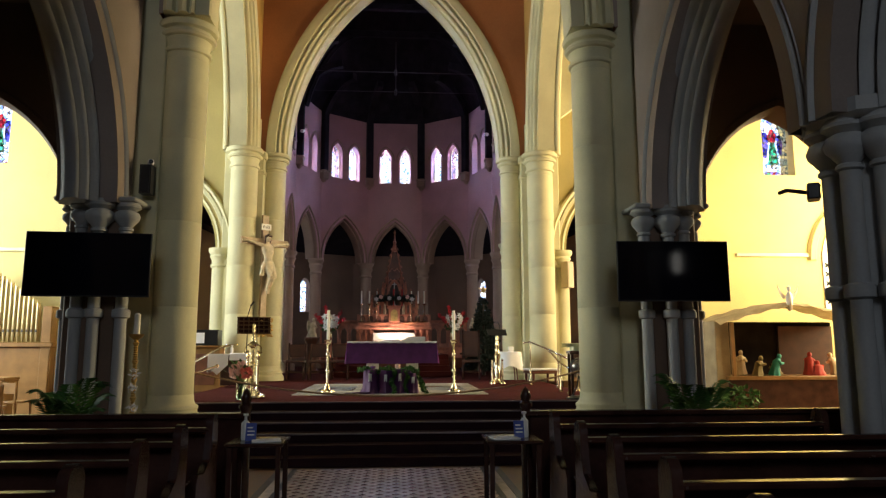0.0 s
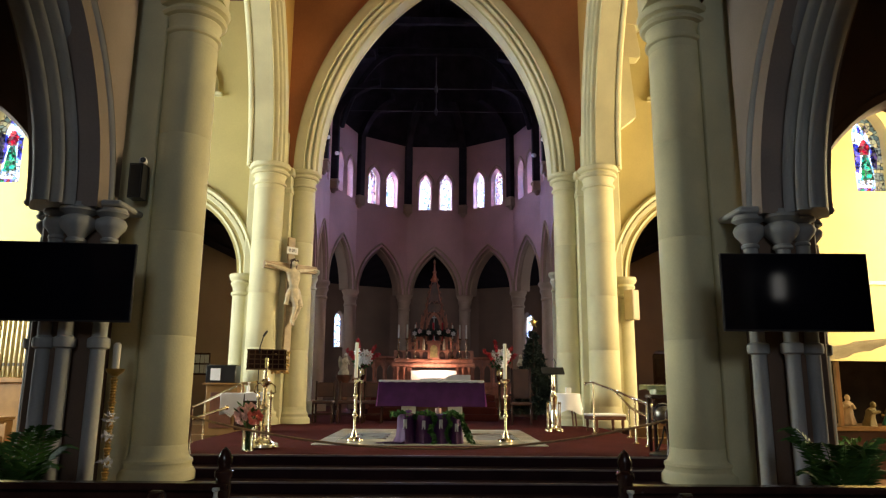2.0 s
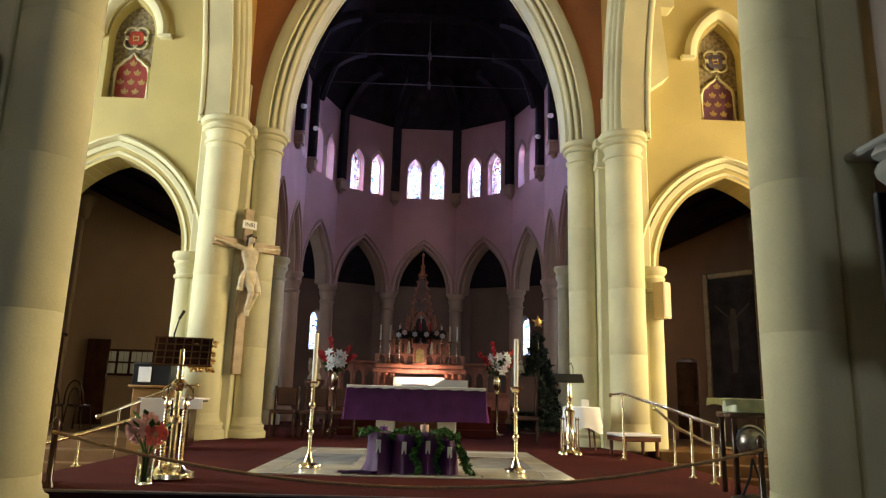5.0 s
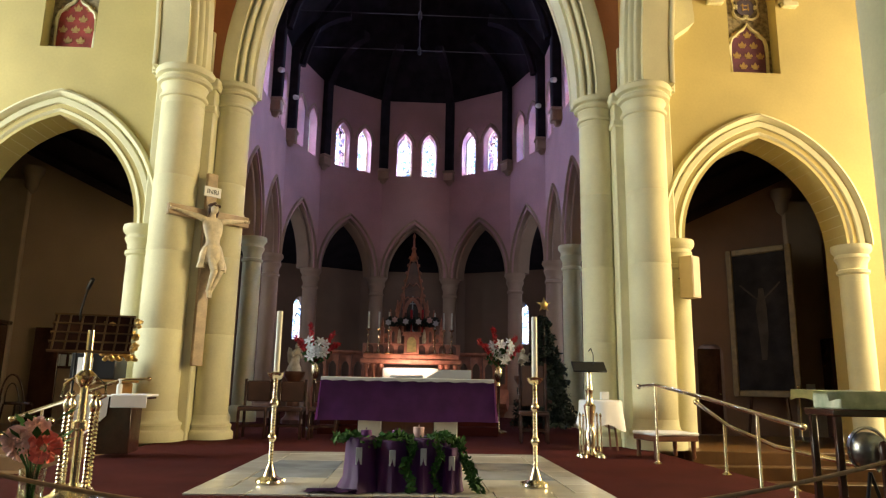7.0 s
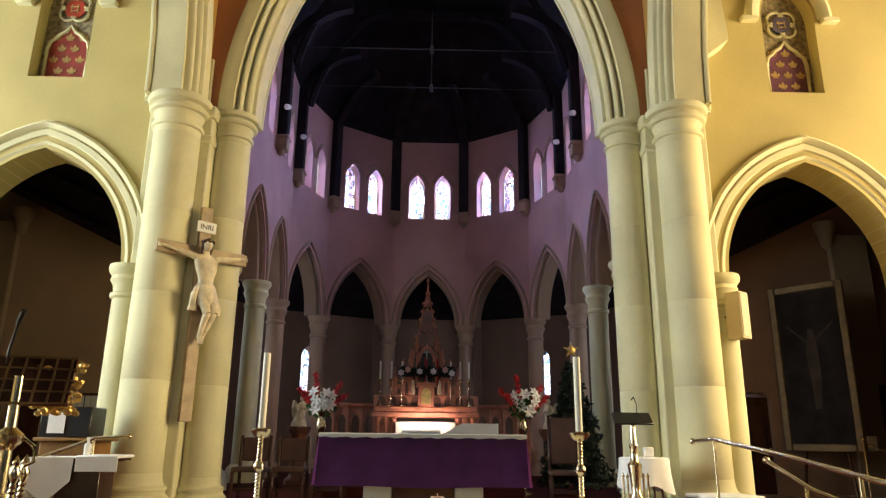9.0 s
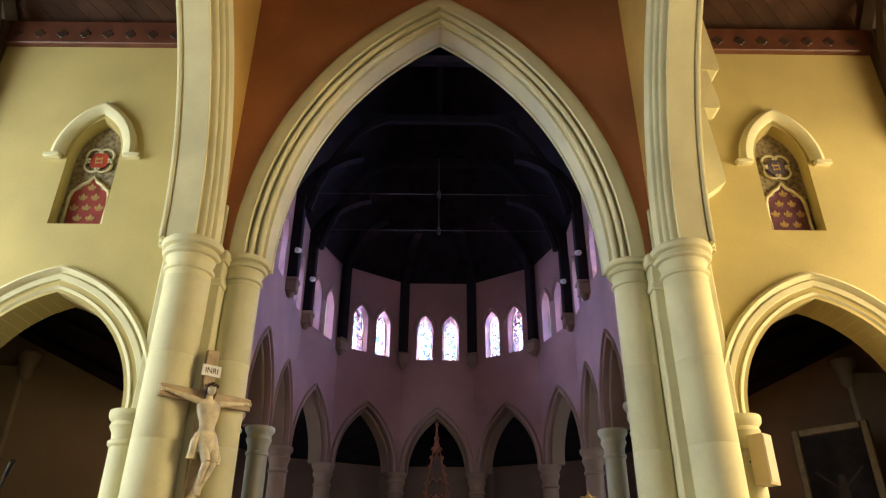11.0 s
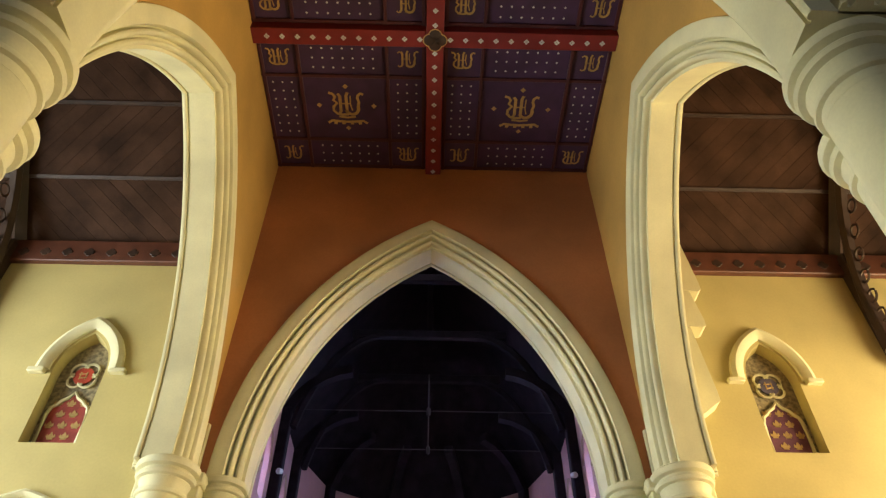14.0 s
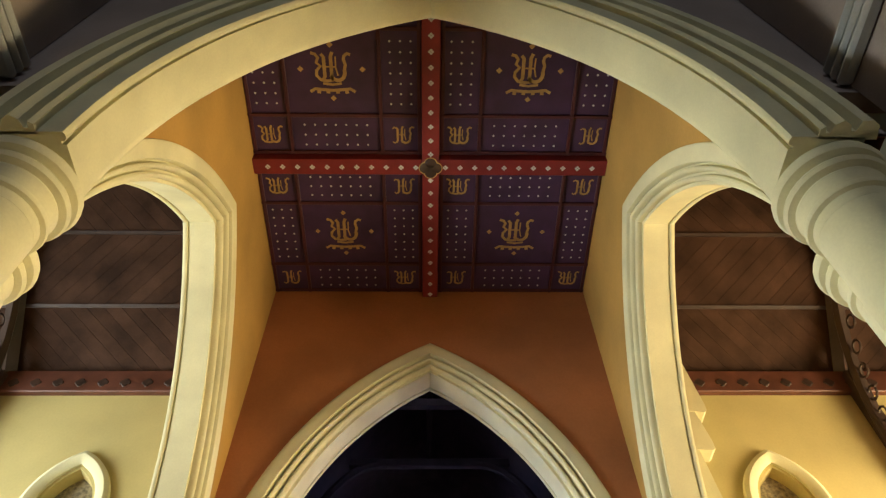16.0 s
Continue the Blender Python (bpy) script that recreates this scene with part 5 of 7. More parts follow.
def loft(bm, rows, folds=0.0, k=9, seg=20):
    """A closed body through level ellipses (x, y, z, rx, ry)."""
    rings = []
    for j, (x, y, z, rx, ry) in enumerate(rows):
        ring_ = []
        for i in range(seg):
            a = 2 * math.pi * i / seg
            f = 1 + folds * (j / max(1, len(rows) - 1)) * math.sin(k * a + j * .9)
            ring_.append(bm.verts.new((x + rx * f * math.cos(a), y + ry * f * math.sin(a), z)))
        rings.append(ring_)
    for a, c in zip(rings, rings[1:]):
        for i in range(seg):
            bm.faces.new((a[i], a[(i + 1) % seg], c[(i + 1) % seg], c[i]))
    bm.faces.new(rings[0])
    bm.faces.new(rings[-1])
    return bm


b = B()
loft(b, [(-.015, -.15, 2.32, .040, .042), (-.01, -.13, 2.26, .055, .05), (0, -.115, 2.225, .15, .06), (.0, -.125, 2.18, .168, .08), (.005, -.135, 2.10, .158, .096), (.015, -.14, 2.01, .140, .092),
         (.025, -.125, 1.93, .112, .074), (.03, -.12, 1.87, .104, .074), (.035, -.12, 1.79, .125, .085), (.04, -.12, 1.72, .13, .09)])
loft(b, [(.035, -.12, 1.82, .128, .088), (.04, -.125, 1.78, .142, .10), (.05, -.13, 1.68, .155, .115), (.06, -.135, 1.60, .15, .115), (.06, -.135, 1.54, .135, .10), (.06, -.13, 1.56, .10, .06)], .10, 9, 40)
loft(b, [(-.09, -.14, 1.79, .035, .045), (-.115, -.13, 1.68, .05, .05), (-.12, -.12, 1.55, .045, .05), (-.13, -.12, 1.46, .065, .04)], .2, 5, 20)
loft(b, [(.16, -.14, 1.74, .03, .04), (.195, -.12, 1.62, .05, .045), (.235, -.11, 1.50, .055, .04), (.25, -.11, 1.42, .03, .03)], .2, 5, 20)
for e in (-1, 1):
    tube(b, [(e * .12, -.125, 2.20), (e * .22, -.11, 2.235), (e * .33, -.09, 2.255)], .05, 12, .038)
    tube(b, [(e * .32, -.09, 2.255), (e * .42, -.075, 2.275), (e * .55, -.055, 2.30)], .04, 12, .024)
    blob(b, (e * .585, -.052, 2.305), (.045, .022, .028), 2)
    for k in range(4):
        tube(b, [(e * .61, -.055, 2.29 + .011 * k), (e * .655, -.07, 2.285 + .014 * k)], .008, 5)
    tube(b, [(.05 + e * .06, -.14, 1.70), (.075 + e * .06, -.185, 1.56), (.10 + e * .052, -.215, 1.43)], .078, 14, .056)
    tube(b, [(.10 + e * .045, -.215, 1.44), (.075 + e * .04, -.175, 1.30), (.04 + e * .022, -.125, 1.12)], .054, 12, .03)
    tube(b, [(.04 + e * .022, -.12, 1.13), (.03 + e * .012, -.15, 1.06), (.025 + e * .012, -.165, 1.01)], .033, 10, .022)
blob(b, (-.02, -.195, 2.375), (.058, .066, .085), 3)
blob(b, (-.02, -.255, 2.365), (.012, .016, .022), 1)
b.faces.ensure_lookup_table()
plain = len(b.faces)
blob(b, (-.02, -.165, 2.415), (.07, .07, .07), 3, .3, 3)
for e in (-1, 1):
    tube(b, [(-.02 + e * .055, -.17, 2.41), (-.02 + e * .068, -.165, 2.33), (-.02 + e * .06, -.15, 2.25)], .028, 8, .012)
tube(b, [(-.02 + .082 * math.cos(t), -.185 + .082 * math.sin(t), 2.425 + .012 * math.sin(5 * t)) for t in [i * math.pi / 10 for i in range(21)]], .012, 6)
fig = part("carved_figure", b, IVORY, None, "")
fig.data.materials.append(LEATHER)
for f in fig.data.polygons:
    if f.index >= plain:
        f.material_index = 1
fig.matrix_basis = pose(-3.17, 19.90, 1.80, 0, 0, 42)
tagged(fig, "ivory painted carved figure on the crucifix", "statue")

# brass lectern with sloping openwork desk
lec = thing("brass_lectern", -2.26, 14.42, SANCT, 14, "ornate brass lectern with twisted shafts and openwork desk", "lectern")
b = B()
lathe(b, [(.20, 0), (.22, .02), (.21, .06), (.14, .09), (.12, .12), (.05, .15)], 0, 0, 0, 24)
part("foot", b, BRASS, lec, "round brass foot")
for k in range(4):
    a = math.pi / 4 + k * math.pi / 2
    b = B()
    prof = []
    zz = .1
    while zz < .66:
        prof += [(.014, zz), (.020, zz + .014)]
        zz += .028
    lathe(b, prof + [(.03, .68), (.014, .72), (.022, .74), (0, .78)], .115 * math.cos(a), .115 * math.sin(a), 0, 10)
    part("twisted_shaft", b, BRASS, lec, "twisted brass shaft")
    b = B()
    blob(b, (.2 * math.cos(a), .2 * math.sin(a), .03), (.05, .05, .03), 2)
    part("paw", b, BRASS, lec, "brass paw foot")
b = B()
lathe(b, [(.03, .12), (.03, .5), (.06, .52), (.06, .56), (.03, .58), (.028, .8), (.07, .84), (.075, .88), (.03, .92), (.026, 1.2)], 0, 0, 0, 16)
part("stem", b, BRASS, lec, "knopped brass stem")
for e in (-1, 1):
    b = B()
    tube(b, [(0, 0, .8), (e * .08, 0, .86), (e * .13, 0, .82), (e * .14, 0, .74), (e * .10, 0, .72)], .012, 6)
    part("scroll", b, BRASS, lec, "brass scroll")
b = B()
D = Matrix.Translation((0, .04, 1.18)) @ Matrix.Rotation(radians(66), 4, "X")
box(b, -.262, .262, -.142, .142, -.004, .004, 0, D)
desk = part("desk", b, PEW, lec, "dark sloping desk plate")
for i in range(7):
    b = B()
    box(b, -.24 + i * .08 - .006, -.24 + i * .08 + .006, -.15, .15, -.012, .012, 0, D)
    part("upright_bar", b, BRONZE, desk, "dull gilt bar")
for i in range(5):
    b = B()
    box(b, -.27, .27, -.145 + i * .0725 - .005, -.145 + i * .0725 + .005, -.014, .014, 0, D)
    part("cross_bar", b, BRONZE, desk, "dull gilt bar")
b = B()
for k in range(110):
    p = (rng.uniform(.06, .3), rng.uniform(.05, .2), rng.uniform(1.10, 1.40) - .1)
    blob(b, p, (.024, .016, .018), 1, .6, k)
tagged(part("foliage_ornament", b, GILT, lec, "gilded foliage ornament"), kind="stuff")
b = B()
tube(b, [(-.1, .1, .4), (-.1, .08, 1.35), (-.06, .02, 1.5)], .008, 6)
tube(b, [(-.06, .02, 1.5), (-.02, -.06, 1.56)], .016, 6)
part("microphone", b, BLACK, lec, "thin black gooseneck microphone")

# flowers in a glass vase
vase = thing("flower_vase", -2.36, 14.06, SANCT, 0, "glass vase of pink and coral carnations with leaves", "flower vase")
GLASSY = bpy.data.materials.new("clear_glass")
GLASSY.use_nodes = True
gb = GLASSY.node_tree.nodes["Principled BSDF"]
gb.inputs["Transmission Weight"].default_value, gb.inputs["Roughness"].default_value, gb.inputs["Base Color"].default_value = 1, .05, (.9, .95, .9, 1)
b = B()
lathe(b, [(.07, 0), (.075, .01), (.072, .2), (.08, .29), (.074, .29), (.066, .2), (.068, .015), (0, .012)], 0, 0, 0, 20)
part("vase", b, GLASSY, vase, "clear glass vase")
b = B()
for k in range(14):
    a = k * 2.4
    tube(b, [(.03 * math.cos(a + 2), .03 * math.sin(a + 2), .02), (.04 * math.cos(a), .04 * math.sin(a), .3), (.11 * math.cos(a), .11 * math.sin(a), .42)], .005, 5)
part("stems", b, LEAF, vase, "green stems")


def carnation(parent, c, r, material, seed):
    q = random.Random(seed)
    bm = B()
    for _ in range(190):
        d = Vector((q.gauss(0, 1), q.gauss(0, 1), q.gauss(0, 1) + .4)).normalized()
        p = Vector(c) + d * r * q.uniform(.55, 1)
        a = d.cross(Vector((q.gauss(0, 1), q.gauss(0, 1), q.gauss(0, 1)))).normalized()
        s = r * .27
        e1 = d * s * .7
        v = [bm.verts.new(p + w) for w in (-a * s * .6 - e1 * .6, a * s * .6 - e1 * .6, a * s * .8 + e1, e1 * 1.2, -a * s * .8 + e1)]
        bm.faces.new(v)
    part("bloom", bm, material, parent, smooth=0)


carnation(vase, (-.09, -.06, .46), .085, PINK, 1)
carnation(vase, (.09, -.07, .43), .09, CORAL, 2)
carnation(vase, (0, -.02, .53), .075, PINK, 3)
carnation(vase, (-.12, .05, .40), .07, PINK, 5)
b = B()
for k in range(22):
    a = k * 2.39
    r = rng.uniform(.08, .2)
    p = Vector((r * math.cos(a), r * math.sin(a) * .7, rng.uniform(.36, .62)))
    q = p + Vector((math.cos(a) * .12, math.sin(a) * .1, rng.uniform(.02, .12)))
    s = (q - p).cross(Vector((0, 0, 1))).normalized() * .028
    v = [b.verts.new(w) for w in (p, p.lerp(q, .5) + s, q, p.lerp(q, .5) - s)]
    b.faces.new(v)
part("leaves", b, LEAF, vase, "broad green leaves", smooth=0)

# rope barrier
for e in (-1, 1):
    po = thing("rope_post", e * 3.0, 13.7, .72, 0, "dark wooden rope post", "post", "rope posts")
    b = B()
    lathe(b, [(.05, 0), (.045, .03), (.028, .06), (.026, .42), (.036, .45), (.03, .48), (.038, .52), (.02, .56), (0, .57)], 0, 0, 0, 14)
    part("post", b, PEW, po)
rope = B()
tube(rope, [(-3.0 + 6.0 * i / 40, 13.66 - .05 * math.sin(math.pi * i / 40), 1.17 - .37 * (1 - (2 * i / 40 - 1) ** 2)) for i in range(41)], .014, 8)
tagged(part("barrier_rope", rope, ROPE), "tan rope hung across the sanctuary steps", "rope")

# brass handrails
def handrail(name_label, pts, posts):
    o = thing("handrail", 0, 0, 0, 0, name_label, "handrail", "brass handrails")
    bm = B()
    tube(bm, pts, .022, 10)
    blob(bm, pts[0], (.035, .035, .035), 2)
    blob(bm, pts[-1], (.03, .03, .03), 2)
    part("rail", bm, BRASS, o, "polished brass rail")
    for x, y, z0, z1 in posts:
        bm = B()
        lathe(bm, [(.05, 0), (.05, .012), (.02, .03), (.015, .05), (.015, z1 - z0)], x, y, z0, 12)
        part("baluster", bm, BRASS, o, "slim brass baluster")
    return o


handrail("polished brass handrail beside the sanctuary steps", [(2.94, 18.2, 1.62), (2.97, 17.7, 1.64), (3.05, 16.4, 1.50), (3.12, 15.3, 1.36), (3.14, 14.85, 1.31)], [(2.97, 17.7, SANCT, 1.62), (3.13, 15.0, SANCT, 1.33), (3.1, 15.5, SANCT, 1.38)])
handrail("low brass guard rail sweeping down beside the steps", [(3.3, 17.3, 1.45), (3.35, 16.6, 1.22), (3.42, 15.8, 1.08), (3.6, 14.9, 1.02), (4.2, 14.5, 1.0)], [(3.34, 16.7, SANCT, 1.24), (3.45, 15.6, SANCT, 1.06)])
handrail("brass handrail by the north steps", [(-3.62, 19.3, 1.60), (-3.72, 18.6, 1.58), (-3.95, 17.6, 1.32), (-4.1, 16.9, 1.16)], [(-3.72, 18.6, SANCT, 1.58), (-4.0, 17.3, .36, 1.24)])
handrail("low brass guard rail by the north steps", [(-3.2, 15.9, 1.20), (-3.5, 15.2, 1.05), (-3.6, 14.6, .98), (-4.3, 14.2, .95)], [(-3.5, 15.2, SANCT, 1.05)])

# bench with white cushion
ben = thing("low_bench", 3.36, 18.5, SANCT, 12, "low dark wooden bench with a white cushion", "bench")
b = B()
box(b, -.32, .32, -.26, .26, .22, .29, .012)
part("seat_frame", b, WOOD, ben)
b = B()
box(b, -.33, .33, -.27, .27, .29, .33, .015)
part("cushion", b, LINEN, ben, "flat white cushion")
for x in (-.27, .27):
    for y in (-.21, .21):
        b = B()
        lathe(b, [(.02, 0), (.03, .03), (.022, .07), (.03, .12), (.03, .22)], x, y, 0, 12)
        part("leg", b, WOOD, ben, "turned leg")

# reading stand, mass candlestick and white table on the south side
ms = thing("music_stand", 2.36, 18.45, SANCT, 0, "brass stand with a dark sloping desk and microphone", "music stand")
b = B()
lathe(b, [(.09, 0), (.1, .03), (.06, .08), (.055, .14), (.075, .3), (.05, .34), (.055, .45), (.075, .6), (.08, .64), (.045, .68), (.04, .8), (.055, .84), (.035, .88), (.03, 1.1)], 0, 0, 0, 16)
part("stem", b, BRASS, ms, "knopped brass stem")
for k in range(4):
    a = math.pi / 4 + k * math.pi / 2
    b = B()
    lathe(b, [(.06, 0), (.05, .03), (.015, .05), (.012, .5), (.02, .52), (0, .56)], .16 * math.cos(a), .12 * math.sin(a), 0, 12)
    part("side_shaft", b, BRASS, ms, "slim brass shaft on a foot")
b = B()
box(b, -.22, .22, -.012, .012, -.1, .1, .005, Matrix.Translation((0, 0, 1.14)) @ Matrix.Rotation(radians(-50), 4, "X"))
part("desk", b, BLACK, ms, "dark sloping desk")
b = B()
tube(b, [(.06, 0, 1.1), (.06, 0, 1.3), (.02, -.04, 1.38), (-.02, -.08, 1.34)], .007, 6)
part("microphone", b, BLACK, ms, "thin black gooseneck microphone")
tb = thing("credence_table", 2.8, 19.55, SANCT, 0, "small table under a white cloth", "table")
b = B()
t = bmesh.new()
rows = []
for z, r, f in ((.70, .0, 0), (.70, .29, 0), (.685, .31, 0), (.5, .33, .03), (.32, .36, .07)):
    rows.append([t.verts.new(((r * (1 + f * math.sin(6 * a)) * math.cos(a)), r * (1 + f * math.sin(6 * a)) * math.sin(a), z + .05 * f / .07 * math.cos(4 * a))) for a in [2 * math.pi * i / 48 for i in range(48)]])
for a, c in zip(rows, rows[1:]):
    for i in range(48):
        t.faces.new((a[i], a[(i + 1) % 48], c[(i + 1) % 48], c[i]))
bmesh.ops.remove_doubles(t, verts=t.verts, dist=1e-4)
merge(b, t)
part("cloth", b, LINEN, tb, "draped white cloth")
for k in range(4):
    a = math.pi / 4 + k * math.pi / 2
    b = B()
    tube(b, [(.2 * math.cos(a), .2 * math.sin(a), .5), (.24 * math.cos(a), .24 * math.sin(a), .2), (.26 * math.cos(a), .26 * math.sin(a), 0)], .016, 6)
    part("leg", b, WOOD, tb)
b = B()
box(b, -.06, .06, -.04, .04, 0, .12, .01)
tagged(part("tissue_box", b, WHITE, m=pose(2.85, 19.5, SANCT + .702)), "white tissue box on the table", "box")

# credence cabinet with cloth on the north side
cab = thing("credence_cabinet", -3.38, 17.75, SANCT, 6, "dark wooden cabinet under a white cloth", "cabinet")
b = B()
box(b, -.18, .22, -.22, .22, .04, .64, .01)
part("body", b, PEW, cab)
b = B()
box(b, -.40, .36, -.26, .26, .64, .668, .006)
part("top", b, PEW, cab)
b = B()
box(b, -.42, .0, -.275, .275, .67, .68, .004)
prism(b, [(-.42, .68), (-.02, .68), (-.03, .46), (-.24, .26), (-.42, .40)], -.284, -.274)
box(b, -.43, -.42, -.28, .28, .30, .68, .003)
part("cloth", b, LINEN, cab, "hanging white cloth")
b = B()
box(b, .0, .39, -.285, .24, .672, .70, .008)
box(b, .0, .39, -.29, -.278, .55, .69, .004)
part("towel", b, LINEN, cab, "folded white towel")
b = B()
lathe(b, [(.03, 0), (.032, .01), (.032, .1), (.012, .12), (.012, .15), (.02, .155), (.02, .17), (0, .17)], 0, 0, 0, 14)
tube(b, [(0, 0, .165), (.04, 0, .165)], .005, 5)
tagged(part("sanitiser_bottle", b, WHITE, m=pose(-3.36, 17.7, SANCT + .70)), "clear white pump bottle on the cabinet", "bottle")
amb = thing("wooden_lectern", -4.25, 19.3, .54, 0, "honey brown panelled wooden reading desk", "lectern")
b = B()
box(b, -.32, .32, -.25, .25, 0, 1.0, .015)
part("body", b, HONEY, amb)
b = B()
box(b, -.22, .22, -.265, -.25, .15, .85, .01)
part("panel", b, WOOD, amb, "recessed dark panel")
b = B()
box(b, -.38, .38, -.3, .3, 1.0, 1.04, .01)
part("top", b, HONEY, amb)
b = B()
box(b, -.3, .3, -.2, .2, 0, .36, .015)
mb = part("monitor_case", b, BLACK, m=pose(-4.3, 19.25, 1.58))
tagged(mb, "black case with a white paper sheet on it", "case")
b = B()
box(b, -.2, .0, -.212, -.203, .05, .29)
part("paper", b, LINEN, mb, "white paper sheet")

# altar chairs
def chair(x, y, rz, tall=.92, label="dark wooden chair with upholstered back", group="sanctuary chairs"):
    o = thing("sanctuary_chair", x, y, SANCT, rz, label, "chair", group)
    for px in (-.21, .21):
        for py, hh in ((-.2, .43), (.2, tall)):
            bm = B()
            box(bm, px - .02, px + .02, py - .02, py + .02, 0, hh, .005)
            part("leg", bm, PEW, o)
    bm = B()
    box(bm, -.23, .23, -.23, .21, .42, .49, .02)
    part("seat", bm, LEATHER, o, "padded brown seat")
    bm = B()
    box(bm, -.19, .19, .185, .215, .56, tall - .03, .02)
    part("backrest", bm, LEATHER, o, "padded brown backrest")
    for y0 in (-.2, .18):
        bm = B()
        box(bm, -.2, .2, y0, y0 + .02, .18, .21, .004)
        part("stretcher", bm, PEW, o)
    return o


for x in (-2.45, -1.9, -1.35):
    chair(x, 20.75, 0)
thr = chair(2.0, 20.6, -6, 1.25, "large dark carved presider's chair")
for e in (-1, 1):
    b = B()
    box(b, e * .25 - .03, e * .25 + .03, -.22, .2, .62, .67, .01)
    part("armrest", b, PEW, thr)

# covered table and polished globe by the south rope post
ft = thing("side_table", 3.30, 14.25, SANCT, -6, "dark wooden table with a painted cloth", "table")
b = B()
box(b, -.36, .36, -.22, .22, .70, .75, .008)
part("tabletop", b, PEW, ft)
for x in (-.32, .32):
    for y in (-.18, .18):
        b = B()
        box(b, x - .022, x + .022, y - .022, y + .022, 0, .70, .004)
        part("leg", b, PEW, ft)
b = B()
t = bmesh.new()
rows = [[t.verts.new((-.42 + .84 * i / 20, y, z + .02 * math.sin(i * .8) * (1 if z < .85 else 0))) for i in range(21)] for y, z in ((-.30, .80), (-.28, .87), (.28, .88), (.3, .8))]
for a, c in zip(rows, rows[1:]):
    for i in range(20):
        t.faces.new((a[i], a[i + 1], c[i + 1], c[i]))
bmesh.ops.solidify(t, geom=t.faces[:], thickness=.01)
merge(b, t)
box(b, -.3, .3, -.2, .2, .75, .86, .01)
CLOTH = mat("painted_cloth", (0.64, 0.64, 0.48), 0.8, scale=7, var=.3, bump=.1, second=(0.40, 0.46, 0.30))
part("cloth", b, CLOTH, ft, "cream cloth painted with green leaves")
gl = thing("globe_stand", 3.0, 13.86, SANCT, 0, "polished metal globe on a curved stand", "globe stand")
b = B()
blob(b, (0, 0, .50), (.115, .115, .115), 3)
part("globe", b, mat("mottled_metal", (0.42, 0.40, 0.36), 0.32, 1.0, scale=14, var=0.5, bump=0.15), gl, "mottled metal globe")
b = B()
tube(b, [(.13 * math.cos(t), 0, .50 + .14 * math.sin(t)) for t in [-1.2 + i * .28 for i in range(20)]], .012, 6)
part("bracket", b, STEEL, gl, "curved metal bracket")
b = B()
tube(b, [(0, 0, .36), (-.03, 0, .2), (-.12, 0, .02)], .012, 6)
tube(b, [(0, 0, .36), (.05, 0, .2), (.12, .05, .02)], .012, 6)
lathe(b, [(.2, 0), (.2, .02), (.1, .05), (0, .05)], 0, 0, 0, 16)
part("base", b, BLACK, gl, "dark scrolled base")

# flower pedestals and trees behind the altar
def flower_stand(x, y):
    o = thing("flower_pedestal", x, y, SANCT, 0, "brass pedestal vase of white lilies and red gladioli", "flower arrangement", "flower pedestals")
    bm = B()
    lathe(bm, [(.16, 0), (.16, .03), (.05, .06), (.03, .12), (.028, .85), (.05, .88), (.03, .95), (.06, 1.0), (.09, 1.1), (.08, 1.2), (.05, 1.26), (.09, 1.34), (.085, 1.34), (.04, 1.27)], 0, 0, 0, 18)
    part("pedestal", bm, BRASS, o, "turned brass pedestal")
    bm = B()
    q = random.Random(int(x * 10))
    for _ in range(13):
        c = Vector((q.uniform(-.16, .2), q.uniform(-.26, -.06), q.uniform(1.38, 1.70)))
        ax = Vector((c.x, -.25, c.z - 1.5)).normalized()
        s1 = ax.cross(Vector((0, 0, 1))).normalized()
        s2 = ax.cross(s1)
        for k in range(6):
            a = k * math.pi / 3
            d = s1 * math.cos(a) + s2 * math.sin(a)
            e_ = ax.cross(d) * .022
            v = [bm.verts.new(w) for w in (c, c + d * .06 + ax * .03 + e_ * 1.3, c + d * .125 + ax * .02, c + d * .06 + ax * .03 - e_ * 1.3)]
            bm.faces.new(v)
    part("bouquet", bm, LINEN, o, "white lilies", smooth=0)
    for sgn, lift in ((-1.25, .0), (1.3, -.1), (-.35, .16), (1.0, .06), (-.9, -.1)):
        bm = B()
        p0, p1 = Vector((sgn * .05, 0, 1.35)), Vector((sgn * .32, .02, 1.86 - .1 * abs(sgn) + lift))
        for k in range(9):
            s = .4 + .6 * k / 8
            leafy(bm, q, p0.lerp(p1, s) + Vector((0, -.12, 0)), (.045, .045, .05), 12, .045)
        part("gladiolus", bm, RED, o, "red gladiolus", smooth=0)
    bm = B()
    leafy(bm, q, (0, 0, 1.48), (.30, .2, .24), 260, .06)
    part("greenery", bm, LEAF, o, "dark green foliage", smooth=0)


flower_stand(-1.84, 23.0)
flower_stand(1.72, 22.9)
tree = thing("fir_tree", 2.62, 22.9, SANCT, 0, "dark fir tree topped with a gold star", "tree")
b = B()
lathe(b, [(.06, 0), (.05, .3), (.02, 2.2)], 0, 0, 0, 8)
part("trunk", b, TIMBER, tree)
b = B()
q = random.Random(9)
for k in range(26):
    z = .25 + k * .078
    r = .62 * (1 - (z - .25) / 2.15) + .04
    for j in range(max(5, int(r * 30))):
        a = q.uniform(0, 6.28)
        p = Vector((.05 * math.cos(a), .05 * math.sin(a), z))
        rr = r * q.uniform(.75, 1.12)
        e_ = Vector((rr * math.cos(a), rr * math.sin(a), z - .12 * r))
        for s in (.35, .55, .75, .95):
            leafy(b, q, p.lerp(e_, s), (.06, .06, .05), 6, .06)
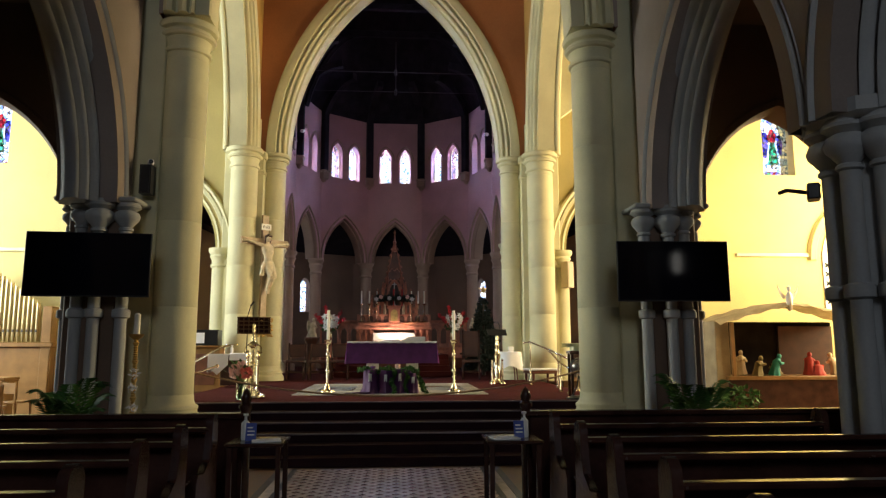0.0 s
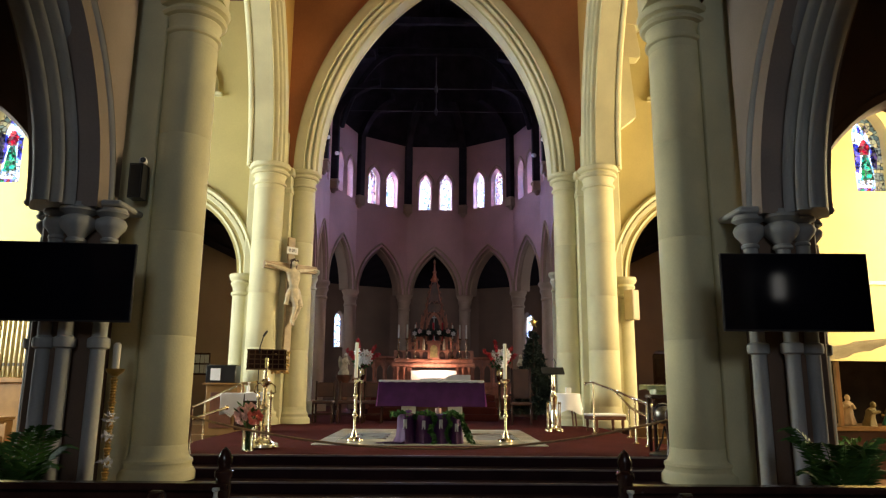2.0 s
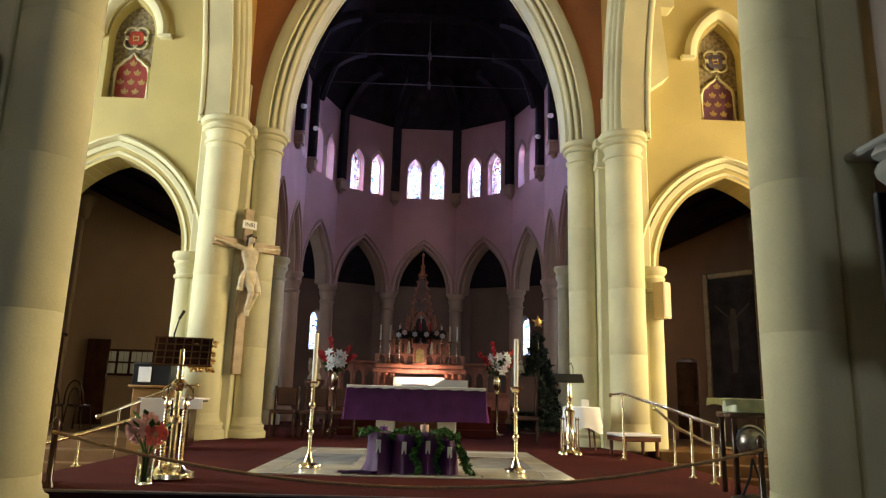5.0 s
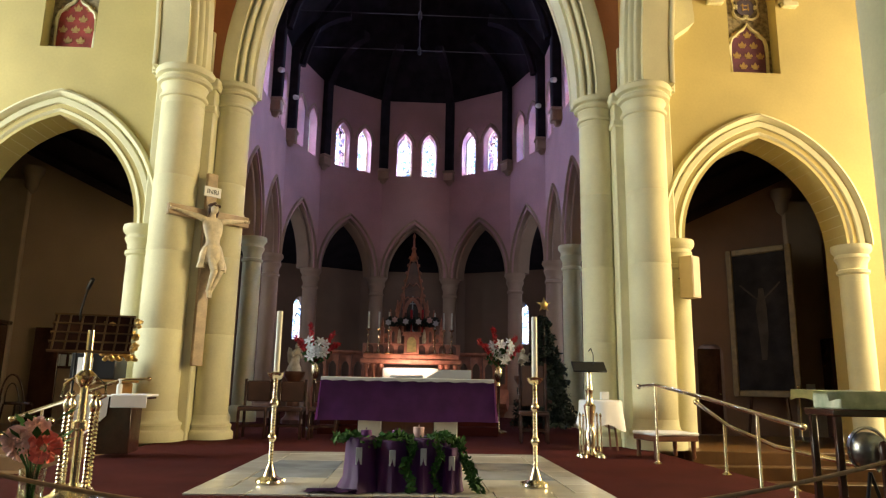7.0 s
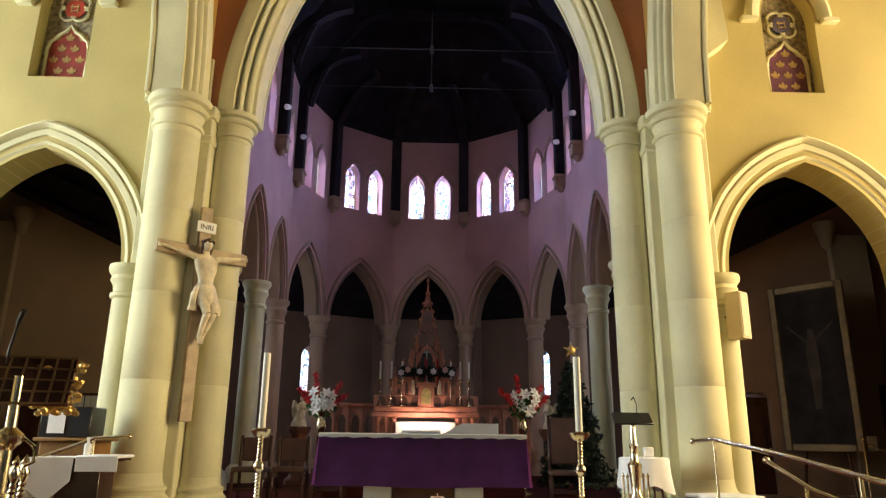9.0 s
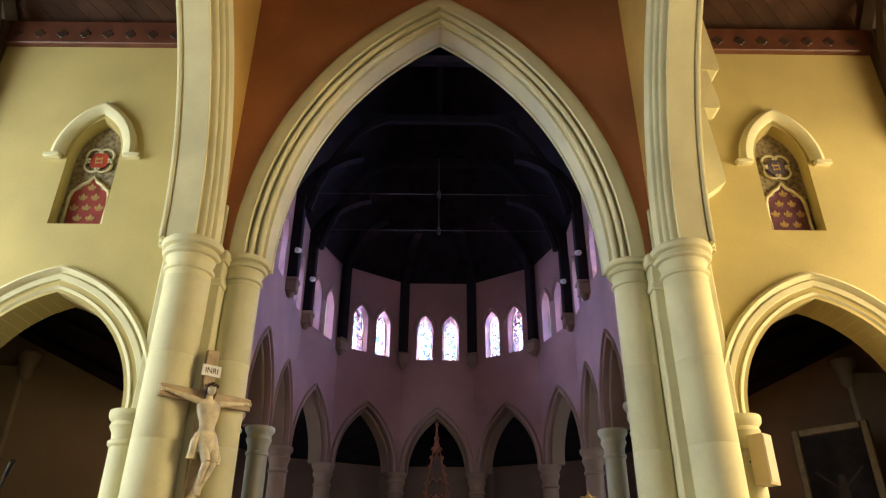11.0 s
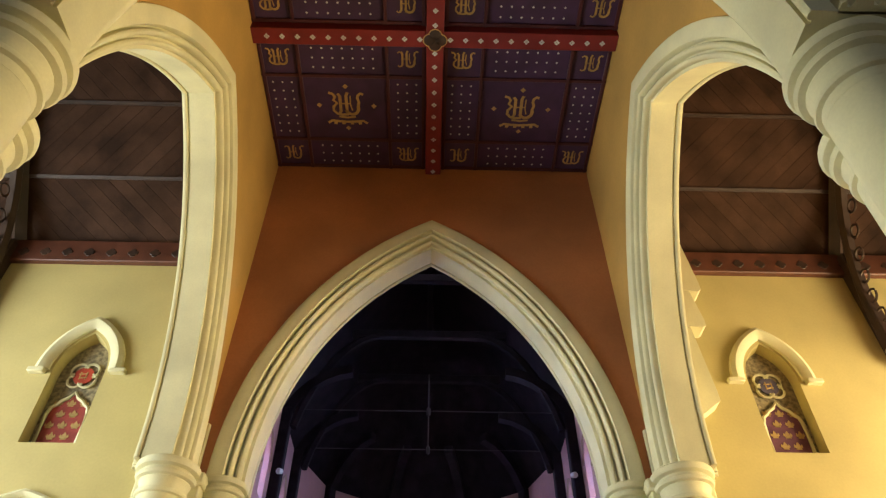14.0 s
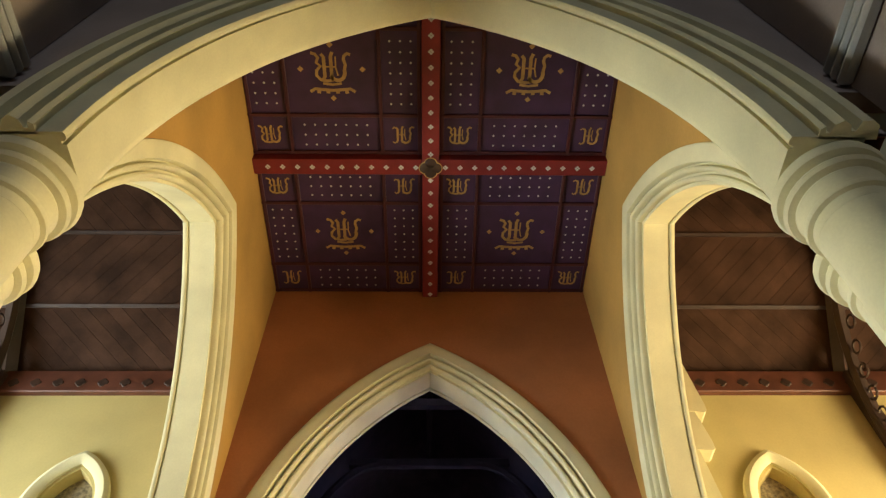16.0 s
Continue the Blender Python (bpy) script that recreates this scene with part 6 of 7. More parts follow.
part("crown", b, FIR, tree, "dense dark needles", smooth=0)
b = B()
for k in range(5):
    a = math.pi / 2 + k * 2 * math.pi / 5
    v = [(0, 0), (.05 * math.cos(a - .63), .05 * math.sin(a - .63)), (.15 * math.cos(a), .15 * math.sin(a)), (.05 * math.cos(a + .63), .05 * math.sin(a + .63))]
    prism(b, [(p, 2.48 + z) for p, z in v], -.035, .035)
blob(b, (0, -.02, 2.47), (.07, .06, .09), 2, .4, 3)
part("star", b, GILT, tree, "gold star")

# ---- high altar ----
ha = thing("high_altar", 0, 29.3, SANCT, 0, "carved oak high altar with a pinnacled reredos", "altar")
b = B()
box(b, -.80, .80, -.1, .5, .0, 1.35, .02)
part("altar_body", b, MARBLE, ha, "pale marble altar body")
b = B()
box(b, -1.45, 1.45, .0, .6, 1.46, 1.60, .02)
box(b, -1.38, 1.38, .05, .6, 1.60, 1.74, .02)
part("gradine", b, RETABLE, ha, "carved oak shelf")
for e in (-1, 1):
    for x in (.86, 1.06, 1.28):
        b = B()
        lathe(b, [(.08, 0), (.08, .1), (.05, .14), (.05, 1.3), (.08, 1.36), (.09, 1.46)], e * x, .1, 0, 12)
        part("pillar", b, RETABLE, ha)
    b = B()
    box(b, min(e * .8, e * 1.4), max(e * .8, e * 1.4), .2, .6, 0, 1.46, .01)
    part("side_panel", b, RETABLE, ha)
b = B()
box(b, -1.42, 1.42, .25, .5, 1.74, 2.05, .01)
part("arcaded_back", b, RETABLE, ha)
for i in range(9):
    b = B()
    prism(b, [(-.1, 1.76)] + arc_points(0, .1, 1.9, .12, 5) + [(.1, 1.76)], .235, .26, Matrix.Translation((-1.2 + i * .3, 0, 0)))
    part("blind_arch", b, WOOD, ha)
b = B()
box(b, -.22, .22, .02, .4, 1.74, 2.30, .015)
prism(b, [(-.28, 2.28), (.28, 2.28), (.24, 2.38), (-.24, 2.38)], 0, .42)
tab = part("tabernacle", b, RETABLE, ha, "carved oak tabernacle")
b = B()
prism(b, [(-.13, 1.80)] + arc_points(0, .13, 2.08, .16, 6) + [(.13, 1.80)], .005, .022)
part("tabernacle_door", b, GILT, tab, "gilded tabernacle door")
# openwork spire over the tabernacle
for e in (-1, 1):
    for y in (.12, .40):
        b = B()
        tube(b, [(e * .27, y, 2.38), (e * .25, y, 3.05)], .032, 8)
        lathe(b, [(.05, 3.05), (.055, 3.1), (.03, 3.14), (.032, 3.3), (.045, 3.32), (0, 3.62)], e * .25, y, 0, 8)
        part("canopy_shaft", b, RETABLE, ha)
b = B()
ring(b, 0, .17, 2.95, .34, [(0, .10), (0, .16), (.05, .18), (.10, .16), (.10, .10)], 8)
part("canopy_arch", b, RETABLE, ha)
b = B()
prism(b, [(-.44, 2.3), (.44, 2.3), (.34, 3.0), (.10, 4.4), (0, 4.55), (-.10, 4.4), (-.34, 3.0)], .38, .42)
part("reredos_panel", b, WOOD, ha, "dark gabled back panel")
# Flat dark plate: the shade inside the open niche is put into its colour
b = B()
prism(b, [(-.17, 2.42)] + arc_points(0, .17, 3.05, .34, 8) + [(.17, 2.42)], .355, .378)
part("niche", b, TIMBER, ha, "dark pointed plate for the niche's inner shade")
for e in (-1, 1):
    b = B()
    tube(b, [(e * .42, .22, 2.85), (e * .35, .22, 3.2), (e * .20, .24, 3.95), (e * .05, .26, 4.75)], .036, 6, .022)
    part("gable_rafter", b, RETABLE, ha)
    for k in range(8):
        b = B()
        s_ = .05 + k * .12
        lathe(b, [(.018, 0), (.05, .03), (.03, .055), (.036, .07), (0, .11)], e * (.45 - .38 * s_), .22, 2.85 + 1.9 * s_, 6)
        part("crocket", b, RETABLE, ha)
    for x, h in ((.44, 2.98), (.64, 2.70), (.86, 2.46)):
        b = B()
        box(b, e * x - .05, e * x + .05, .22, .38, 2.05, h, .01)
        lathe(b, [(.072, h), (.075, h + .03), (.035, h + .1), (.045, h + .12), (.012, h + .3), (.025, h + .32), (0, h + .36)], e * x, .3, 0, 8)
        part("pinnacle", b, RETABLE, ha)
    for x, h in ((.54, 2.42), (.75, 2.22)):
        b = B()
        wall(b, -.06, .06, 2.05, h + .12, .30, .34, [(0, .04, 2.1, h - .08, .09, 1.0)], Matrix.Translation((e * x, 0, 0)))
        part("tracery_panel", b, RETABLE, ha, "pierced oak tracery panel")
    b = B()
    lathe(b, [(.05, 0), (.06, .1), (.04, .3), (.03, .36), (0, .42)], e * .36, .12, 2.06, 8)
    part("niche_form", b, IVORY, ha, "pale carved form in a niche")
    b = B()
    tube(b, [(e * .3, .24, 3.25), (e * .15, .24, 3.42), (0, .24, 3.3)], .022, 6)
    tube(b, [(e * .2, .24, 3.7), (e * .1, .24, 3.84), (0, .24, 3.74)], .018, 6)
    part("gable_tracery", b, RETABLE, ha, "curved oak tracery")
b = B()
lathe(b, [(.10, 4.5), (.105, 4.56), (.06, 4.62), (.055, 4.84), (.085, 4.88), (.035, 4.94), (.025, 5.2), (.055, 5.24), (.04, 5.28), (0, 5.36)], 0, .27, 0, 8)
part("spire", b, RETABLE, ha, "slender carved oak spire")
b = B()
lathe(b, [(.07, 2.40), (.03, 2.45), (.02, 2.9), (.018, 3.42), (0, 3.44)], 0, .2, 0, 8)
box(b, -.15, .15, .185, .215, 3.20, 3.24, .006)
part("altar_cross", b, STAR_PAINT, ha, "pale silver altar cross")
for x in (-.02, .30):
    b = B()
    lathe(b, [(.03, 2.75), (.035, 2.78), (.035, 3.0), (.02, 3.02), (0, 3.02)], x, -.02, 0, 10)
    lathe(b, [(.05, 2.38), (.015, 2.42), (.015, 2.72), (.03, 2.75)], x, -.02, 0, 10)
    part("red_light", b, RED, ha, "small red votive light on a stem")
gar = B()
for k in range(40):
    a = math.pi * 2 * k / 40
    leafy(gar, rng, (.66 * math.cos(a), .1 * math.sin(a), .02 * math.sin(3 * a)), (.12, .09, .13), 44, .055)
garland = tagged(part("garland", gar, FIR, smooth=0, m=pose(0, 29.22, SANCT + 2.66)), "dark evergreen garland hung before the reredos", "garland")
for k in range(6):
    b = B()
    a = math.pi * (1.08 + .84 * k / 5)
    for j in range(6):
        w = j * math.pi / 3 + k
        p = [(0, 0), (.035, .05), (0, .10), (-.035, .05)]
        prism(b, [(u * math.cos(w) - v * math.sin(w), u * math.sin(w) + v * math.cos(w)) for u, v in p], -.012, .0, Matrix.Translation((.70 * math.cos(a), -.17 + .03 * math.sin(a), .05 * math.sin(5 * a))))
    part("lily", b, (LINEN, PINK, LINEN)[k % 3], garland, "pale open lily", smooth=0)
for i, (x, w) in enumerate(((-1.25, .62), (-.95, .62), (-.66, .62), (.66, .62), (.92, .62), (1.15, .62))):
    candlestick(x, 29.35, SANCT + 1.745, 1.2, .5, "brass candlestick with a slim candle on the high altar", "high altar candlesticks")


def winged(bm, h):
    """A plain kneeling winged shape, h high."""
    loft(bm, [(0, .06 * h, 0, .24 * h, .34 * h), (0, .04 * h, .12 * h, .22 * h, .30 * h), (0, .02 * h, .28 * h, .16 * h, .20 * h), (0, -.02 * h, .45 * h, .13 * h, .13 * h), (0, -.04 * h, .60 * h, .16 * h, .12 * h),
              (0, -.06 * h, .70 * h, .12 * h, .09 * h), (0, -.08 * h, .76 * h, .05 * h, .05 * h)], .05, 7, 24)
    blob(bm, (0, -.11 * h, .86 * h), (.075 * h, .085 * h, .10 * h), 2)
    for e in (-1, 1):
        tube(bm, [(e * .14 * h, -.05 * h, .64 * h), (e * .15 * h, -.16 * h, .48 * h), (e * .02 * h, -.26 * h, .58 * h)], .045 * h, 8, .03 * h)
        prism(bm, [(e * .05 * h, .66 * h), (e * .13 * h, .80 * h), (e * .21 * h, .82 * h), (e * .25 * h, .64 * h), (e * .22 * h, .35 * h), (e * .14 * h, .18 * h)], .08 * h, .13 * h)


scr = thing("chancel_screen", 0, 30.4, SANCT, 0, "carved oak screen with arched openings behind the high altar", "screen")
for e in (-1, 1):
    for i in range(4):
        x = e * (1.6 + i * .36)
        b = B()
        wall(b, -.18, .18, 0.8, 1.75, 0, .06, [(0, .11, .95, 1.35, .2, 1.0)], Matrix.Translation((x, -.25 * i * .6, 0)))
        part("panel", b, RETABLE, scr)
    b = B()
    tube(b, [(e * 1.4, .02, 1.8), (e * 2.9, -.6, 1.8)], .07, 6)
    part("top_rail", b, RETABLE, scr)
    b = B()
    tube(b, [(e * 1.4, .02, .4), (e * 2.9, -.6, .4)], .4, 4)
    part("dado", b, RETABLE, scr)
for e in (-1, 1):
    st = B()
    winged(st, .64)
    tagged(part("pale_statue", st, IVORY, m=pose(e * 2.57, 25.0, 1.84, 0, 0, -35 * e)), "pale kneeling plaster statue with folded wings on a stand", "statue", "kneeling statues")
    b = B()
    lathe(b, [(.24, 0), (.24, .08), (.18, .14), (.15, .2), (.15, .9), (.2, .98), (.24, 1.04), (.24, 1.12)], 0, 0, 0, 8)
    tagged(part("statue_stand", b, WOOD, m=pose(e * 2.57, 25.0, SANCT)), "dark wooden octagonal statue stand", "stand", "statue stands")
area("altar_lamp", (0, 28.85, 2.1), (0, 29.35, 1.95), 1.2, .10, 8.0, (1, .72, .60))
# ---- screens, cameras and loudspeakers ----
def screen(x0, y0, x1, y1, z0, z1):
    c = ((x0 + x1) / 2, (y0 + y1) / 2)
    w, h = math.hypot(x1 - x0, y1 - y0), z1 - z0
    o = thing("wall_screen", c[0], c[1], z0, math.degrees(math.atan2(y1 - y0, x1 - x0)), "large black flat screen, switched off", "television", "screens")
    bm = B()
    box(bm, -w / 2, w / 2, 0, .05, 0, h, .006)
    part("casing", bm, BLACK, o, "slim black casing")
    bm = B()
    box(bm, -w / 2 + .012, w / 2 - .012, -.004, .001, .02, h - .012)
    part("panel", bm, SCREEN, o, "glossy dark panel")
    bm = B()
    box(bm, -.2, .2, .05, .32, h * .3, h * .7, .01)
    part("mount", bm, BLACK, o, "black wall mount")


screen(-4.74, 12.02, -3.19, 12.16, 2.20, 3.05)
screen(3.09, 12.0, 4.63, 11.94, 2.15, 2.98)


def dome_camera(x, y, z, rz):
    o = thing("security_camera", x, y, z, rz, "small white security camera", "camera", "security cameras")
    bm = B()
    lathe(bm, [(.045, 0), (.05, .02), (.045, .1), (.03, .12)], 0, 0, 0, 12, Matrix.Rotation(math.pi / 2, 4, "X"))
    part("body", bm, WHITE, o)
    bm = B()
    lathe(bm, [(.034, .11), (.03, .13), (0, .14)], 0, 0, 0, 12, Matrix.Rotation(math.pi / 2, 4, "X"))
    part("lens", bm, BLACK, o, "dark lens")
    bm = B()
    tube(bm, [(0, 0, 0), (0, .12, .02)], .018, 6)
    part("bracket", bm, WHITE, o)


dome_camera(-3.5, 12.83, 4.19, 20)
dome_camera(-4.3, 12.42, 3.83, -20)
dome_camera(4.36, 12.42, 3.79, 20)


def speaker(x, y, z, rz, w, d, h, material, label):
    o = thing("loudspeaker", x, y, z, rz, label, "loudspeaker")
    bm = B()
    prism(bm, [(-w / 2, 0), (w / 2, 0), (w / 2, h), (-w / 2, h)], -d / 2, d / 2)
    part("cabinet", bm, material, o)
    bm = B()
    box(bm, -w / 2 + .015, w / 2 - .015, -d / 2 - .012, -d / 2, .02, h - .02, .004)
    part("grille", bm, material, o, "fabric grille")
    bm = B()
    tube(bm, [(0, d / 2, h / 2), (0, d / 2 + .12, h / 2)], .025, 6)
    part("bracket", bm, BLACK, o)


speaker(4.42, 20.02, 3.02, 38, .24, .22, .66, CREAM_BEIGE, "beige column loudspeaker on the stone respond")
speaker(-3.52, 12.78, 3.72, 0, .16, .18, .42, BLACK, "small black loudspeaker on the pier")
fl = thing("floodlight", 3.66, 8.42, 2.86, 60, "black floodlight on a bracket", "floodlight")
b = B()
box(b, -.09, .09, -.05, .05, -.07, .07, .012)
part("housing", b, BLACK, fl)
b = B()
tube(b, [(0, .05, 0), (.06, .2, .05), (.16, .26, .05)], .02, 6)
part("arm", b, BLACK, fl)
b = B()
box(b, -.07, .07, -.058, -.05, -.05, .05)
part("lens", b, GLASSY, fl)
LAMP = bpy.data.materials.new("lamp_glow")
LAMP.use_nodes = True
lb = LAMP.node_tree.nodes["Principled BSDF"]
lb.inputs["Emission Color"].default_value, lb.inputs["Emission Strength"].default_value = (1, .96, .9, 1), 1.6
pl = thing("pier_lantern", 4.86, 9.1, 2.85, 0, "white lantern on the nave pier", "lamp")
b = B()
lathe(b, [(.06, 0), (.08, .05), (.08, .3), (.03, .36)], 0, 0, 0, 14)
part("glass", b, LAMP, pl, "glowing white glass")
b = B()
tube(b, [(0, 0, .36), (-.1, -.1, .42), (-.45, -.45, .42)], .015, 6)
part("bracket", b, BLACK, pl)

# small spotlights on the apse wall posts
for e in (-1, 1):
    for (y, z) in ((23.22, 9.3), (25.5, 9.2), (27.6, 9.4)):
        o = thing("spotlight", e * 3.34, y - .1, z, 30 * e, "small white spotlight on a wall post", "spotlight", "apse spotlights")
        b = B()
        lathe(b, [(.02, 0), (.06, .03), (.07, .14), (.06, .16)], 0, 0, 0, 12, Matrix.Rotation(radians(110), 4, "X"))
        part("housing", b, WHITE, o)
        b = B()
        lathe(b, [(.055, .155), (0, .162)], 0, 0, 0, 12, Matrix.Rotation(radians(110), 4, "X"))
        part("lamp", b, LAMP if y < 24 else WHITE, o, "lamp face")

# ---- pews ----
def pew(x0, x1, y, label="dark polished oak pew with rounded ends"):
    o = thing("pew", 0, y, 0, 0, label, "pew", "nave pews")
    bm = B()
    box(bm, x0 + .03, x1 - .03, .0, .035, .45, .88, .006, Matrix.Rotation(radians(-6), 4, "X"))
    part("backrest", bm, PEW, o)
    bm = B()
    box(bm, x0 + .02, x1 - .02, -.07, .015, .875, .915, .012)
    part("top_rail", bm, PEW, o, "rounded top rail")
    bm = B()
    box(bm, x0 + .03, x1 - .03, -.45, .0, .42, .455, .008)
    part("seat", bm, PEW, o)
    bm = B()
    box(bm, x0 + .03, x1 - .03, .08, .3, .58, .60, .005)
    part("book_shelf", bm, PEW, o)
    for x in (x0, x1 - .055):
        bm = B()
        out = [(-.47, 0), (.12, 0), (.12, .3), (.08, .6), (.10, .82)]
        out += [(.02 + .085 * math.cos(a), .94 + .085 * math.sin(a)) for a in [radians(-10 + i * 22) for i in range(10)]]
        out += [(-.08, .8), (-.12, .68), (-.28, .6), (-.42, .62), (-.47, .56)]
        prism(bm, out, x, x + .055, Matrix.Rotation(0, 4, "Z") @ Matrix(((0, 1, 0, 0), (1, 0, 0, 0), (0, 0, 1, 0), (0, 0, 0, 1))))
        part("pew_end", bm, PEW, o, "shaped oak pew end")
    return o


for y in (8.58, 7.76, 7.0, 6.15, 5.3):
    pew(-5.2, -1.36, y)
    pew(1.36, 3.7 if y > 8.0 else 5.2, y)
for e in (-1, 1):
    fr = thing("pew_frontal", 0, 9.62, 0, 0, "dark oak panelled screen before the first pew", "pew frontal", "pew frontals")
    x0, x1 = (1.30, 5.2) if e > 0 else (-5.2, -1.30)
    b = B()
    box(b, x0 + .04, x1 - .04, -.03, .03, .06, .88, .008)
    part("panel", b, PEW, fr)
    b = B()
    box(b, x0, x1, -.08, .05, .88, .93, .014)
    part("top_rail", b, PEW, fr, "rounded top rail")
    for x in (e * 1.34, e * 5.16):
        b = B()
        lathe(b, [(.05, 0), (.05, .95), (.065, .97), (.065, 1.0), (.04, 1.02), (.055, 1.07), (.03, 1.13), (0, 1.16)], x, 0, 0, 12)
        part("post", b, PEW, fr, "turned finial post")
    tb = thing("side_table", e * 1.10, 9.05, 0, 0, "small dark table at the pew end with leaflets", "table", "aisle tables")
    b = B()
    box(b, -.24, .24, -.24, .24, .72, .75, .008)
    part("tabletop", b, PEW, tb)
    for x in (-.2, .2):
        for y in (-.2, .2):
            b = B()
            box(b, x - .02, x + .02, y - .02, y + .02, 0, .72, .004)
            part("leg", b, PEW, tb)
    b = B()
    box(b, -.12, .12, -.09, .09, 0, .012, .002)
    tagged(part("leaflets", b, LINEN, m=pose(e * 1.02, 8.95, .752, 0, 0, 12)), "white leaflets on the table", "paper")
    b = B()
    lathe(b, [(.035, 0), (.037, .01), (.037, .14), (.012, .17), (.012, .2), (.022, .205), (.022, .22), (0, .22)], 0, 0, 0, 14)
    tube(b, [(0, 0, .21), (0, -.05, .21)], .006, 5)
    tagged(part("pump_bottle", b, WHITE, m=pose(e * 1.22, 9.06, .752)), "white pump bottle on the table", "bottle")
    card = thing("sign_card", e * 1.16, 8.98, .752, 0, "blue folded card with white lines of print", "sign")
    b = B()
    box(b, -.045, .045, -.004, .004, 0, .15, 0, Matrix.Rotation(radians(-14), 4, "X"))
    part("card", b, BLUE_CARD, card)
    for k in range(3):
        b = B()
        box(b, -.03, .03 - .015 * (k == 2), -.007, -.005, .045 + .03 * k, .056 + .03 * k, 0, Matrix.Rotation(radians(-14), 4, "X"))
        part("print_bar", b, WHITE, card)

# ---- paschal candle, palms ----
pc = thing("paschal_candle", -3.4, 12.4, 0, 0, "tall gilded candle stand wound with white flowers", "candlestick")
b = B()
lathe(b, [(.2, 0), (.2, .04), (.08, .1), (.045, .16)], 0, 0, 0, 16)
part("foot", b, GILT, pc)
b = B()
prof = []
for i in range(50):
    z = .15 + i * .03
    prof += [(.022 + .012 * (i % 8 == 0), z), (.034 + .014 * (i % 8 == 0), z + .015)]
lathe(b, prof, 0, 0, 0, 14)
part("stem", b, GILT, pc, "twisted gilded stem")
b = B()
lathe(b, [(.03, 1.64), (.09, 1.69), (.1, 1.72), (.04, 1.7)], 0, 0, 0, 16)
part("drip_pan", b, GILT, pc)
b = B()
lathe(b, [(.04, 1.7), (.04, 1.98), (.02, 2.0), (0, 2.0)], 0, 0, 0, 16)
part("candle", b, WAX, pc, "thick ivory candle")
for z in (.75, 1.0, 1.2):
    b = B()
    leafy(b, rng, (.02, -.06, z), (.07, .06, .08), 30, .035)
    part("flower_head", b, LINEN, pc, "white flower head", smooth=0)


def palm(x, y, seed):
    o = thing("potted_palm", x, y, 0, 0, "potted palm with long drooping green fronds", "plant", "potted palms")
    q = random.Random(seed)
    bm = B()
    lathe(bm, [(.13, 0), (.16, .3), (.17, .32), (.15, .32), (.0, .29)], 0, 0, 0, 16)
    part("pot", bm, WOOD, o, "brown pot")
    for k in range(17):
        a = k * 2.4 + q.uniform(-.3, .3)
        L = q.uniform(.25, .5)
        hgt = q.uniform(.75, 1.3)
        pts = [Vector((L * s * math.cos(a), L * s * math.sin(a), .3 + hgt * (1.55 * s - .85 * s * s))) for s in [i / 10 for i in range(11)]]
        bm = B()
        tube(bm, pts, .007, 5, .002)
        for i in range(3, 11):
            d = (pts[i] - pts[i - 1]).normalized()
            sd = d.cross(Vector((0, 0, 1))).normalized()
            for e in (-1, 1):
                for off in (0, .5):
                    p = pts[i - 1].lerp(pts[i], off)
                    tip = p + (sd * e * .8 + d * .7 + Vector((0, 0, -.35))) * .26 * (1.15 - i / 14)
                    m_ = p.lerp(tip, .45) + d * .02
                    v = [bm.verts.new(w) for w in (p, m_, tip, p.lerp(tip, .45) - d * .02)]
                    bm.faces.new(v)
        part("frond", bm, LEAF, o, smooth=0)


palm(-3.75, 11.35, 1)
palm(3.72, 11.25, 2)

# ---- organ ----
org_ = thing("pipe_organ", -9.2, 19.6, 0, 0, "organ with a mitred row of gilded pipes in oak", "organ")
b = B()
box(b, -1.75, 1.25, 0, .6, 0, 1.55, .02)
part("case", b, HONEY, org_, "honey oak case")
b = B()
box(b, -1.8, 1.3, -.06, .6, 1.55, 1.66, .015)
part("cornice", b, HONEY, org_)
for i in range(25):
    x = -1.65 + i * .105
    top = 2.35 + 1.1 * (1 - abs(i - 13) / 14)
    b = B()
    lathe(b, [(.012, 1.66), (.042, 1.86), (.042, top), (.036, top)], x, .08, 0, 12)
    pipe = part("pipe", b, ORGAN, org_)
    b = B()
    box(b, x - .022, x + .022, .03, .05, 1.9, 1.96)
    part("mouth", b, TIMBER, pipe)
b = B()
box(b, 1.02, 1.24, -.02, .3, 0, 2.5, .015)
part("end_post", b, HONEY, org_, "oak end post")
desk = thing("wooden_desk", -8.6, 18.2, 0, 0, "honey oak desk beside the organ", "desk")
b = B()
box(b, -.6, .6, -.3, .3, .86, .92, .01)
part("top", b, HONEY, desk)
for x in (-.55, .55):
    b = B()
    box(b, x - .03, x + .03, -.28, .28, 0, .86, .01)
    part("side", b, HONEY, desk)
for k, (x, y) in enumerate(((-7.6, 17.6), (-8.4, 16.6), (-7.4, 16.4), (-9.2, 17.0))):
    c = thing("wooden_chair", x, y, 0, 160 + 20 * k, "plain brown wooden chair", "chair", "transept chairs")
    for px in (-.19, .19):
        for py, hh in ((-.19, .44), (.19, .86)):
            b = B()
            box(b, px - .018, px + .018, py - .018, py + .018, 0, hh, .004)
            part("leg", b, HONEY, c)
    b = B()
    box(b, -.22, .22, -.22, .22, .44, .47, .008)
    part("seat", b, HONEY, c)
    b = B()
    box(b, -.19, .19, .18, .2, .62, .84, .008)
    part("backrest", b, HONEY, c)

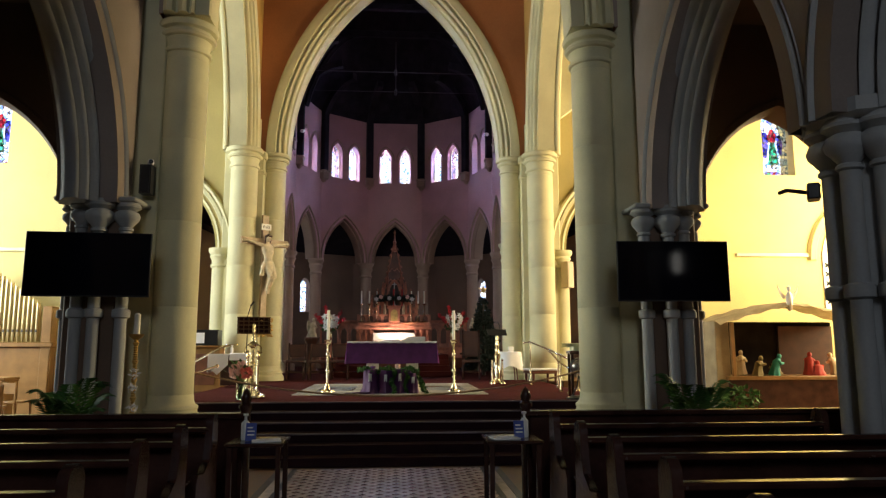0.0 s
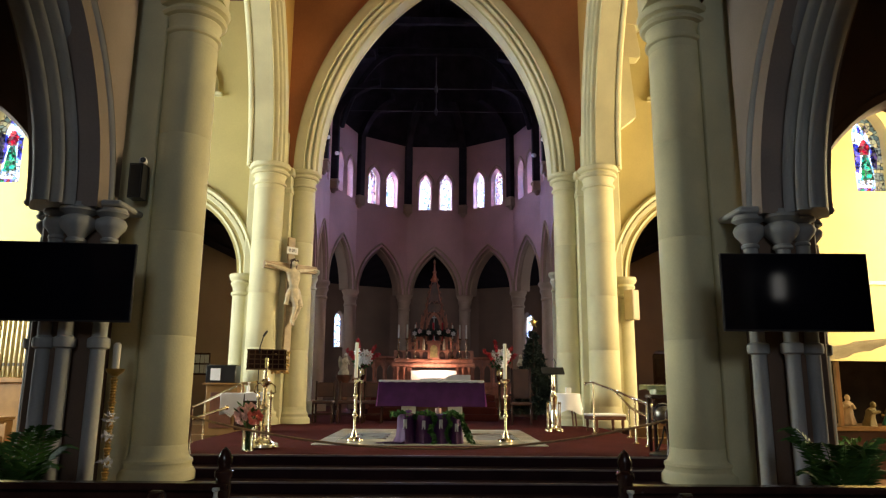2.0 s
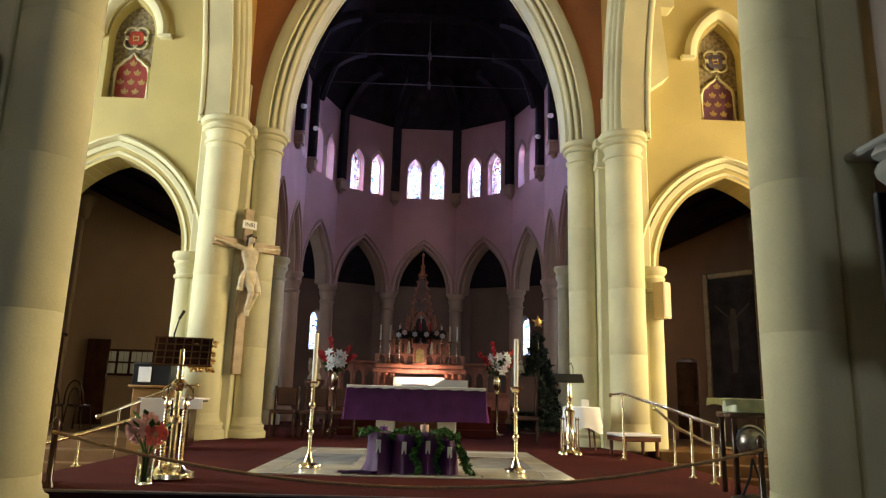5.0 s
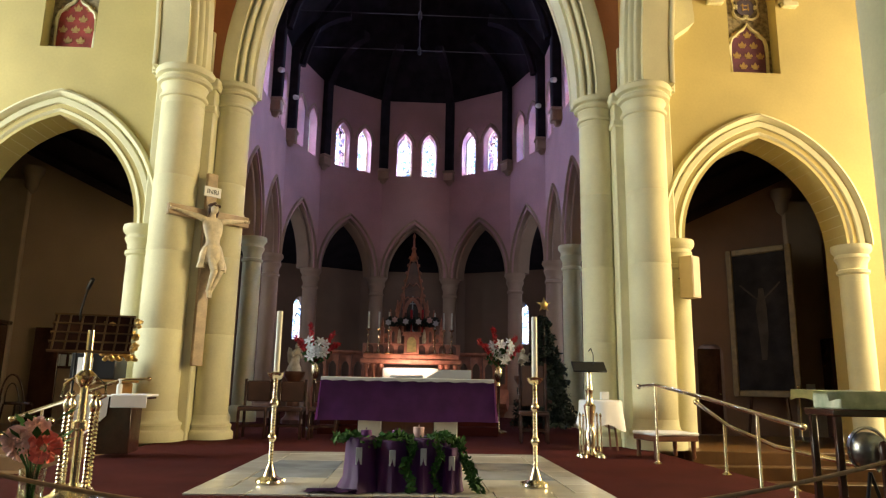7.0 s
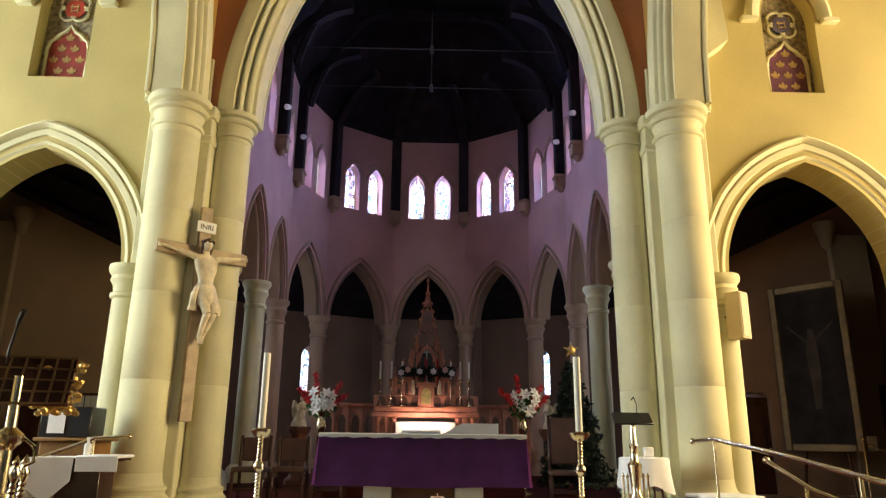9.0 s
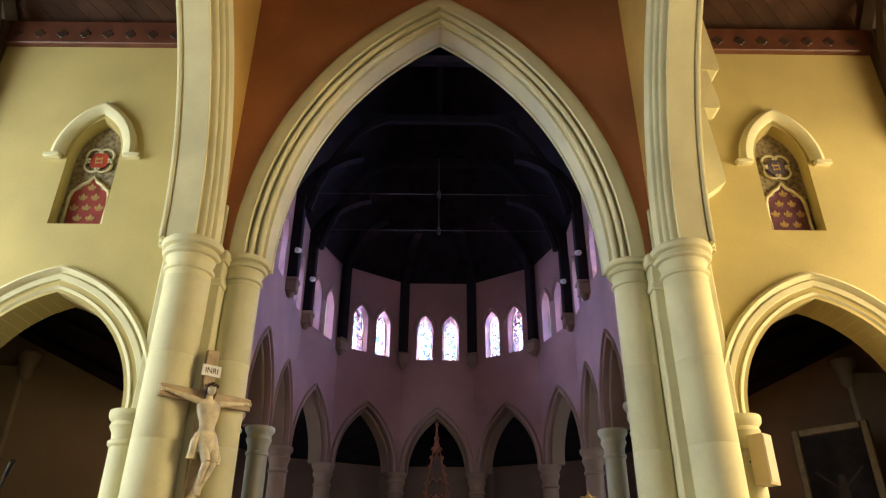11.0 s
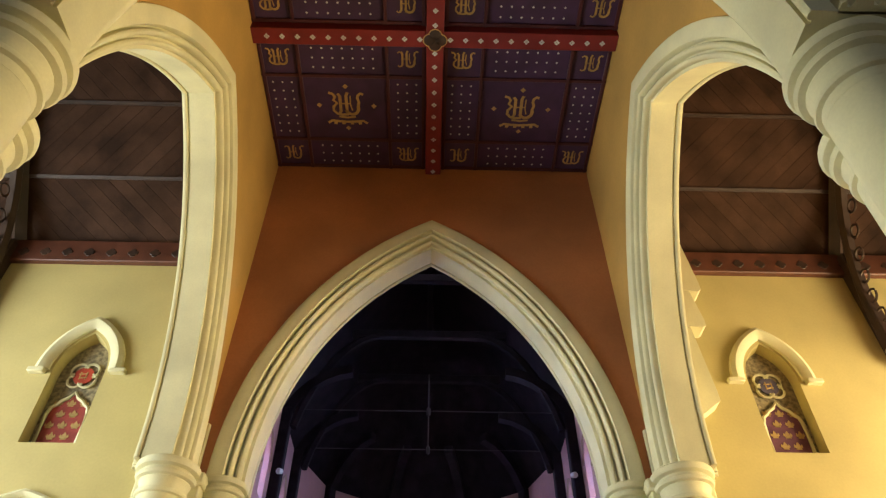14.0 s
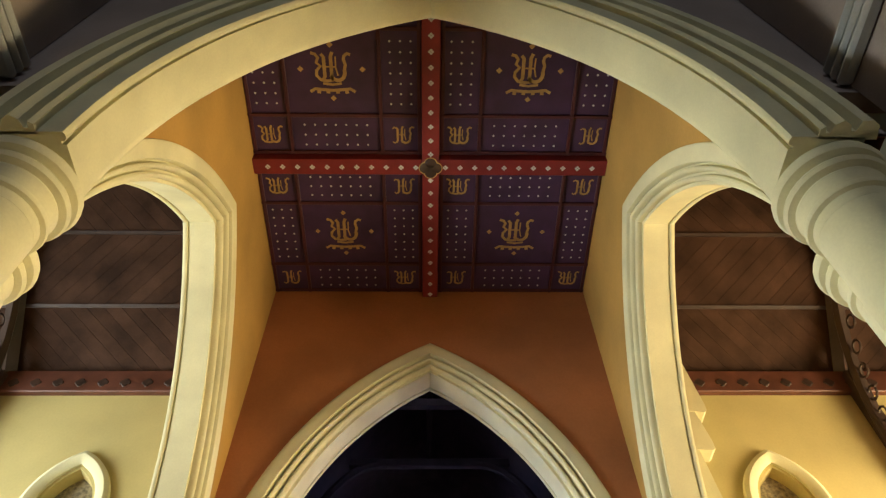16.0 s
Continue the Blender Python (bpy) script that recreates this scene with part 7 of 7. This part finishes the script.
# ---- nativity stable ----
crib = thing("nativity_stable", 8.75, 17.7, 0, 0, "wooden nativity stable on a table with a canvas roof", "nativity scene")
b = B()
box(b, -1.55, 1.7, -.35, .9, .82, .9, .01)
part("platform", b, HONEY, crib, "oak platform")
b = B()
box(b, -1.5, 1.65, -.3, .85, 0.02, .82, .01)
part("skirt", b, PEW, crib, "dark panelled skirt")
for x in (-1.38, 1.5):
    b = B()
    box(b, x - .04, x + .04, -.28, -.2, .9, 2.05, .008)
    part("post", b, HONEY, crib)
b = B()
box(b, -1.42, 1.55, .8, .86, .9, 2.1, .01)
part("backcloth", b, CANVAS, crib, "dark painted backcloth")
b = B()
t = bmesh.new()
rows = [[t.verts.new((-1.75 + 3.5 * i / 24, y, z0 - .42 * abs(-1 + 2 * i / 24) ** 1.3 + .02 * math.sin(i * 1.9 + y))) for i in range(25)] for y, z0 in ((-.5, 2.42), (-.3, 2.5), (.9, 2.52))]
for a, c in zip(rows, rows[1:]):
    for i in range(24):
        t.faces.new((a[i], a[i + 1], c[i + 1], c[i]))
bmesh.ops.solidify(t, geom=t.faces[:], thickness=.03)
merge(b, t)
part("canvas_roof", b, SACKING, crib, "sagging pale canvas roof")
b = B()
box(b, -1.75, -1.42, -.2, .8, .0, 2.1, .02)
part("side_flap", b, SACKING, crib, "pale canvas side")
b = B()
box(b, .2, 1.5, .7, .79, .9, 2.0)
part("hanging", b, LEATHER, crib, "red-brown hanging cloth")
ROBES = [mat("robe_teal", (.03, .30, .26), .6, scale=8), mat("robe_red", (.5, .05, .04), .6, scale=8), mat("robe_cream", (.6, .5, .34), .6, scale=8), mat("robe_olive", (.22, .18, .07), .6, scale=8)]
for k, (x, y, h, c) in enumerate(((-1.05, .1, .55, 2), (-.75, -.05, .42, 3), (-.35, .0, .48, 0), (.5, .05, .5, 1), (.62, -.1, .3, 1), (1.15, .1, .5, 2), (-.1, .3, .25, 3))):
    b = B()
    t = bmesh.new()
    lathe(t, [(.135, 0), (.13, .05), (.105, h * .3), (.095, h * .5), (.10, h * .66), (.07, h * .75), (.03, h * .80), (.028, h * .82)], 0, 0, 0, 28)
    for v in t.verts:
        a = math.atan2(v.co.y, v.co.x)
        f = 1 + .10 * math.sin(7 * a + k) * max(0, 1 - v.co.z / (h * .7))
        v.co.x, v.co.y = v.co.x * f, v.co.y * f * .85
        v.co.y -= .10 * (v.co.z / h) ** 2
    merge(b, t)
    blob(b, (0, -.085, h * .89), (.048, .052, .062), 2)
    for e in (-1, 1):
        tube(b, [(e * .09, -.04, h * .70), (e * .10, -.10, h * .55), (e * .02, -.17, h * .60)], .028, 8)
    tagged(part("crib_statue", b, ROBES[c], m=pose(8.75 + x, 17.7 + y, .902, 6 * (k % 3 - 1), 0, 40 * k)), "small painted plaster statue in the stable", "statue", "nativity statues")
b = B()
lathe(b, [(.03, 0), (.06, .05), (.07, .25), (.05, .38), (.02, .42), (.045, .47), (.04, .52), (0, .55)], 0, 0, 0, 12)
for e in (-1, 1):
    prism(b, [(e * .04, .3), (e * .16, .42), (e * .24, .58), (e * .2, .4), (e * .12, .26)], .02, .05)
tagged(part("white_statue", b, WHITE, m=pose(8.62, 17.28, 2.3)), "small white winged statue at the stable's peak", "statue")
b = B()
leafy(b, rng, (0, 0, .35), (.5, .3, .3), 240, .08)
tagged(part("shrub", b, LEAF, smooth=0, m=pose(7.2, 17.0, .1)), "green shrub beside the stable", "plant")

# ---- side chapels ----
pa = thing("framed_painting", 6.93, 22.74, 0, -50, "tall dark painting in a gilt frame on an easel", "painting")
b = B()
box(b, -.54, .54, .05, .08, 1.60, 4.34, .004)
part("canvas", b, CANVAS, pa, "dark canvas with a pale plain form")
for x0, x1, z0, z1 in ((-.66, -.53, 1.48, 4.46), (.53, .66, 1.48, 4.46), (-.53, .53, 1.48, 1.61), (-.53, .53, 4.33, 4.46)):
    b = B()
    box(b, x0, x1, .02, .1, z0, z1, .02)
    part("frame", b, FRAME_GILT, pa, "dull gilt moulded frame")
for x in (-.42, .42):
    b = B()
    tube(b, [(x, .08, SANCT), (x * .8, .12, 1.5), (x * .6, .13, 3.2)], .03, 6)
    part("easel_leg", b, PEW, pa, "dark easel leg")
b = B()
loft(b, [(0, 0, 2.2, .05, .003), (.02, 0, 2.7, .09, .003), (0, 0, 3.2, .11, .003), (.02, 0, 3.5, .06, .003), (.02, 0, 3.62, .05, .003)])
for e in (-1, 1):
    tube(b, [(e * .06, 0, 3.4), (e * .3, 0, 3.62), (e * .4, 0, 3.72)], .02, 6)
bmesh.ops.scale(b, vec=(1, .12, 1), verts=b.verts)
bmesh.ops.translate(b, vec=(0, .047, 0), verts=b.verts)
part("pale_form", b, PAINT_FORM, pa, "pale painted shape")
sn = thing("rope_stanchion", 7.0, 21.7, SANCT, 0, "slim brass stanchion with a drooping rope", "stanchion")
b = B()
lathe(b, [(.14, 0), (.14, .015), (.03, .04), (.014, .06), (.014, .92), (.028, .94), (.028, .98), (0, 1.0)], 0, 0, 0, 12)
part("post", b, BRASS, sn)
b = B()
tube(b, [(1.2 * i / 14, .1 * i / 14, .93 - .16 * (1 - (2 * i / 14 - 1) ** 2)) for i in range(15)], .014, 6)
part("rope", b, ROPE, sn, "tan drooping rope")
b = B()
box(b, -.09, .09, -.01, 0, 0, .26)
tagged(part("wall_notice", b, LINEN, m=pose(8.12, 23.24, 1.5)), "small white paper notice on the chapel pilaster", "notice")
for k, (x, z) in enumerate(((-6.86, 1.78), (-6.58, 1.78), (-6.30, 1.78), (-6.06, 1.78))):
    nb = thing("notice_frame", x, 23.34, z, 0, "dark framed board of small pictures", "picture frame", "notice frames")
    b = B()
    box(b, -.14, .14, 0, .04, 0, .58, .008)
    part("frame", b, PEW, nb)
    for i in range(2):
        for j in range(2):
            b = B()
            box(b, -.11 + i * .115, -.005 + i * .115, -.006, .0, .05 + j * .26, .27 + j * .26)
            part("picture", b, STAR_PAINT, nb, "pale small print")
dk = thing("door_chapel", -7.25, 23.33, SANCT, 0, "dark wooden chapel door", "door", kind="structure")
b = B()
box(b, -.15, .35, -.02, .03, 0, 1.85, .01)
part("leaf", b, PEW, dk)
cp = thing("cupboard", 8.75, 22.9, SANCT, 0, "dark wooden cupboard with a paper notice", "cupboard")
b = B()
box(b, -.35, .35, 0, .35, 0, 1.95, .015)
part("body", b, PEW, cp)
b = B()
box(b, -.12, .1, -.008, 0, 1.2, 1.5)
part("notice", b, LINEN, cp, "white notice")

ds = thing("door_chapel_south", 6.15, 23.5, SANCT, 0, "dark panelled wooden door in the chapel wall", "door", kind="structure")
b = B()
box(b, -.26, .26, 0, .05, 0, 1.72, .008)
leaf_ = part("leaf", b, PEW, ds)
for z0, z1 in ((.12, .75), (.85, 1.6)):
    b = B()
    box(b, -.18, .18, -.015, 0, z0, z1, .008)
    part("panel", b, PEW, leaf_)
b = B()
blob(b, (.2, -.03, .8), (.025, .03, .025), 1)
part("knob", b, BRASS, leaf_, "brass knob")


def bentwood_chair(x, y, rz):
    o = thing("bentwood_chair", x, y, SANCT - .004, rz, "dark bentwood chair with a hooped back", "chair", "chapel chairs")
    bm = B()
    lathe(bm, [(.0, .43), (.2, .43), (.21, .45), (.2, .475), (0, .47)], 0, 0, 0, 20)
    part("seat", bm, PEW, o, "round dark seat")
    for px, py in ((-.15, -.15), (.15, -.15), (-.15, .15), (.15, .15)):
        bm = B()
        tube(bm, [(px * 1.2, py * 1.2, 0), (px, py, .44)], .016, 6)
        part("leg", bm, PEW, o)
    bm = B()
    tube(bm, [(.2 * math.cos(t), .17 + .06 * math.sin(t), .46 + .46 * math.sin(t)) for t in [i * math.pi / 14 for i in range(15)]], .015, 6)
    part("back_hoop", bm, PEW, o, "bent wooden back hoop")
    bm = B()
    tube(bm, [(.12 * math.cos(t), .17 + .04 * math.sin(t), .46 + .32 * math.sin(t)) for t in [i * math.pi / 12 for i in range(13)]], .011, 6)
    part("inner_hoop", bm, PEW, o, "inner bent hoop")


for x, y, rz in ((-7.35, 21.0, 200), (-6.95, 21.25, 185), (-6.5, 21.4, 175), (-7.7, 21.5, 210)):
    bentwood_chair(x, y, rz)
wc = thing("wall_cupboard", -8.55, 22.8, SANCT - .004, 0, "tall dark panelled wooden cupboard in the side chapel", "cupboard")
b = B()
box(b, -.65, .65, 0, .5, 0, 1.88, .02)
part("body", b, PEW, wc)
for e in (-1, 1):
    b = B()
    box(b, e * .31 - .28, e * .31 + .28, -.03, 0, .12, 1.78, .015)
    d = part("door", b, PEW, wc)
    b = B()
    lathe(b, [(.02, 0), (.025, .02), (0, .03)], 0, 0, 0, 8, Matrix.Translation((e * .07, -.03, .95)) @ Matrix.Rotation(math.pi / 2, 4, "X"))
    part("knob", b, BRASS, d, "brass knob")
b = B()
box(b, -.7, .7, -.05, .52, 1.88, 1.96, .02)
part("cornice", b, PEW, wc)

# ---- aisle floor tiles ----
tiles = tagged(new("aisle_tiles"), "patterned cream and dark red encaustic aisle tiles", "tile floor", kind="structure")
S = .178


def tile_mesh(name, pts_, z1, material):
    bm = B()
    t = bmesh.new()
    lo = [t.verts.new((x, y, 0)) for x, y in pts_]
    hi = [t.verts.new((x * .97, y * .97, z1)) for x, y in pts_]
    t.faces.new(hi)
    for k in range(len(pts_)):
        j = (k + 1) % len(pts_)
        t.faces.new((lo[k], lo[j], hi[j], hi[k]))
    merge(bm, t)
    me_ = bpy.data.meshes.new(name)
    bm.to_mesh(me_)
    bm.free()
    me_.materials.append(material)
    return me_


h_ = S / 2
octo = [(-h_, -h_ * .42), (-h_ * .42, -h_), (h_ * .42, -h_), (h_, -h_ * .42), (h_, h_ * .42), (h_ * .42, h_), (-h_ * .42, h_), (-h_, h_ * .42)]
dia = [(-h_ * .52, 0), (0, -h_ * .52), (h_ * .52, 0), (0, h_ * .52)]
mA, mB, mC = tile_mesh("tile_a", octo, .012, TILE_A), tile_mesh("tile_b", dia, .0125, TILE_B), tile_mesh("tile_c", [(p * .30, q * .30) for p, q in octo], .004, TILE_B)
nx = 13
for j in range(11):
    for i in range(nx):
        x, y = (i - (nx - 1) / 2) * S, 11.87 - j * S
        a = new("tile", mA)
        a.parent, a.location = tiles, (x, y, 0.001)
        c = new("inset", mC)
        c.parent, c.location = a, (0, 0, .0105)
        if i < nx - 1:
            d = new("tile", mB)
            d.parent, d.location = tiles, (x + h_, y - h_, 0.001)
rest = B()
for j in range(11, 40):
    for i in range(nx):
        x, y = (i - (nx - 1) / 2) * S, 11.87 - j * S
        v = [rest.verts.new((x + p * .97, y + q * .97, .012)) for p, q in octo]
        rest.faces.new(v)
tagged(part("tile_rest", rest, TILE_A, tiles, "cream tiles further down the aisle", smooth=0), kind="stuff")
for e in (-1, 1):
    for x0, x1, mt in ((1.17, 1.22, TILE_C), (1.225, 1.33, TILE_A), (1.335, 1.40, TILE_C)):
        b = B()
        box(b, min(e * x0, e * x1), max(e * x0, e * x1), 3.0, 11.98, 0, .012, .002)
        part("border_strip", b, mt, tiles)
b = B()
box(b, -1.42, 1.42, 3, 11.99, -.003, .004)
part("tile_bed", b, TILE_C, tiles, "dark mortar bed")
